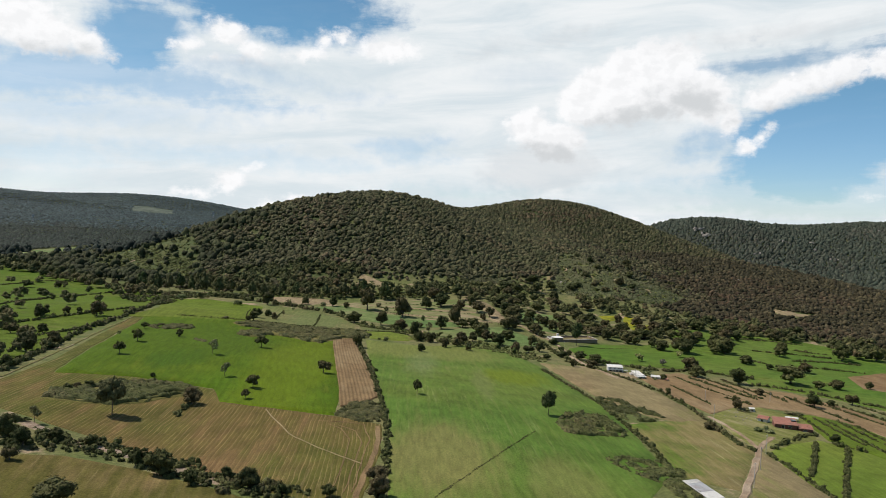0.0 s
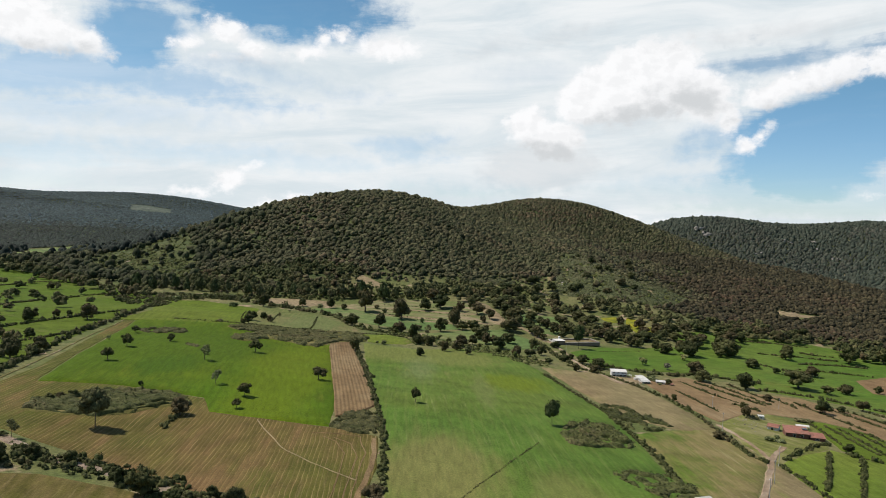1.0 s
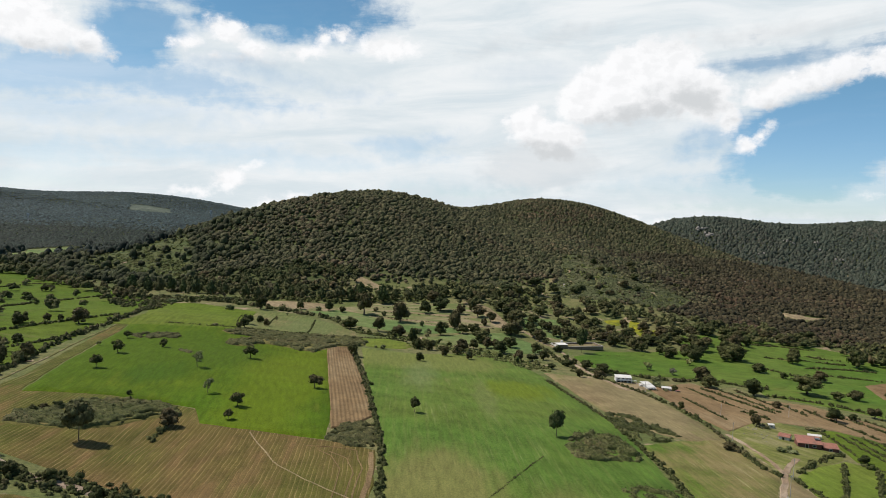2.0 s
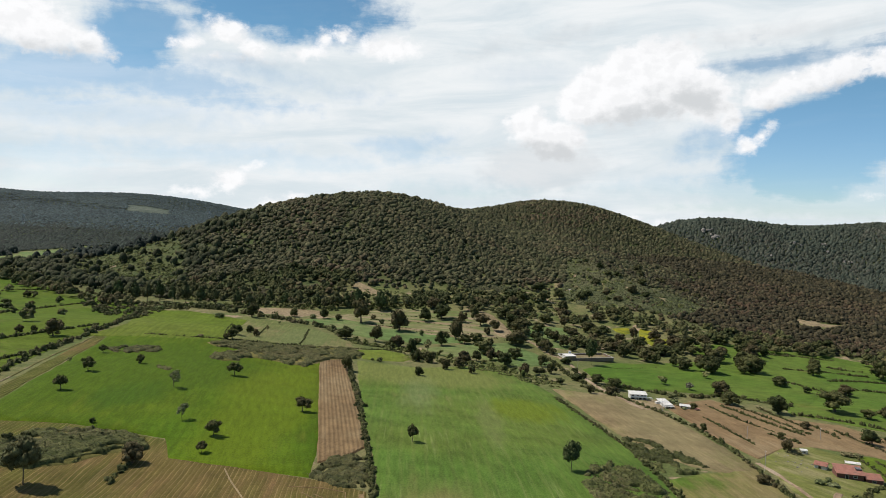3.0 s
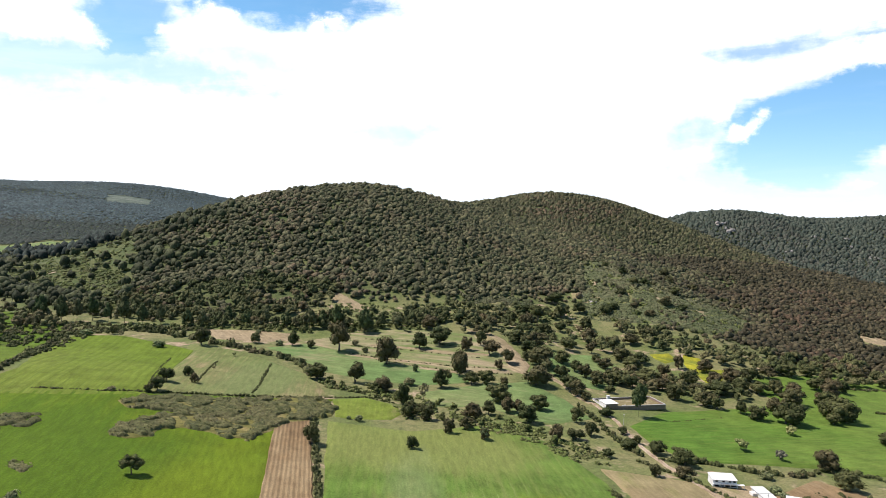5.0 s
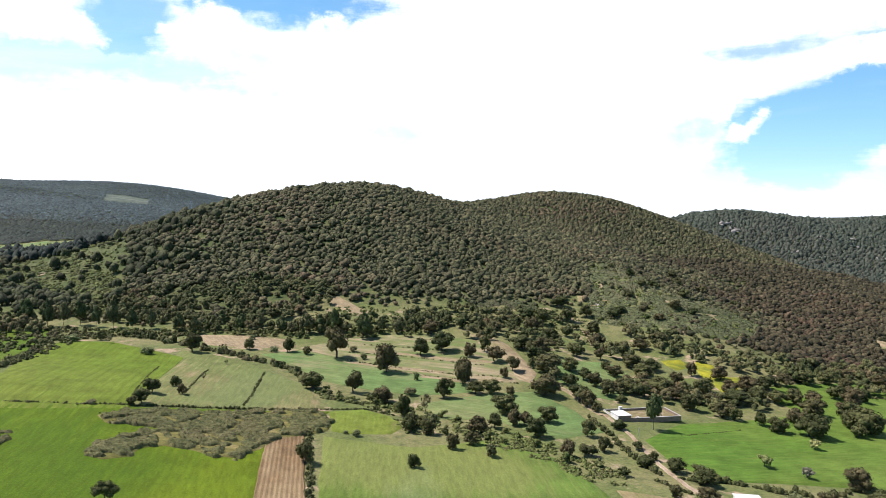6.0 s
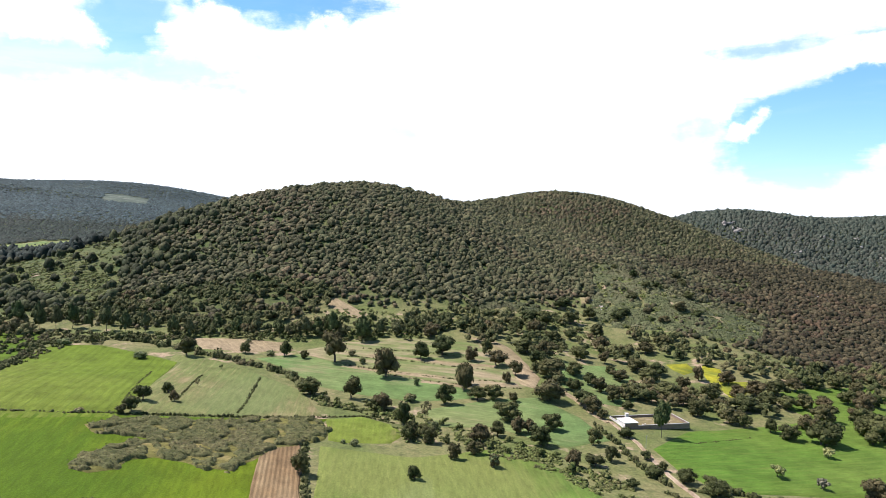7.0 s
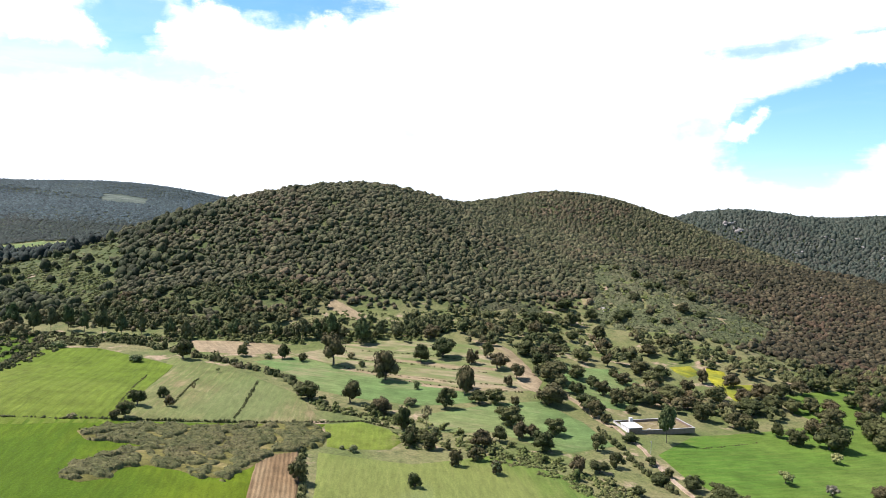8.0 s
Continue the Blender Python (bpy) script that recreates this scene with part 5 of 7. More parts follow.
track("bare_slope", "pale eroded gully on the spur", M_SAND, 1.3, 0.15, [(57.8, 328.2), (54, 319.3), (50.4, 313.5)])
track("bare_slope", "pale track through the oaks", M_SAND, 1.2, 0.15, [(46.1, 253), (52.5, 252.2), (56.8, 249.4), (64.7, 246.4)])
track("bare_slope", "bare earth patch on the wooded flank", M_SAND, 2.2, 0.3, [(144.3, 316.2), (149.2, 311.1), (159.9, 308.5)])
track("bare_slope", "bare earth patch below the woods", M_SAND, 1.2, 0.15, [(82.4, 314.5), (86.4, 310.6), (94.4, 312.6)])
track("terrace_strip", "bare tan terrace strip", M_SAND, 2.6, 0.12, [(-22.7, 251.6), (-15.3, 248.3), (-7.6, 246.1), (1.1, 243.2)])
track("terrace_strip", "bare tan terrace strip", M_SAND, 2.2, 0.12, [(-4.4, 240.6), (2.3, 238.7), (9.5, 238.5), (16.9, 240.1)])
track("terrace_strip", "bare tan terrace strip", M_SAND, 2.2, 0.12, [(-17.8, 261.3), (-8.1, 258.5), (2.6, 253.7), (13, 252)])

# ---- buildings ----
def box(bm, x0, x1, y0, y1, z0, z1, slope=0.0, run=0.0):
    """A block; slope: how much higher its top is at the back; run: how much higher at the right."""
    v = [bm.verts.new(c) for c in ((x0, y0, z0), (x1, y0, z0), (x1, y1, z0), (x0, y1, z0),
                                   (x0, y0, z1), (x1, y0, z1 + run), (x1, y1, z1 + slope + run), (x0, y1, z1 + slope))]
    for f in ((3, 2, 1, 0), (4, 5, 6, 7), (0, 1, 5, 4), (1, 2, 6, 5), (2, 3, 7, 6), (3, 0, 4, 7)):
        bm.faces.new([v[i] for i in f])


def boxes(*specs):
    bm = bmesh.new()
    for s in specs:
        box(bm, *s)
    return bm


def thing(name, x, y, turn, label, category, group=""):
    ob = new(name)
    ob.matrix_basis = pose(x, y, float(height(x, y)) - 0.02, 0, 0, turn)
    return tagged(ob, label, category, group)


def opening(parent, name, x0, x1, z0, z1, y=0.0, material=None):
    """A window or door in a front wall: frame proud of the wall, dark pane set back in it."""
    t = 0.035
    f = part(name, boxes((x0 - t, x0, y - 0.03, y + 0.02, z0 - t, z1 + t), (x1, x1 + t, y - 0.03, y + 0.02, z0 - t, z1 + t),
                         (x0, x1, y - 0.03, y + 0.02, z1, z1 + t), (x0, x1, y - 0.03, y + 0.02, z0 - t, z0)), M_CONCRETE, parent)
    part("pane" if name == "window" else "leaf", boxes((x0, x1, y - 0.012, y + 0.01, z0, z1)), material or M_DARK, f)


def hollow(w, d, h, t=0.08):
    """Four walls round a room."""
    return boxes((0, w, 0, t, -0.3, h), (0, w, d - t, d, -0.3, h), (0, t, t, d - t, -0.3, h), (w - t, w, t, d - t, -0.3, h))


def ribbed(bm, x0, x1, y0, y1, z, slope, ribs, t=0.04):
    """A sheet roof with standing ribs, its back higher by slope."""
    box(bm, x0, x1, y0, y1, z, z + t, 0.0)
    for v in bm.verts[-8:]:
        v.co.z += slope * (v.co.y - y0) / (y1 - y0)
    for k in range(ribs):
        x = x0 + (x1 - x0) * (k + 0.5) / ribs
        n = len(bm.verts)
        box(bm, x - 0.012, x + 0.012, y0, y1, z + t, z + t + 0.02)
        bm.verts.ensure_lookup_table()
        for v in bm.verts[n:]:
            v.co.z += slope * (v.co.y - y0) / (y1 - y0)


def house_two_storey():
    h = thing("house", 41.4, 177.1, -4, "white two-storey farmhouse with a pale flat roof and balcony", "house")
    part("wall", hollow(3.5, 2.5, 1.12), M_WHITE, h)
    bm = bmesh.new()
    ribbed(bm, -0.12, 3.62, -0.22, 2.62, 1.1, 0.12, 12)
    part("roof", bm, M_SHEET, h, "pale sheet metal roof")
    part("balcony", boxes((0.0, 4.6, -0.55, 0.0, 0.52, 0.57), (0.0, 3.5, -0.55, -0.52, 0.57, 0.70)), M_WHITE, h, "white balcony slab with a low parapet")
    for x in (0.05, 1.2, 2.4, 3.45, 4.5):
        part("post", boxes((x - 0.03, x + 0.03, -0.53, -0.47, -0.1, 0.52)), M_WHITE, h)
    for x in (0.35, 1.35, 2.3, 2.95):
        opening(h, "window", x, x + 0.42, 0.74, 0.98)
    # wide dark panes imitate the shaded recess of the ground-floor porch
    for x in (0.2, 1.85, 2.7):
        opening(h, "window", x, x + 0.7, 0.06, 0.46)
    opening(h, "door", 1.2, 1.6, 0.0, 0.46)


def house_long():
    h = thing("house", 47.0, 171.3, 4, "long low white house with a sheet metal roof and porch", "house")
    part("wall", hollow(1.7, 4.4, 0.62), M_WHITE, h)
    bm = bmesh.new()
    ribbed(bm, -0.15, 1.85, -0.15, 2.0, 0.62, 0.05, 7)
    part("roof", bm, M_SHEET, h, "white sheet roof over the front rooms")
    bm = bmesh.new()
    ribbed(bm, -0.2, 1.8, 2.04, 4.55, 0.72, 0.05, 7)
    part("roof", bm, M_SHEET, h, "raised white sheet roof over the back rooms")
    part("porch_roof", boxes((-0.1, 1.9, -0.85, -0.17, 0.5, 0.54)), M_SHEET, h)
    for x in (-0.05, 0.9, 1.85):
        part("post", boxes((x - 0.025, x + 0.025, -0.82, -0.77, -0.1, 0.5)), M_WHITE, h)
    part("annex", boxes((-0.75, 0.0, 2.6, 3.6, -0.2, 0.5)), M_CONCRETE, h)
    opening(h, "window", 0.25, 0.65, 0.2, 0.45)
    opening(h, "door", 0.95, 1.25, 0.0, 0.45)


def shed_white():
    h = thing("shed", 50.6, 172.6, -22, "small pale shed with a white lean-to roof", "shed")
    part("wall", hollow(2.0, 1.2, 0.5), M_CONCRETE, h)
    bm = bmesh.new()
    ribbed(bm, -0.15, 2.15, -0.15, 1.35, 0.5, 0.12, 8)
    part("roof", bm, M_SHEET, h)
    opening(h, "door", 0.3, 0.6, 0.0, 0.42)
    opening(h, "window", 1.1, 1.6, 0.18, 0.4)
    t = thing("water_tank", 53.4, 171.0, 10, "small orange tarpaulin shelter beside the shed", "shelter")
    part("cover", boxes((0, 1.0, 0, 0.7, 0.36, 0.40, 0.08)), M_TILE, t)
    for x, y in ((0.05, 0.05), (0.95, 0.05), (0.05, 0.65), (0.95, 0.65)):
        part("post", boxes((x - 0.02, x + 0.02, y - 0.02, y + 0.02, -0.1, 0.37)), M_POLE, t)


def tiled(bm, x0, x1, y0, y1, z, rise, gable=False):
    """A tiled roof as overlapping courses; lean-to, or with a ridge along x."""
    courses = 9
    for half in ((0, 1) if gable else (0,)):
        ym = (y0 + y1) / 2 if gable else y1
        for k in range(courses):
            a, b = k / courses, (k + 1) / courses + 0.02
            ya, yb = (y0 + (ym - y0) * a, y0 + (ym - y0) * b) if half == 0 else (y1 - (y1 - ym) * a, y1 - (y1 - ym) * b)
            za, zb = z + rise * a, z + rise * b
            v = [bm.verts.new(c) for c in ((x0, ya, za), (x1, ya, za), (x1, yb, zb), (x0, yb, zb), (x0, ya, za + 0.05), (x1, ya, za + 0.05), (x1, yb, zb + 0.025), (x0, yb, zb + 0.025))]
            for f in ((3, 2, 1, 0), (4, 5, 6, 7), (0, 1, 5, 4), (1, 2, 6, 5), (2, 3, 7, 6), (3, 0, 4, 7)):
                bm.faces.new([v[i] for i in f])


def farm_red():
    h = thing("farmhouse", 61.2, 131.1, -14, "low farmhouse with a red tiled roof and dark brick walls", "house")
    part("wall", hollow(3.7, 2.7, 0.75), M_BRICKWALL, h)
    bm = bmesh.new()
    tiled(bm, -0.15, 3.85, -0.2, 2.85, 0.75, 0.55)
    bmesh.ops.recalc_face_normals(bm, faces=bm.faces[:])
    part("roof", bm, M_TILE, h, "weathered red tile roof")
    # solid dark block on the roof, its colour standing in for a shaded opening
    part("roof_box", boxes((2.9, 3.7, 1.2, 2.2, 1.12, 1.28)), M_DARK, h, "dark block standing in for an opening in the roof")
    opening(h, "door", 1.2, 1.6, 0.0, 0.6)
    opening(h, "window", 2.3, 2.8, 0.25, 0.55)
    a = thing("annex", 65.0, 129.9, -14, "lower brick annex with a red tiled roof", "annex")
    part("wall", hollow(2.3, 1.9, 0.55), M_BRICKWALL, a)
    bm = bmesh.new()
    tiled(bm, -0.1, 2.4, -0.15, 2.0, 0.55, 0.35)
    bmesh.ops.recalc_face_normals(bm, faces=bm.faces[:])
    part("roof", bm, M_TILE, a)
    opening(a, "window", 0.8, 1.3, 0.15, 0.4)
    b = thing("cottage", 59.9, 135.4, -38, "small cottage with a red tiled gable roof and white end wall", "house")
    part("wall", hollow(1.7, 1.7, 0.62), M_WHITE, b)
    bm = bmesh.new()
    tiled(bm, -0.15, 1.85, -0.15, 1.85, 0.62, 0.42, True)
    bmesh.ops.recalc_face_normals(bm, faces=bm.faces[:])
    part("roof", bm, M_TILE, b)
    bm = bmesh.new()
    for x in (0.0, 1.62):
        v = [bm.verts.new(c) for c in ((x, 0, 0.6), (x, 1.7, 0.6), (x, 0.85, 1.02), (x + 0.08, 0, 0.6), (x + 0.08, 1.7, 0.6), (x + 0.08, 0.85, 1.02))]
        for f in ((0, 1, 2), (5, 4, 3), (0, 3, 4, 1), (1, 4, 5, 2), (2, 5, 3, 0)):
            bm.faces.new([v[i] for i in f])
    part("gable", bm, M_WHITE, b)
    opening(b, "door", 0.6, 0.95, 0.0, 0.5)
    c = thing("hut", 61.9, 143.6, -10, "little white hut with a flat roof", "hut")
    part("wall", hollow(0.95, 0.8, 0.62), M_WHITE, c)
    part("roof", boxes((-0.08, 1.03, -0.1, 0.9, 0.62, 0.68, 0.05)), M_SHEET, c)
    opening(c, "window", 0.3, 0.6, 0.25, 0.45)
    d = thing("lean_to", 66.6, 138.6, -20, "open lean-to with a pale metal sheet roof", "shelter")
    bm = bmesh.new()
    ribbed(bm, 0, 2.3, 0, 1.0, 0.5, 0.1, 9)
    part("roof", bm, M_SHEET, d)
    for x in (0.06, 1.15, 2.24):
        for y in (0.06, 0.94):
            part("post", boxes((x - 0.03, x + 0.03, y - 0.03, y + 0.03, -0.15, 0.5)), M_POLE, d)


def barn_metal():
    h = thing("barn", 30.3, 87.4, -78, "long shed with white and grey metal roof sheets", "barn")
    part("wall", hollow(8.0, 1.6, 0.6), M_WHITE, h)
    for x0, x1, m, lab in ((-0.15, 0.9, M_SHEET, "white roof sheet"), (0.93, 3.6, M_GREYSHEET, "grey roof sheet"), (3.63, 5.6, M_SHEET, "white roof sheet"), (5.63, 8.15, M_GREYSHEET, "grey roof sheet")):
        bm = bmesh.new()
        ribbed(bm, x0, x1, -0.1, 1.7, 0.6, 0.12, 8)
        part("roof", bm, m, h, lab)
    part("gutter", boxes((-0.15, 8.15, -0.2, -0.1, 0.56, 0.63)), M_SHEET, h)
    for x in (1.2, 3.4, 5.6):
        opening(h, "window", x, x + 0.7, 0.2, 0.45)


def yard_walled():
    """Grey block walls round a yard, with a white roofed room in its corner."""
    h = thing("walled_yard", 34.6, 217.6, 14, "grey blockwork yard wall with pale coping round a bare yard", "wall")
    part("wall", boxes((2.7, 13.8, 0, 0.18, -0.5, 0.5)), M_BLOCK, h)
    part("wall", boxes((0.2, 13.4, 6.3, 6.48, -0.5, 0.5)), M_BLOCK, h)
    part("wall", boxes((0.0, 0.18, 3.3, 6.3, -0.5, 0.5)), M_CONCRETE, h)
    part("wall", boxes((13.62, 13.8, 0.18, 6.3, -0.5, 0.5)), M_BLOCK, h)
    for s in ((2.7, 13.85, -0.03, 0.21, 0.504, 0.54), (0.2, 13.45, 6.27, 6.51, 0.504, 0.54), (13.6, 13.85, 0.22, 6.26, 0.504, 0.54), (-0.03, 0.21, 3.3, 6.25, 0.504, 0.54)):
        part("coping", boxes(s), M_COPING, h)
    part("yard_floor", boxes((0.2, 13.6, 0.2, 6.3, -0.3, 0.06)), M_YARDFLOOR, h)
    r = thing("room", 34.6, 217.6, 14, "grey walled room with a flat white roof at the yard corner", "building")
    part("wall", hollow(2.65, 3.2, 1.05), M_BLOCK, r)
    # thin white sheet makes the left wall paler than the others
    part("wall_face", boxes((-0.02, 0.0, 0.0, 3.2, -0.3, 1.05)), M_WHITE, r, "paler side wall")
    part("roof", boxes((-0.12, 2.8, -0.1, 3.3, 1.054, 1.14)), M_WHITE, r, "flat white concrete roof")
    t = thing("tank_tower", 36.0, 222.4, 14, "small white square tower beside the yard room", "tower")
    part("base", boxes((0, 0.55, 0, 0.55, -0.3, 1.45)), M_WHITE, t)
    part("cap", boxes((-0.05, 0.6, -0.05, 0.6, 1.454, 1.52)), M_CONCRETE, t)
    b = thing("rubble_pile", 37.9, 218.9, 30, "low pile of pale blocks inside the yard", "rubble")
    rng = random.Random(4)
    for _ in range(9):
        x, y = rng.uniform(0, 2.2), rng.uniform(0, 1.0)
        part("block", boxes((x, x + 0.3, y, y + 0.18, 0.08, 0.08 + rng.uniform(0.12, 0.3))), M_CONCRETE, b)


house_two_storey()
house_long()
shed_white()
farm_red()
barn_metal()
yard_walled()

POLE = None
for x, y, h in [(49.8, 130.3, 3.2), (49.9, 109.3, 3.1), (44.7, 99.3, 3.3), (39.8, 89.9, 3.3), (40.6, 187.0, 2.4), (35.7, 207.6, 2.2), (36.7, 191.9, 2.2), (45.6, 168.0, 2.6), (71.1, 155.3, 2.4), (55.5, 150.5, 2.4)]:
    if POLE is None:
        POLE = thing("utility_pole", x, y, 20, "slim grey utility pole with a short crossarm", "pole", "utility poles along the lane")
        bm = bmesh.new()
        limb(bm, (0, 0, -0.2), (0, 0, 3.2), 0.045, 0.03, 8)
        part("shaft", bm, M_POLE, POLE)
        part("crossarm", boxes((-0.18, 0.18, -0.02, 0.02, 3.0, 3.04)), M_POLE, POLE)
        for k in (-0.15, 0.0, 0.15):
            bm = bmesh.new()
            limb(bm, (k, 0, 3.04), (k, 0, 3.12), 0.025, 0.015, 6)
            part("insulator", bm, M_WHITE, POLE)
    else:
        m = pose(x, y, float(height(x, y)) - 0.02, 0, random.uniform(-1.5, 1.5), 20 + random.uniform(-15, 15))
        copy_thing(POLE, m @ Matrix.Diagonal((1, 1, h / 3.2, 1)))


def pylon(x, y, h):
    ob = thing("pylon", x, y, 25, "grey lattice electricity pylon on the far ridge", "pylon", "pylons on the far ridge")
    ob.location.z += 0
    for a, b in ((-1, -1), (1, -1), (1, 1), (-1, 1)):
        bm = bmesh.new()
        limb(bm, (a * h * 0.11, b * h * 0.11, -1), (a * h * 0.02, b * h * 0.02, h), h * 0.012, h * 0.008, 4)
        for k in range(5):
            z0, z1 = h * k / 5, h * (k + 1) / 5
            w0, w1 = h * (0.11 - 0.09 * k / 5), h * (0.11 - 0.09 * (k + 1) / 5)
            limb(bm, (a * w0, b * w0, z0), (-b * w1, a * w1, z1), h * 0.006, h * 0.006, 4)
        part("leg", bm, M_STEEL, ob)
    for z, w in ((0.72, 0.2), (0.84, 0.16), (0.95, 0.12)):
        part("arm", boxes((-h * w, h * w, -h * 0.012, h * 0.012, h * z, h * (z + 0.02))), M_STEEL, ob)


pylon(-495.5, 892.5, 11.6)
pylon(-386.5, 1242.7, 14.3)


def rocks(name, label, x, y, spread, n, size, seed):
    """An outcrop of pale boulders; spread's third value lifts it off the slope, clear of crowns in the camera's view.
    """
    rng = np.random.default_rng(seed)
    px, py = x + rng.normal(size=n) * spread[0], y + rng.normal(size=n) * spread[1]
    r = size * rng.uniform(0.4, 1.2, n)
    v, f = lumps(rng, np.stack([px, py, height(px, py) + r * 0.5 + spread[2]], 1), np.stack([r * 1.3, r, r * 0.9], 1), 0.3)
    tagged(new(name, mesh_of(name, v, f, M_ROCK)), label, "rocks", kind="stuff")


rocks("rock_outcrop", "pale rocky outcrop among the trees on the slope", 235.5, 678.2, (3.6, 2.5, 2.0), 14, 1.5, 40)
rocks("rock_outcrop", "pale rocky outcrop among the trees on the slope", 238.4, 665.2, (2, 2.4, 2.0), 8, 1.5, 41)
rocks("rock_outcrop", "pale rocky outcrop among the trees on the slope", 307, 667.5, (2, 1.2, 1.7), 4, 0.9, 42)
rocks("rock_outcrop", "pale rocky outcrop among the trees on the slope", 312.4, 664.5, (1.3, 1.2, 1.7), 3, 0.8, 43)
rocks("rock_outcrop", "pale rocky outcrop among the trees on the slope", 334.6, 669.2, (2.1, 1.2, 1.7), 4, 0.9, 44)
rocks("rock_outcrop", "pale rocky outcrop among the trees on the slope", 331.9, 653, (1, 1.2, 1.7), 3, 0.8, 45)
rocks("rock_outcrop", "pale rocky outcrop among the trees on the slope", 336.3, 634, (3.4, 1.8, 1.7), 4, 0.8, 46)
rocks("rock_outcrop", "pale rocky outcrop among the trees on the slope", 150.1, 375.5, (0.9, 1.4, 0.2), 4, 0.6, 47)
rocks("rock_outcrop", "pale rocky outcrop among the trees on the slope", 150.1, 371.7, (0.4, 1, 0.2), 3, 0.6, 48)
rocks("rock_outcrop", "pale rocky outcrop among the trees on the slope", 273.2, 634.9, (2.9, 1.8, 1.7), 4, 0.9, 49)
rocks("rock_outcrop", "pale rocky outcrop among the trees on the slope", 403.3, 677.2, (1.6, 1.9, 1.7), 3, 0.9, 50)
rocks("rock_outcrop", "pale rocky outcrop among the trees on the slope", 52.8, 318.2, (0.7, 1.3, 0.2), 10, 0.72, 51)
rocks("rock_outcrop", "pale rocky outcrop among the trees on the slope", 49.7, 324.6, (0.5, 0.7, 0.2), 5, 0.74, 52)

rocks("scattered_stones", "pale stones scattered over the farmyard grass", 57.5, 138.5, (1.6, 2.6, 0.05), 26, 0.13, 90)

# ---- woods on the hills ----
OAK_SLOPE = [(-118, 292), (-96, 318), (-62, 326), (-34, 318), (-32, 304), (-46, 288), (-58, 281), (-92, 284)]


def main_density(x, y):
    d = wooded(x, y) * np.interp(x, [-60, 20], [0.74, 0.97]) * np.where(inside(x, y, OAK_SLOPE), 0.25, 1.0)
    d = d * np.where(np.sin(x * 0.21 + 2 * np.sin(y * 0.13)) * np.sin(y * 0.17 + 2 * np.sin(x * 0.09)) > 0.45, 0.62, 1.0)
    d = np.where(inside(x, y, TOE), d * 0.10, d)
    d = np.where(inside(x, y, SPUR), d * 0.07, d)
    return np.where(y < np.interp(x, FOOT_X, FOOT_Y) + 10, d * 0.65, d)


def facing(x, y, step=0.97):
    """Whether the slope there rises towards a viewer over the fields."""
    return (height(x, y) - 36) / np.hypot(x, y) > (height(x * step, y * step) - 36) / np.hypot(x * step, y * step) - 0.0008


def in_view(x, y):
    """The ground inside the camera's field of view; outside it the woods are thinned."""
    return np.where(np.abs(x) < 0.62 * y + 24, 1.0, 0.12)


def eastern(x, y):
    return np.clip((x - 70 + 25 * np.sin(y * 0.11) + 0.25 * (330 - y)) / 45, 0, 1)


def western(x, y):
    return np.clip((-92 - x + 12 * np.sin(y * 0.15)) / 18, 0, 1)


woods("hill_woods", "dark pine woods at the western foot of the hill", M_WESTWOOD, -330, -70, 260, 430, 1.9, 2.2, 10, lambda x, y: main_density(x, y) * western(x, y) * 0.9, 14, 0.22, tall=1.3)
woods("hill_woods", "dense dark oak woods covering the rounded hill", M_WOOD, -200, 120, 250, 425, 1.2, 1.5, 8, lambda x, y: main_density(x, y) * (1 - eastern(x, y)) * (1 - western(x, y)), 1, 0.27, (1.15, 1.0))
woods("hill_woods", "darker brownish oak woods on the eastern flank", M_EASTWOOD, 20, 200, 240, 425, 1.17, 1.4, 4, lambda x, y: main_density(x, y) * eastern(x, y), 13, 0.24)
woods("hill_woods", "oak woods on the crest of the hill", M_WOOD, -200, 175, 425, 540, 1.35, 1.7, 6, lambda x, y: main_density(x, y) * facing(x, y), 2, 0.3, (1.25, 1.0), "dome", 0.85)
woods("hill_woods", "oak woods on the far side of the hill", M_WOOD, -200, 330, 425, 640, 3.4, 3.2, 0, lambda x, y: main_density(x, y) * ~facing(x, y), 12, form="far")
woods("hill_woods", "brownish oak woods on the long flank of the hill", M_EASTWOOD, 200, 330, 250, 520, 1.7, 2.2, 4, lambda x, y: main_density(x, y) * in_view(x, y), 3, 0.3, form="dome")
woods("far_woods", "dull green pine woods on the distant right ridge", M_RIDGE, 100, 540, 540, 860, 2.1, 2.5, 0, lambda x, y: facing(x, y) * in_view(x, y), 4, form="dome")
woods("far_woods", "dark pine belt on the plain beyond the pastures", M_PLAINWOOD, -460, -150, 390, 640, 2.8, 3.3, 4, lambda x, y: wooded(x, y) * 0.8 * in_view(x, y), 5, 0.25, form="dome", tall=1.3)
woods("far_woods", "dark woods on the plain below the distant ridge", M_PLAINWOOD, -640, -200, 640, 900, 2.9, 3.6, 0, lambda x, y: wooded(x, y) * 0.94 * in_view(x, y), 7, form="far")
woods("far_woods", "forest on the distant left ridge, tinted blue for haze", M_HAZYWOOD, -950, -140, 870, 1640, 3.4, 4.4, 0, lambda x, y: wooded(x, y) * facing(x, y) * in_view(x, y), 6, form="far", tall=0.8)
woods("far_woods", "forest behind the distant ridges, tinted blue for haze", M_HAZYWOOD, -1350, 620, 640, 1700, 9.0, 4.6, 0, lambda x, y: wooded(x, y) * ((~facing(x, y) & (x < -140)) | (x < -950)), 8, form="far")

grove("oak_grove", "large dark oaks on the lower slope of the hill", OAK_SLOPE, 2.9, 2.9, 2.7, 59)
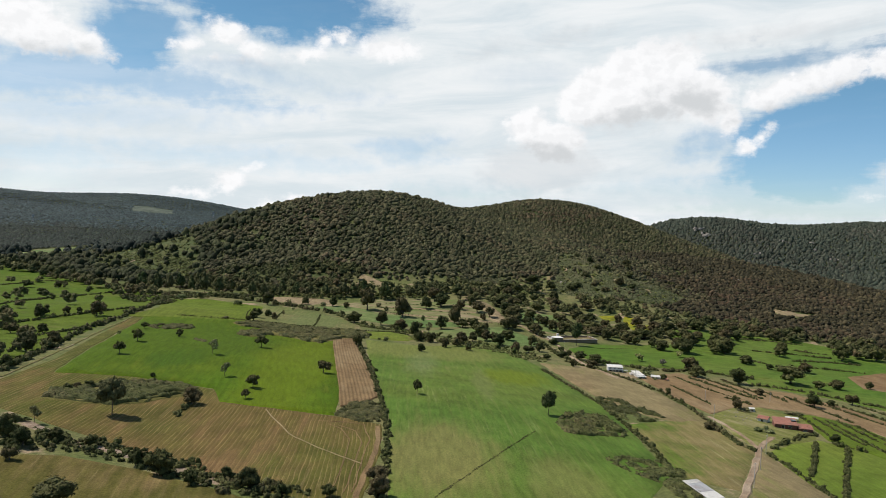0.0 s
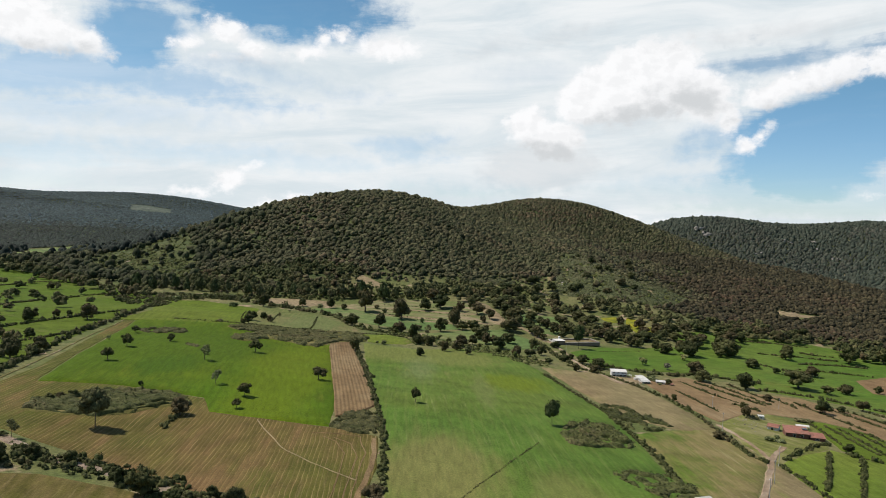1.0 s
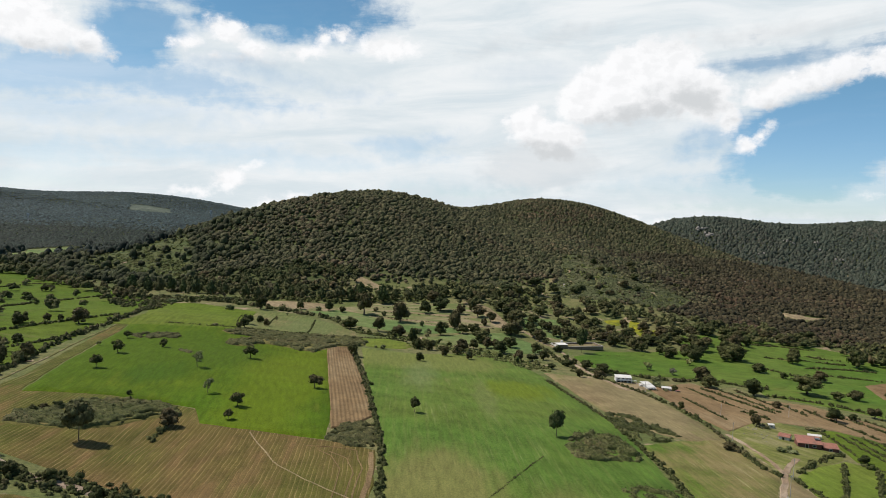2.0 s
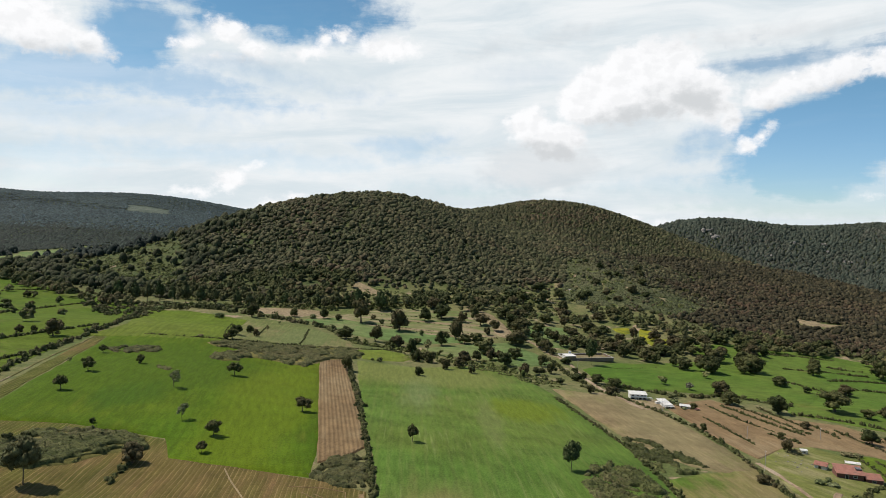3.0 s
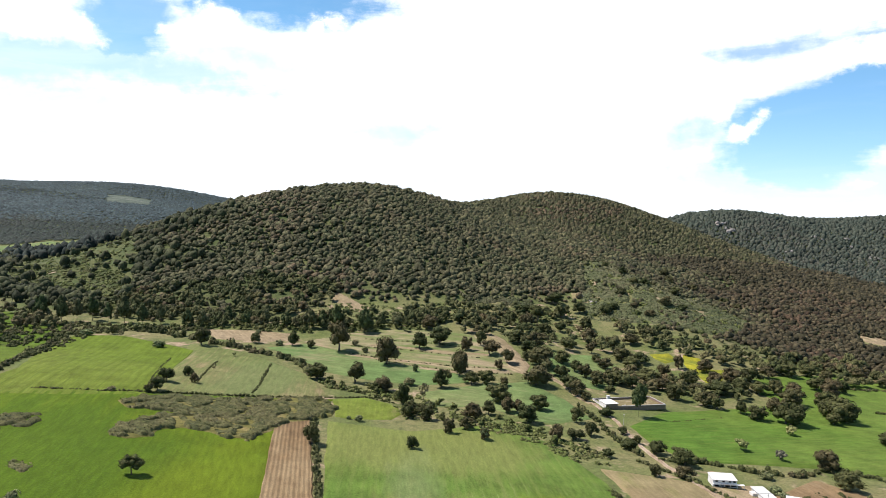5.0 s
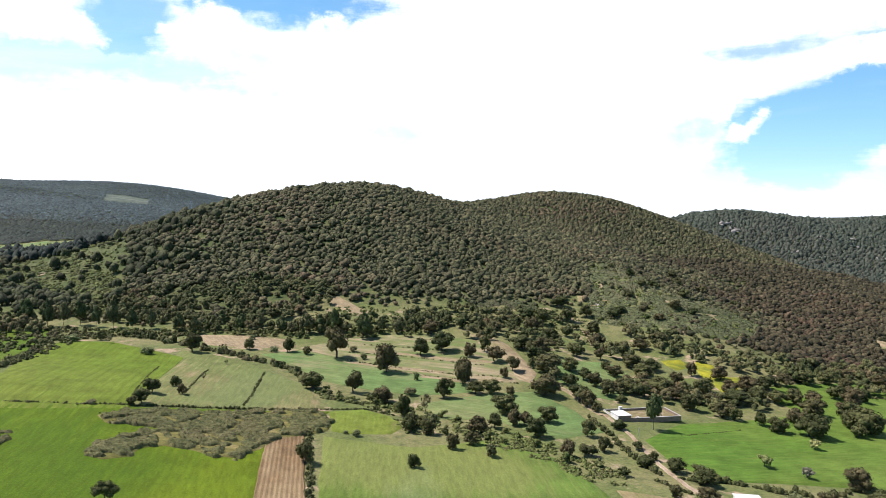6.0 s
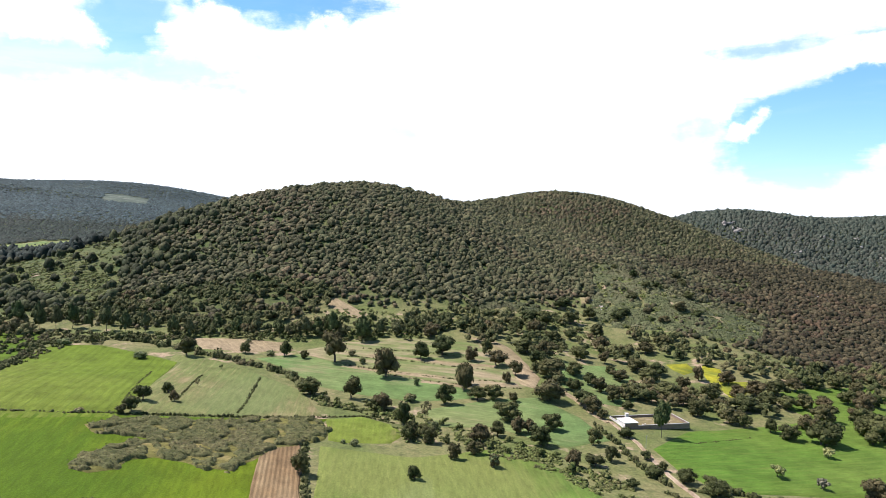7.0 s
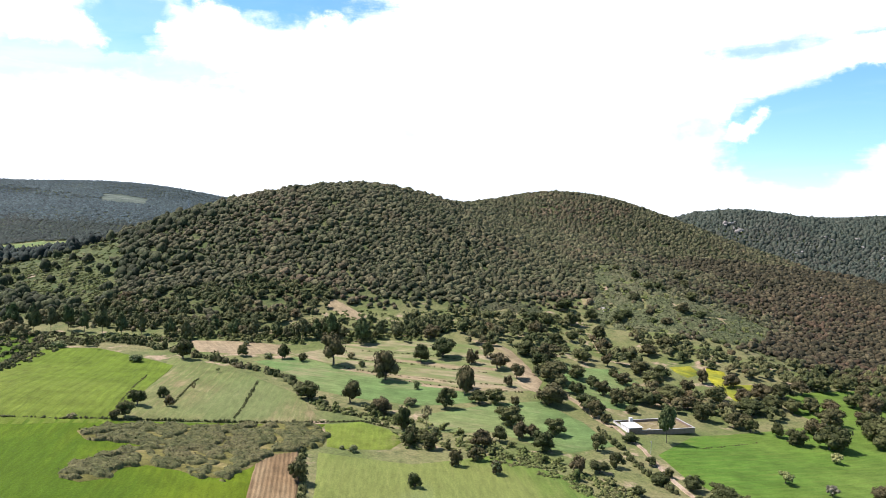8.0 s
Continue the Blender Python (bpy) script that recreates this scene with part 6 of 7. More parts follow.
grove("oak_grove", "scattered oaks between the terraces and the woods", [(-6.8, 284.0), (-3.1, 292.1), (20.4, 301.4), (19.8, 287.4), (12.6, 264.3), (7.7, 263.9), (5.4, 279.3), (-2.9, 275.8)], 4.4, 3.6, 3.2, 58)
grove("oak_grove", "dense oak grove at the foot of the hill", [(13.7, 303.3), (38.6, 309.3), (44.4, 287.4), (50.4, 274.1), (57.6, 268.7), (47.4, 268.2), (40.6, 270), (32.5, 265.4), (26.5, 273.2), (17.8, 274.2)], 4.2, 2.9, 2.6, 60)
grove("oak_grove", "brownish oaks between the grass openings", [(52.3, 293.9), (68.3, 292.9), (81.2, 276.7), (96.8, 277.4), (124.7, 285.8), (129.4, 275.7), (87.3, 258.4), (76.9, 259.8), (72.5, 262.5), (66.5, 273.4), (59.8, 275.5)], 3.3, 3, 2.7, 61)
grove("oak_grove", "oaks along the sandy track", [(17.6, 272.4), (25.6, 267.1), (30.9, 242.9), (30, 227), (25, 230.8), (21.8, 240.3), (19.9, 255.4)], 5.2, 3, 2.7, 62)
grove("oak_grove", "oaks and shrubs round the walled yard", [(39.2, 246.4), (52.5, 252.2), (62.1, 242.9), (71.5, 247.2), (77.3, 243.2), (70.3, 233.6), (60.3, 232.3), (53.6, 233.2), (44.8, 235.4), (37.4, 234.3)], 3.2, 2.8, 2.5, 63)
grove("oak_grove", "oaks at the edge of the green field", [(89.8, 245.3), (107.3, 265.5), (132.7, 275.8), (164.8, 269.3), (164.1, 245.3), (147.7, 240.7), (127.8, 234.3), (132.9, 259), (110.9, 259.4)], 3.6, 3.2, 2.8, 64)
grove("oak_grove", "oaks at the foot of the hill above the meadows", [(-67.4, 278.8), (-28.1, 287.3), (-3.1, 292.1), (13.6, 300.6), (13, 292.1), (-2.9, 279.9), (-26.4, 274.6), (-40.8, 273.3), (-53.1, 275.6), (-65.5, 273)], 3.7, 3.1, 3.3, 65)
grove("tree_belt", "dark trees along the pasture edge", [(-240.3, 372.2), (-195.6, 353.5), (-157.4, 315.1), (-125.7, 287.1), (-103.3, 274.6), (-98.9, 263), (-118, 265), (-150.6, 296.9), (-189.1, 328.2), (-214.8, 332.7)], 4.2, 3.6, 3.4, 66)
grove("oak_grove", "scattered dark oaks in the far pastures", [(-204.5, 316.9), (-150.6, 296.9), (-114.8, 276.8), (-87.4, 196.3), (-86.6, 166), (-81.3, 126)], 12.5, 3.6, 3.2, 67)
grove("shrub_thicket", "mixed green shrubs along the dry stream", [(-9.1, 210), (-4.4, 218.8), (1.8, 215.7), (7.7, 212.1), (13.2, 207.2), (18.1, 201.9), (22.6, 196.7), (26.6, 191.4), (21.2, 190), (15.5, 196.7), (8.6, 199.3), (1.5, 201.4), (-5.9, 201.4)], 4.2, 1.7, 1.4, 68, "shrub", M_TOE)
grove("shrub_thicket", "mixed green shrubs between the meadow and fields", [(-28.2, 228.4), (-19.9, 224.9), (-8.8, 222), (-4.4, 217.8), (-8.3, 212.5), (-14.6, 215.2), (-23.4, 219.7)], 3.6, 1.5, 1.2, 69, "shrub", M_TOE)
grove("oak_grove", "dark oaks in the hollow below the woods", [(-10.6, 297.6), (13.9, 306.5), (21, 299.2), (15.9, 278.5), (1.6, 277.8), (-9.1, 282.8)], 3.6, 3, 2.9, 70)
grove("shrub_thicket", "green shrubs along the foot of the wooded hill", [(-90, 269.9), (-67.8, 280), (-42.2, 280), (-12.1, 281.7), (13.1, 293.3), (14.1, 284.1), (-11.6, 273.5), (-40.5, 271.8), (-64.7, 270.7), (-80.6, 264.6)], 2.3, 1.9, 1.5, 71, "shrub", M_TOE)
grove("oak_grove", "thick oaks beside the lane and pasture", [(-89.1, 138.1), (-83.5, 151.1), (-73.8, 145.7), (-68.8, 124.6), (-67.6, 104.7)], 9.5, 4, 3.6, 72)

# ---- hedges and scrub ----
hedge("hedge", "overgrown dark hedge between two fields", 0.8, 0.6, [(-22, 197.7), (-15.4, 160.2), (-10.1, 123.7), (-7.4, 107.4), (-6, 92.7), (-5.6, 81.7), (-5.4, 72.5)])
hedge("hedge", "low scrubby fence line between fields", 0.5, 0.45, [(-68.6, 191.2), (-58.4, 193.9), (-51.2, 197.4), (-36.1, 204.8), (-22.1, 211.6)])
hedge("hedge", "dense hedge of bushes along the lane", 1.3, 1, [(-66.5, 103.1), (-67.3, 112.4), (-69.4, 125.6), (-72.9, 141.8), (-78.2, 164.3), (-79, 182.3), (-79.9, 200.9), (-99.9, 268.4)])
hedge("hedge", "low bushes along the field edge", 0.7, 0.5, [(24.6, 171.2), (27.8, 151.7), (30.2, 135.3), (30.8, 117), (31.1, 105), (30.6, 95.3)])
hedge("hedge", "row of shrubs along the lane above the houses", 0.75, 0.6, [(32.5, 186.6), (39.3, 177.9), (43.7, 167.9), (47.8, 155.4), (49.2, 141.5), (48.2, 124.3), (47.6, 113.1), (48.6, 110.3)])
hedge("hedge", "sparse bushes along the lane below the walled yard", 0.9, 0.7, [(29.1, 218.2), (30.8, 209.7), (31.5, 200.5), (32.5, 194.3), (33.9, 189.1)])
hedge("hedge", "leafy hedge along the green field", 1.3, 0.9, [(37.1, 188.2), (44.9, 188.1), (51, 185.9), (58.4, 185.2), (67.6, 191.7), (73.5, 187.8), (79.7, 185.1)])
hedge("tree_row", "dense row of dark bushes between meadows", 1.9, 1.6, [(-81.3, 267.8), (-72.3, 264.6), (-60, 256.9), (-50.6, 252), (-41.5, 246.2), (-34.3, 241.6), (-29, 232.7), (-26, 227.1)])
hedge("hedge", "thin row of weeds across the field", 0.34, 0.28, [(-46.7, 209.9), (-48, 217.9), (-49.5, 228.6), (-49.8, 233.3)])
hedge("hedge", "thin row of bushes across the pale field", 0.45, 0.36, [(-35.4, 207.4), (-35.9, 215.1), (-37.3, 226.9), (-38.3, 236.1)])
hedge("hedge", "thin row of weeds at the field corner", 0.32, 0.25, [(-51.5, 196.5), (-54.7, 208.1), (-58, 222.2), (-60.1, 233.7)])
hedge("hedge", "row of bushes beside the pasture", 0.8, 0.6, [(-116.8, 194.8), (-125.2, 236.3), (-121.3, 263.2), (-112.9, 277.4)])
hedge("hedge", "row of bushes beside the pasture", 0.8, 0.6, [(-166.2, 277.2), (-160.6, 298.5), (-142.2, 298.6), (-119.6, 288.3)])
hedge("hedge", "row of bushes beside the pasture", 0.9, 0.7, [(-96.4, 160.9), (-92.4, 177), (-86.9, 188.7), (-82.5, 199)])
hedge("hedge", "row of bushes beside the pasture", 0.8, 0.6, [(-81.8, 144), (-79.8, 152.8), (-79, 166.1)])
hedge("crop_row", "leafy dark green crop row", 0.7, 0.6, [(63.6, 121.2), (58, 110.5), (51.6, 98.8)])
hedge("crop_row", "leafy dark green crop row", 0.7, 0.6, [(67.1, 117.8), (58.7, 103), (50.6, 88.6)])
hedge("hedge", "low bushes beside the dirt road", 0.6, 0.5, [(50.4, 109.6), (50.4, 102.4), (49.9, 93.7), (49.6, 86.3)])
hedge("hedge", "bushes round the farmyard", 0.8, 0.6, [(52.7, 113.7), (59.2, 120.8), (65.1, 126.8), (67.5, 127.8)])
hedge("terrace_hedge", "bushy terrace edge between ploughed strips", 0.5, 0.4, [(52.9, 165.1), (54.1, 156), (55.3, 146.8)])
hedge("terrace_hedge", "bushy terrace edge between ploughed strips", 0.65, 0.5, [(57.7, 177.7), (60.8, 164.5), (64.8, 156.4)])
hedge("terrace_hedge", "bushy terrace edge between ploughed strips", 0.6, 0.5, [(61.6, 178.3), (65.5, 166.8), (69.2, 157.2)])
hedge("terrace_hedge", "bushy terrace edge between ploughed strips", 0.6, 0.5, [(65.8, 178.2), (68.7, 168.3), (70.9, 159.1)])
hedge("terrace_hedge", "bushy terrace edge between ploughed strips", 0.6, 0.5, [(70.3, 180.4), (73.1, 162.3)])
hedge("terrace_hedge", "bushy terrace edge between ploughed strips", 0.7, 0.55, [(61.8, 156.1), (65.1, 151.1)])
hedge("terrace_hedge", "bushy terrace edge between ploughed strips", 0.6, 0.5, [(75.4, 169.4), (76.1, 158)])
hedge("terrace_hedge", "bushy terrace edge between ploughed strips", 0.65, 0.5, [(78.5, 164.7), (80.2, 152.4), (81.6, 142.1)])
hedge("terrace_hedge", "bushy terrace edge between ploughed strips", 0.65, 0.5, [(83.2, 163.8), (86.1, 152.3), (89.1, 139.9)])
hedge("terrace_hedge", "bushy terrace edge between ploughed strips", 0.6, 0.45, [(88.1, 160.4), (92.3, 145)])
hedge("terrace_hedge", "bushy terrace edge between ploughed strips", 0.6, 0.45, [(93.5, 161.7), (96.5, 151.8)])
hedge("terrace_hedge", "leafy row between narrow green strips", 0.55, 0.45, [(71.8, 144.1), (70.6, 135.7), (69.4, 128.1)])
hedge("terrace_hedge", "leafy row between narrow green strips", 0.55, 0.45, [(74.3, 143.7), (73.4, 133.1), (73, 123.3)])
hedge("terrace_hedge", "leafy row between narrow green strips", 0.55, 0.45, [(76.1, 142.2), (74.9, 130.2), (74, 117.1)])
hedge("terrace_hedge", "leafy row between narrow green strips", 0.55, 0.45, [(78.4, 141.8), (77.9, 133.6), (77.7, 121.6)])
hedge("terrace_hedge", "leafy row between narrow green strips", 0.55, 0.45, [(80.1, 139.4), (79.6, 124.7)])
hedge("hedge", "dark bushy bank below the green strips", 1, 0.8, [(66.5, 123.4), (67.7, 120.7), (70.2, 118.9)])
hedge("hedge", "row of bushes along the terraces", 0.8, 0.7, [(76.3, 176.9), (83.6, 174.9), (90.1, 171.6), (96.1, 165.6), (103.4, 160.9)])
hedge("terrace_edge", "grassy terrace edge with small bushes", 0.45, 0.35, [(-24.5, 260.2), (-10.8, 257.6), (2.6, 251.6), (11.5, 249.1)])
hedge("terrace_edge", "grassy terrace edge with small bushes", 0.45, 0.35, [(-19.8, 267.2), (-5.6, 264.2), (8.1, 258.1)])
hedge("terrace_edge", "grassy terrace edge with small bushes", 0.45, 0.35, [(-22.2, 252.2), (-7.6, 246.1), (4.8, 241.8), (13.4, 241.8)])
hedge("terrace_edge", "grassy terrace edge with small bushes", 0.4, 0.35, [(-15.2, 247), (-2.5, 240.7), (8.2, 237.7), (17.8, 237.8)])
hedge("terrace_edge", "low grassy bank across the green field", 0.35, 0.25, [(44.1, 211.2), (53.9, 216.6), (59.5, 219.8)])
hedge("terrace_bank", "bushy bank between small terraced pastures", 0.8, 0.6, [(119.5, 246.4), (124.1, 244.4), (129.8, 244.1)])
hedge("terrace_bank", "bushy bank between small terraced pastures", 0.8, 0.6, [(113.2, 228.3), (121.6, 229.3), (130.7, 230.6)])
hedge("terrace_bank", "bushy bank between small terraced pastures", 0.8, 0.6, [(108.4, 216.0), (116.7, 216.7), (126.2, 216.5)])
hedge("terrace_bank", "bushy bank between small terraced pastures", 0.8, 0.6, [(92.5, 215.4), (98.0, 209.1), (99.7, 202.4)])
hedge("terrace_bank", "bushy bank in the upper green field", 0.8, 0.55, [(102.6, 253.7), (116.5, 258.4), (128.1, 257.4)])
hedge("terrace_bank", "bushy bank in the upper green field", 0.8, 0.55, [(100.3, 234), (115.1, 238.3), (127.6, 237.4)])
hedge("terrace_bank", "bushy bank in the upper green field", 0.8, 0.55, [(108.7, 224.8), (122.1, 230.3), (132.4, 229.6)])
hedge("terrace_edge", "shrubs along the dry stream edge", 0.9, 0.6, [(-26.3, 226.9), (-21.6, 221.6), (-14.7, 217), (-9.3, 213.2)])
hedge("hedge", "low bushes between meadow and field", 0.4, 0.35, [(-22.1, 211.6), (-14.5, 214.9), (-8.3, 211.9)])
hedge("weed_row", "thin line of dark weeds across the cereal field", 0.26, 0.17, [(0.2, 74.9), (4.1, 83.4), (8.8, 93.2), (14.5, 104.8)])
hedge("hedge", "short row of bushes beside the oak", 0.9, 0.7, [(-35.6, 99.8), (-35.9, 102.8), (-36, 106)])
canopy("scrub_patch", "grey-green scrub island in the green crop field", M_SCRUB, [(-47.6, 172.7), (-48, 179.2), (-45.7, 184), (-44.7, 187.2), (-51, 187.1), (-53.2, 189.6), (-50.1, 194.2), (-43, 198), (-35.3, 202.1), (-27.5, 208.6), (-21.8, 209.3), (-19.2, 205.3), (-18.8, 199.4), (-22.9, 194.5), (-25.7, 191.8), (-27.5, 185.5), (-29.7, 179.5), (-32.5, 179.1), (-35.3, 180.8), (-39.8, 180.9), (-42.5, 178.4), (-42.1, 174.1), (-44.4, 171.6)], 0.62, 0.3, 0.15, 0.055, 1, 0.22)
canopy("scrub_mat", "low dark scrub island in the fallow field", M_BUSH, [(-53.8, 98.8), (-54.8, 103.5), (-51.1, 107.6), (-50.9, 112.7), (-46, 115.7), (-38.8, 115.8), (-35.9, 112.2), (-39.8, 108.7), (-42, 103.6), (-45.6, 100.9), (-50.2, 99.2)], 0.6, 0.28, 0.12, 0.0, 1, 0.2)
canopy("scrub_patch", "small scrub patch at the corner of the strip", M_SCRUB, [(-15, 106.5), (-13.9, 110.7), (-10.8, 114.5), (-8, 112.2), (-7.9, 103.4), (-11.8, 103.9)], 0.5, 0.28, 0.2, 0.02, 1, 0.1)
canopy("scrub_mat", "dense dark scrub thicket in the cereal field", M_BUSH, [(18.2, 112), (21.2, 119.7), (25.8, 123.7), (28.6, 121), (29.7, 112.5), (28.2, 108.2), (22.3, 106), (18.9, 105.6)], 0.75, 0.28, 0.16, 0.05, 2)
canopy("scrub_mat", "dark scrub bank between the stubble fields", M_BUSH, [(30.3, 140.9), (34.9, 141.8), (38.5, 134.9), (40.4, 128.8), (37.4, 123.7), (32.1, 121.9), (30, 127.5)], 0.6, 0.28, 0.18, 0.1, 2)
canopy("scrub_mat", "dark agave and scrub patch beside the metal roof", M_BUSH, [(21.7, 95.0), (25.7, 96.6), (31.3, 96.4), (31.9, 91.3), (32.5, 84.0), (28.0, 82.5), (27.2, 86.9), (24.1, 90.3)], 0.5, 0.28, 0.2, 0.09, 2)
canopy("scrub_patch", "scrub round a small clearing in the crop field", M_SCRUB, [(-68.5, 171.1), (-64.9, 176.5), (-59.4, 178.5), (-57.8, 171.7), (-64, 166.9)], 0.5, 0.3, 0.2, 0.08, 1, 0.12)
canopy("scrub_patch", "small weedy clump in the crop field", M_SCRUB, [(-51.9, 155.3), (-52.8, 158.6), (-50.5, 158.4), (-48.8, 156), (-49.8, 154)], 0.32, 0.26, 0.3, 0.1, 1, 0.12)
scrub("thicket", "thicket of bushes along the dry stream", 1, 0.65, 0.58, [(-63.5, 98.5), (-55, 89.6), (-48.3, 87.4), (-42.3, 85), (-35.7, 85.1), (-28.9, 82.9), (-20.7, 78.8), (-13.2, 74.8), (-9, 69.5), (-20.5, 71.6), (-25.3, 74.3), (-32.8, 78.2), (-40.4, 79.9), (-44.5, 77.4), (-49.5, 76.7)])
scrub("open_scrub", "scrubby light green bank along the stream", 0.8, 0.4, 0.75, [(9, 203.5), (16.5, 203.5), (20.1, 197.5), (23.6, 193.2), (27.7, 189.3), (28.4, 183.1), (21.5, 184), (16.5, 192), (10.2, 197), (3.3, 201)])
scrub("open_scrub", "bushes and weeds by the stream", 0.8, 0.4, 0.4, [(-9.1, 210), (-4.4, 219.5), (0.7, 212.3), (7.6, 210.6), (11.2, 206.8), (16.5, 203.5), (8.6, 199.3), (1.5, 202), (-5.9, 201.7)])
scrub("open_scrub", "shrubs between the meadow and fields", 0.9, 0.5, 0.35, [(-27.8, 226.4), (-19.7, 223), (-8.7, 220.3), (-6.3, 214), (-14.6, 215.2), (-23.4, 219.7)])
scrub("thicket", "scrub along the foot of the hill", 1.2, 0.9, 0.38, [(-116.5, 264.6), (-114.2, 274.9), (-100.1, 275.6), (-79.8, 272.7), (-65.8, 274.2), (-62.9, 269.7), (-77.2, 266.5), (-90.1, 261.4), (-96.2, 250.5), (-94.9, 230.4)])
scrub("thicket", "bushes along the lane beside the pasture", 1, 0.8, 0.3, [(-76.5, 201.3), (-90.3, 234), (-96.3, 257.9), (-97, 272.4), (-91.1, 266.2), (-88.3, 245.3), (-85, 224.8)])
canopy("hill_scrub", "pale grey-green scrub on the rocky spur", M_PALE, [(58, 368.8), (67.5, 366.1), (73.7, 351.2), (80.5, 339.7), (84.7, 331.2), (94.3, 334.5), (103.1, 328.6), (107, 318.7), (97, 299.4), (82.5, 287.5), (72.6, 295.5), (65.4, 299.1), (56.2, 300.1), (48.5, 303.4), (48.4, 318), (53.8, 336.8)], 0.95, 0.6, 0.09, 0.05, 2)
scrub("hill_scrub", "darker shrubs among the scrub of the rocky spur", 1.5, 0.9, 0.3, SPUR)
scrub("open_scrub", "light green scrub on the open toe of the hill", 1.9, 0.7, 0.3, [(-162, 343.2), (-181.2, 389.5), (-284.1, 605.9), (-302.7, 770.9), (-119.6, 361.8), (-115.4, 344.7), (-102.2, 320.5), (-82.4, 291.4), (-93.9, 295.2), (-116.8, 315.5), (-146.1, 329.4)])
canopy("hill_scrub", "grey-green shrubs at the foot of the woods", M_PALE, [(10.8, 312.6), (22, 319.1), (32.8, 317.9), (31.7, 309.6), (13.7, 303.3)], 0.7, 0.5, 0.12, 0.1, 2)

scrub("open_scrub", "low green shrubs between the oaks below the woods", 1.0, 0.5, 0.3, [(-48, 282), (-34, 300), (-10, 304), (14, 308), (40, 316), (48, 303), (42, 288), (22, 300), (10, 290), (-8, 283), (-34, 278)])
scrub("open_scrub", "dense green shrubs on the hill's open shoulder", 1.1, 0.5, 0.45, [(-162, 343), (-170, 372), (-128, 352), (-108, 330), (-84, 300), (-70, 286), (-90, 286), (-118, 305)])

# ---- single trees ----
for x, y, w, h in [(-34.5, 65.3, 3.4, 2.3), (-15.1, 72.6, 1.2, 1.5), (-10.7, 73.4, 1.5, 1.5), (-18.8, 73.7, 2.3, 2.5), (-5.4, 73.9, 2.3, 2.3), (-25, 74.1, 1.3, 1.8), (-43.7, 74.5, 1.5, 1.6), (-28.7, 76.4, 2.4, 2.8), (-22, 76.8, 1.4, 1.5), (-32.3, 78.5, 1.8, 2), (-45.1, 79.4, 2.1, 2.2), (-6.2, 79.6, 2.1, 1.7), (-48.6, 82.2, 2.2, 2.6), (-39.3, 83, 1.4, 1.5), (-43.3, 83.1, 1.4, 1.5), (-53.1, 104.7, 1.1, 1.1), (-52.3, 106, 1.3, 1.2), (-35.8, 106.8, 2.6, 2.7), (-51.4, 108.2, 1.5, 1.2), (-50.1, 109.9, 1.4, 1.1), (-67.5, 114.9, 2.1, 2.2), (-42.9, 115.1, 0.9, 0.8)]:
    tree("oak", x, y, w, h)
for x, y, w, h in [(-46.3, 118.8, 0.8, 0.9), (46.6, 123.5, 2.3, 1.4), (68, 123.6, 1.7, 1.6), (-72.8, 129.1, 3.6, 3.7), (-72.5, 138, 2.8, 2.6), (59.5, 143.6, 1.7, 2.3), (-87.1, 149.2, 2.8, 2.6), (-82.1, 151.7, 2.3, 2.2), (62.5, 152.6, 1.2, 1.5), (48.6, 152.9, 1.1, 1.7), (80.4, 155, 3.1, 3), (-55.9, 158, 1.5, 1.8), (85.7, 158.3, 1.7, 1.5), (93, 163.1, 2.8, 2.6), (72.8, 164, 2, 1.6), (53.4, 172.1, 1.4, 1.4), (-103.2, 174.6, 3, 2.8), (-95.5, 175.7, 3.5, 3.6), (73.1, 176.8, 4.1, 3.7), (33.4, 179.4, 1.8, 1.9), (94.4, 180, 3.3, 2.3), (38.2, 180.2, 2.6, 2)]:
    tree("oak", x, y, w, h)
for x, y, w, h in [(64.4, 181.2, 3.9, 2.9), (-84.8, 181.8, 3.6, 3.8), (-20, 182.5, 2.4, 3.3), (-92.8, 182.7, 1.7, 2), (100.2, 182.9, 3.4, 2.6), (64.6, 183.3, 2.8, 2.9), (89.4, 184.2, 7.1, 5), (-90.6, 184.4, 1.4, 1.8), (-4.1, 184.6, 1.9, 2.3), (40.3, 186.5, 3.5, 2.6), (27.9, 187.6, 1.8, 1.6), (112.6, 189.5, 2.1, 2.1), (40.9, 190.1, 2.9, 1.9), (66.1, 190.4, 4, 3.5), (37.1, 191.4, 2.9, 2.4), (7.9, 192.6, 1.7, 2.3), (32.6, 193, 2.8, 1.9), (20.6, 195, 2.2, 3.1), (1.8, 195, 2.1, 2.9), (35.2, 196.1, 1.6, 1.7), (24.2, 196.3, 2.9, 2.2)]:
    tree("oak", x, y, w, h)
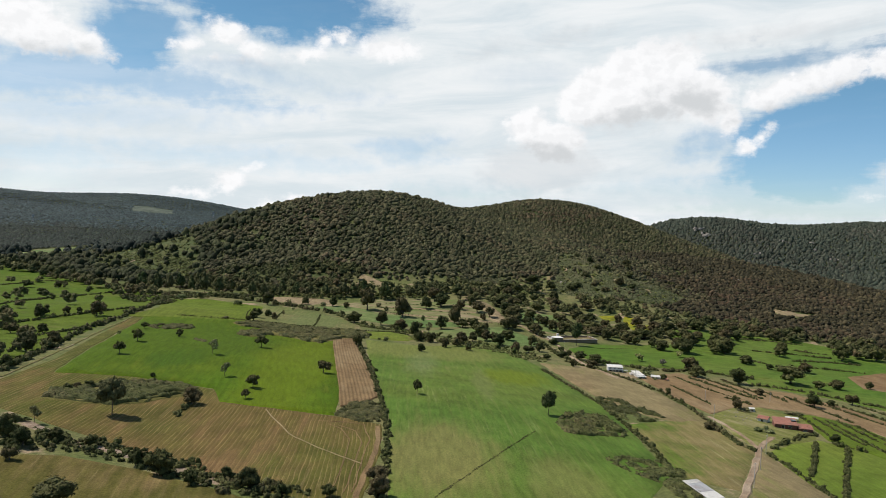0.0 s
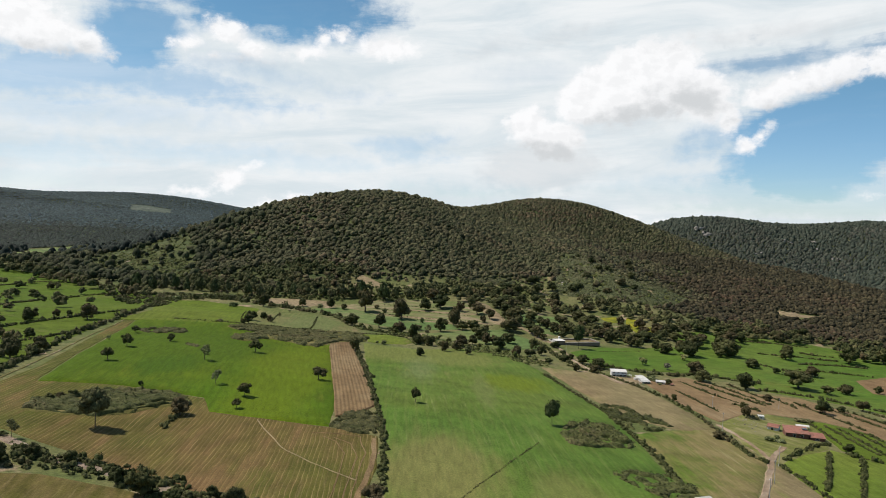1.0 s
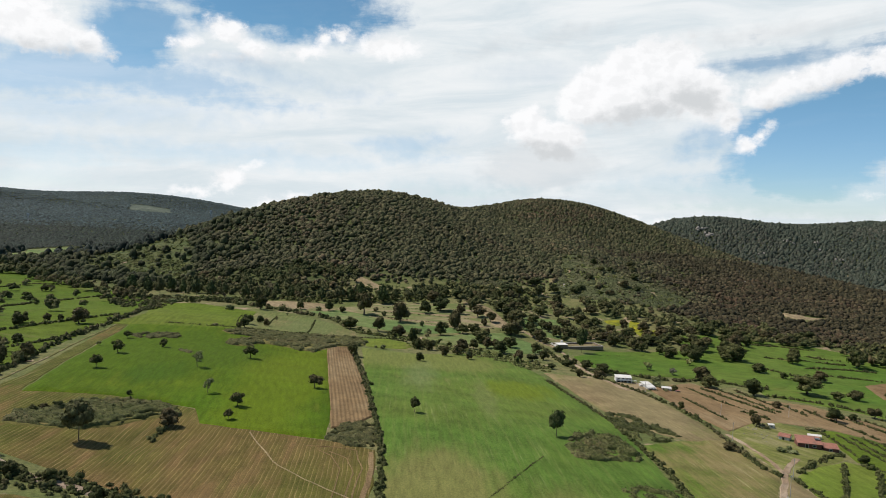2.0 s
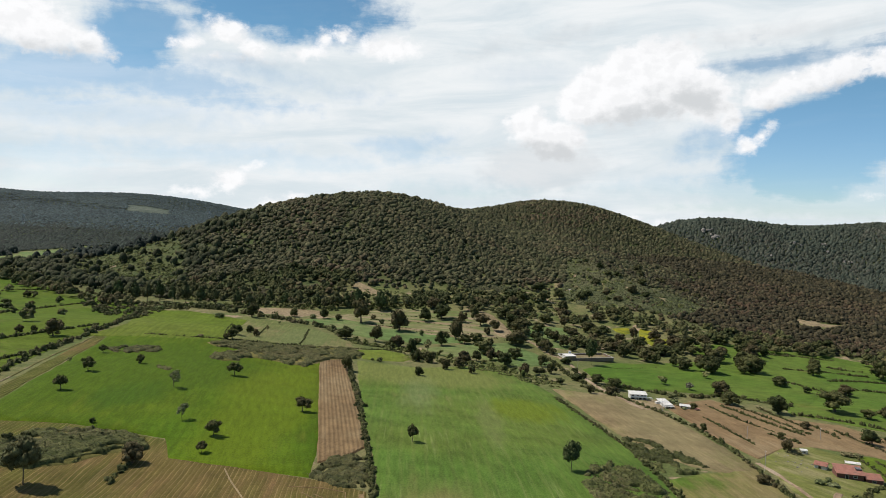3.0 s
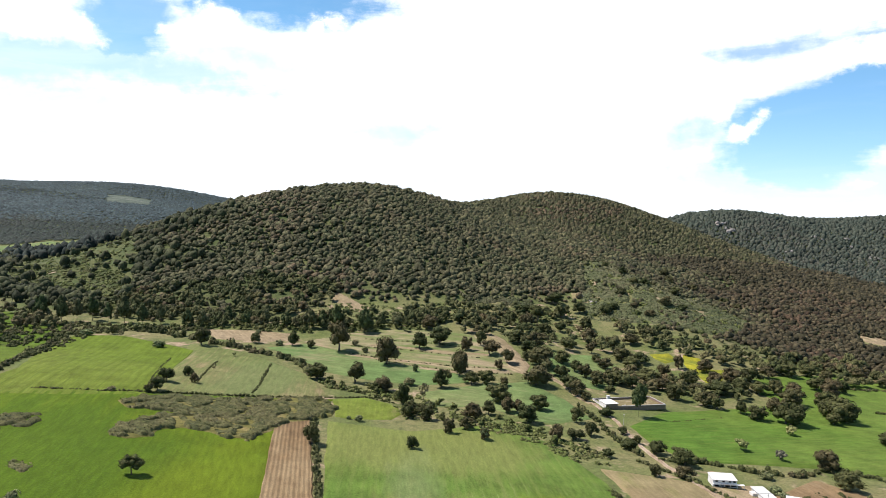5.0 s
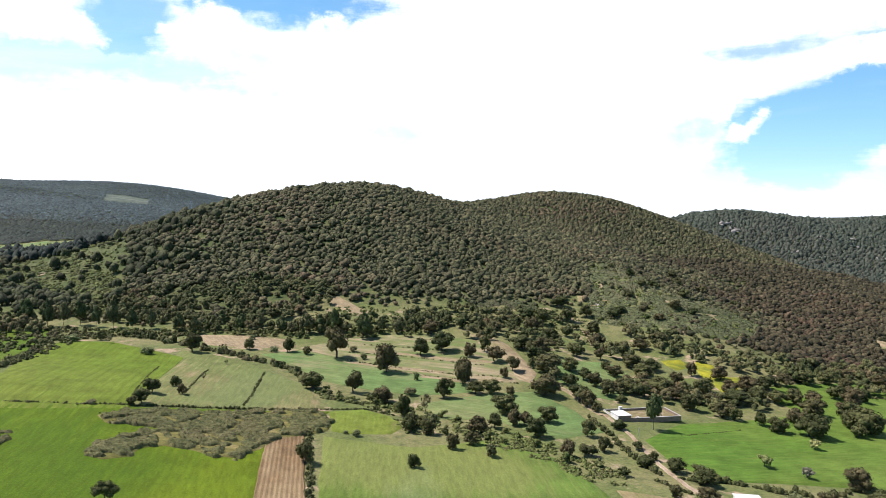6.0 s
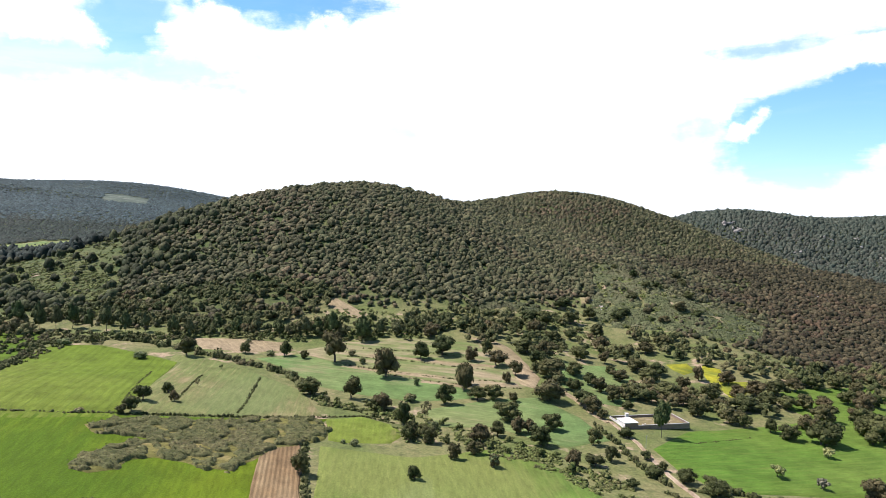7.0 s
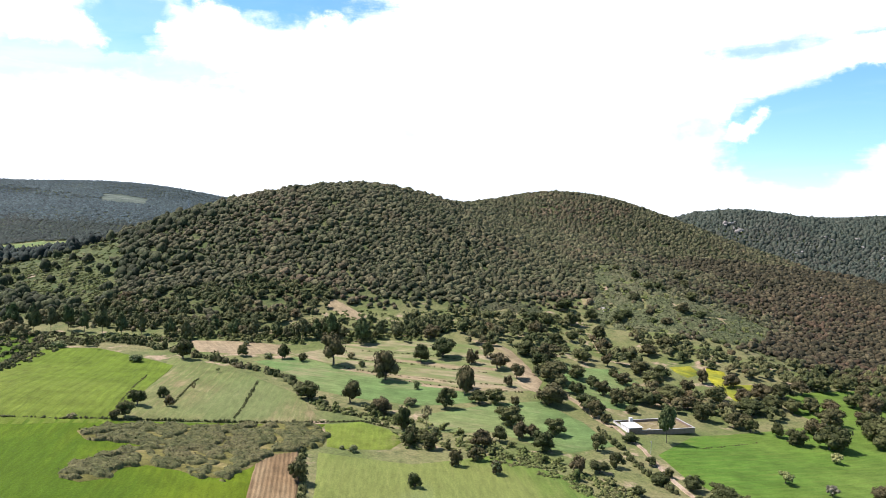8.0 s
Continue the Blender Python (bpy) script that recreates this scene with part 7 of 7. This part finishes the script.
for x, y, w, h in [(-51.1, 197.4, 1.6, 1.9), (5, 198.4, 2.5, 2.3), (-50.3, 199.3, 2.9, 2.9), (27.7, 199.3, 2.4, 2.8), (33.9, 201.3, 1.8, 1.5), (-2.4, 202.2, 1.4, 1.2), (-2.2, 202.6, 2.8, 3), (0.7, 202.9, 1.2, 1.3), (-5.7, 203.2, 2.2, 2.9), (92.7, 203.8, 1.9, 1.6), (-5.6, 204.4, 1.9, 2.2), (6.5, 204.5, 3.6, 3.3), (-5.6, 205.1, 1.3, 1.4), (17, 205.3, 3.9, 3.8), (-4.4, 205.3, 1.3, 1.5), (104, 206.3, 4.2, 3), (-51.5, 206.6, 2.8, 3.1), (26.5, 207, 2.5, 3), (-5.1, 207, 1.9, 2.4), (17.6, 207.9, 1.6, 2.1), (-3.1, 208.2, 2.1, 1.7), (9.8, 208.7, 2.7, 2.8)]:
    tree("oak", x, y, w, h)
for x, y, w, h in [(-46.8, 209, 1.5, 2.2), (88.3, 209.3, 3.9, 2.7), (13.5, 211.2, 2.8, 3.1), (15.7, 211.6, 2.2, 2.6), (-6.8, 212.2, 2.8, 4.5), (33.3, 212.9, 2.8, 1.9), (-7.2, 213.1, 1.7, 1.7), (20.4, 213.7, 3.5, 3.3), (-49.8, 214.5, 2, 2.2), (12.6, 217.5, 4.7, 4), (73.4, 218.6, 5.4, 4.9), (72.8, 219.2, 4.4, 4.5), (-12.4, 219.4, 2.7, 2.6), (-11.3, 219.7, 3.2, 3.3), (-12.7, 220.4, 1.9, 1.4), (67.3, 220.5, 4.1, 3.3), (84, 221.2, 3.4, 2.8), (-10.6, 221.7, 2, 1.8), (31.3, 222.5, 1.9, 2.1), (87.7, 223.2, 4.1, 3.9), (65.4, 224.4, 2.4, 3), (87.6, 224.5, 6.3, 5.4)]:
    tree("oak", x, y, w, h)
for x, y, w, h in [(30.2, 225.2, 3.3, 3.5), (0.6, 226.2, 3.4, 4.3), (-17.8, 226.3, 3.6, 4.8), (61.1, 226.5, 2.4, 2.6), (-26.2, 226.5, 4.2, 3.4), (85.9, 227.4, 4.2, 3.6), (74.3, 227.7, 4.4, 3.3), (59.2, 228.7, 4.2, 3.3), (14.8, 229.4, 1.8, 2.2), (7.4, 229.5, 3.5, 2.9), (10.9, 229.9, 3.5, 3.3), (29.2, 230.5, 4.3, 3.3), (38.3, 230.7, 2.5, 1.8), (87.3, 230.7, 4.5, 4.4), (107.9, 230.8, 3.9, 3.7), (53.3, 231.3, 4.2, 4.1), (21.9, 231.6, 5.7, 4.6), (80.3, 233, 5.5, 4.1), (36.3, 234.4, 3.3, 3.8), (130.1, 235.1, 5.5, 5.6), (4.8, 235.3, 3.5, 6.3), (60.1, 236.4, 3.4, 3.1)]:
    tree("oak", x, y, w, h)
for x, y, w, h in [(45.5, 237.9, 3, 2.7), (90.4, 238.2, 3.6, 2.7), (52.4, 238.3, 3.8, 3.3), (41.1, 238.5, 3.8, 3.7), (4.9, 238.6, 3.2, 5), (28.7, 239, 3, 3.1), (67.3, 239.2, 6.4, 3.1), (143.6, 239.5, 4.8, 4.6), (112.7, 239.8, 3.8, 3.6), (35, 240.3, 2.9, 3.5), (76.5, 240.9, 3.8, 3.2), (14.5, 241, 1.9, 2.7), (80.5, 241.2, 4, 3.6), (85.4, 242.2, 3.5, 2.6), (72.6, 242.6, 4.3, 3.2), (94.7, 243, 4.8, 4.6), (-12.1, 243.4, 4.7, 7.1), (50.3, 243.5, 6.6, 3.4), (33.3, 244.8, 3.1, 2.8), (86.8, 245.2, 3.6, 2.3), (16.9, 246, 3.5, 4), (61.5, 246.1, 5.1, 3.9)]:
    tree("oak", x, y, w, h)
for x, y, w, h in [(25.3, 246.3, 6.7, 4.9), (68.1, 246.6, 4, 3.3), (94.4, 248.7, 4, 3.7), (73.3, 249.5, 4.8, 3.7), (101.6, 249.9, 3.3, 3.1), (78.5, 250.2, 4.9, 3.8), (31.3, 251, 3.9, 3.3), (42.1, 251.4, 3.7, 2.9), (56.9, 251.5, 3.3, 3.2), (98.2, 251.5, 3.7, 3.4), (-59.1, 252.2, 3.9, 4.8), (-136.9, 252.4, 2.7, 2.4), (13.2, 252.8, 4.1, 4.2), (84.4, 253.7, 4.1, 3.4), (-25.1, 254.7, 5.3, 7.9), (49.7, 254.9, 5, 3.4), (7.2, 255.9, 2.9, 3.9), (23.1, 256.3, 4.2, 3.4), (69.5, 256.3, 4.2, 3.5), (-32.7, 256.3, 2.1, 2.2), (40.9, 256.9, 2.5, 2.2), (-4.7, 257.5, 4, 4.4)]:
    tree("oak", x, y, w, h)
for x, y, w, h in [(-37.6, 257.9, 3, 3.6), (101.9, 258.1, 3.8, 3.6), (-47.2, 258.5, 2.7, 2.8), (92.1, 258.8, 5.1, 3.5), (63.3, 259, 2.6, 3.5), (11.3, 261, 2.6, 4), (-85.5, 261.7, 2.2, 2.4), (54.4, 261.9, 4.3, 3.1), (99.2, 262.3, 4.4, 3.1), (25.7, 262.7, 5.2, 4.5), (121, 263, 4.2, 3.6), (49.5, 263.2, 5.2, 3.6), (35.5, 265.9, 4, 3.2), (41.8, 266.2, 2.8, 3.6), (21.8, 266.5, 6.2, 3.6), (116, 267.4, 4.7, 4.1), (107.7, 269.3, 4.5, 3.3), (133.7, 273.3, 4.4, 3.8), (-143.7, 276.3, 3, 2.6), (50.4, 276.8, 4.2, 3.4), (-29, 277.4, 4.2, 6.9), (31, 279.2, 3.6, 3.7)]:
    tree("oak", x, y, w, h)
for x, y, w, h in [(43.4, 279.2, 4.3, 3.9), (55.8, 279.3, 4.3, 3.4), (-128.1, 282.6, 1.5, 2), (62.3, 285, 4.4, 3.5), (26.7, 286, 4.1, 4.5), (36.8, 287.2, 3.1, 3.2), (21.7, 289.8, 4.2, 3.9), (45.3, 292.2, 4, 4.2), (-123.6, 292.7, 3.2, 2.8), (31.3, 297.4, 5, 5.1), (26.9, 299.1, 5.4, 4.3), (39.7, 303.7, 4.5, 4.6), (68.2, 303.9, 3.4, 2.6), (55.2, 308.3, 3.8, 3.4), (46.7, 308.9, 4.3, 3.9), (81.1, 310.7, 3.2, 2.7), (57.9, 310.9, 3.5, 2.9), (65.5, 311.7, 2.5, 2.2), (76.7, 314.7, 3.9, 3.7), (39.3, 317.2, 5.6, 4.1), (64, 325.1, 3.4, 2.9), (84.9, 331.4, 3.8, 3.2)]:
    tree("oak", x, y, w, h)
for x, y, w, h in [(0.5, 261.5, 5.9, 4.7), (-2.6, 277.9, 4.6, 4.0), (-184.2, 333, 5.6, 4.7), (71.5, 335.3, 3.5, 3.2), (110.1, 336.3, 3.5, 2.8), (76.5, 338.4, 3.1, 2.8), (106.4, 341.3, 3.2, 2.9), (70.7, 350.7, 3.1, 3), (89.1, 351.5, 4.1, 3.8), (99.5, 353.9, 4.2, 3.4), (66.2, 359.9, 2.6, 2.6), (92.8, 367.7, 3.3, 4.1)]:
    tree("oak", x, y, w, h)
for x, y, w, h in [(-29.5, 112.4, 1.3, 1.6), (-30, 119, 2, 2.4), (-3.3, 122.2, 1.6, 2.5), (-57.9, 132.9, 2, 2.4), (-21, 134.9, 2.5, 2.5), (-60.5, 147.1, 2.2, 2.7), (-38.1, 158, 2.7, 2.6), (-66.8, 166.4, 1.7, 1.7)]:
    tree("field_tree", x, y, w, h)
for x, y, w, h in [(-48.5, 87.9, 1.5, 2.3), (-36.3, 124.7, 2.1, 2.5), (-43.4, 141.1, 2.7, 3), (-67.3, 154.1, 1.1, 1.1), (7.8, 192.2, 1.7, 2.4), (-2.8, 214.8, 2.2, 3.8), (-47.3, 222.8, 1.1, 1.8), (-48, 241.2, 1, 1.1), (-81.5, 257.7, 1.3, 1.9)]:
    tree("sapling", x, y, w, h)
for x, y, w, h in [(-42.9, 96.4, 3.4, 4.9), (18.1, 116.7, 2.3, 3.9), (40.5, 214.2, 3.1, 6.6)]:
    tree("tall", x, y, w, h)
for x, y, w, h in [(57.7, 125.7, 1.6, 0.8), (56.1, 126.2, 1.6, 0.9), (57.9, 127.3, 1, 1.1), (60.5, 143.1, 2, 1), (62.6, 144.5, 1.3, 0.9), (72.2, 145.2, 1.8, 0.9), (70.8, 145.6, 2.3, 0.9), (51, 171, 1, 0.7), (51, 174.8, 1.6, 1.1), (50.3, 176.1, 2.1, 1.5), (52.1, 183.1, 1.9, 1.2), (-56.8, 195, 1.5, 1.1), (-14.2, 198, 1.6, 1.3), (-16.1, 198.8, 0.9, 0.7), (-1.3, 210.3, 1.4, 2), (-6.3, 226.9, 2.4, 2.1), (-5.2, 237.5, 1.2, 2.2), (-67.9, 246.7, 2.8, 2.3), (-18.4, 253.6, 1.6, 1.9), (-40.8, 257.2, 2.1, 1.7), (-90.6, 258.5, 3.2, 2.1), (-21.8, 260.5, 1.9, 2)]:
    tree("shrub", x, y, w, h)
for x, y, w, h in [(-49, 268.3, 1.4, 1.5)]:
    tree("shrub", x, y, w, h)
for x, y, w, h in [(-65.5, 273, 3.5, 5.1), (-70.1, 273.8, 3.2, 5.8), (-20.5, 274.1, 5, 7.1), (-82.6, 274.3, 3.5, 6.4), (-106.2, 276.2, 4.4, 7.8), (-28.9, 276.4, 3.9, 7.1), (-36.3, 276.5, 4.5, 5.9), (-78.5, 276.7, 3.3, 5.7), (-43, 276.7, 3.6, 4.7), (-102.1, 276.8, 3.6, 7.1), (-88.9, 277, 3.9, 7.8), (-49, 277.1, 3.3, 5.2), (-54.2, 277.1, 3.6, 4.9), (-112.8, 277.6, 4.5, 7.8), (-93.8, 277.8, 3, 5.9), (-32.8, 277.9, 3.6, 5), (-59.8, 278.3, 3.3, 5.2), (-16.4, 278.4, 3, 4.7), (-11.9, 278.6, 3.3, 4.7), (-99, 279.4, 3.9, 7.2)]:
    tree("pine", x, y, w, h)
for x, y, w, h in [(54.5, 198.1, 2.4, 2.2), (70, 211.4, 2, 2.1)]:
    tree("blossom", x, y, w, h)
for x, y, w, h in [(59.9, 194.2, 2.5, 2.1)]:
    tree("grey_tree", x, y, w, h)
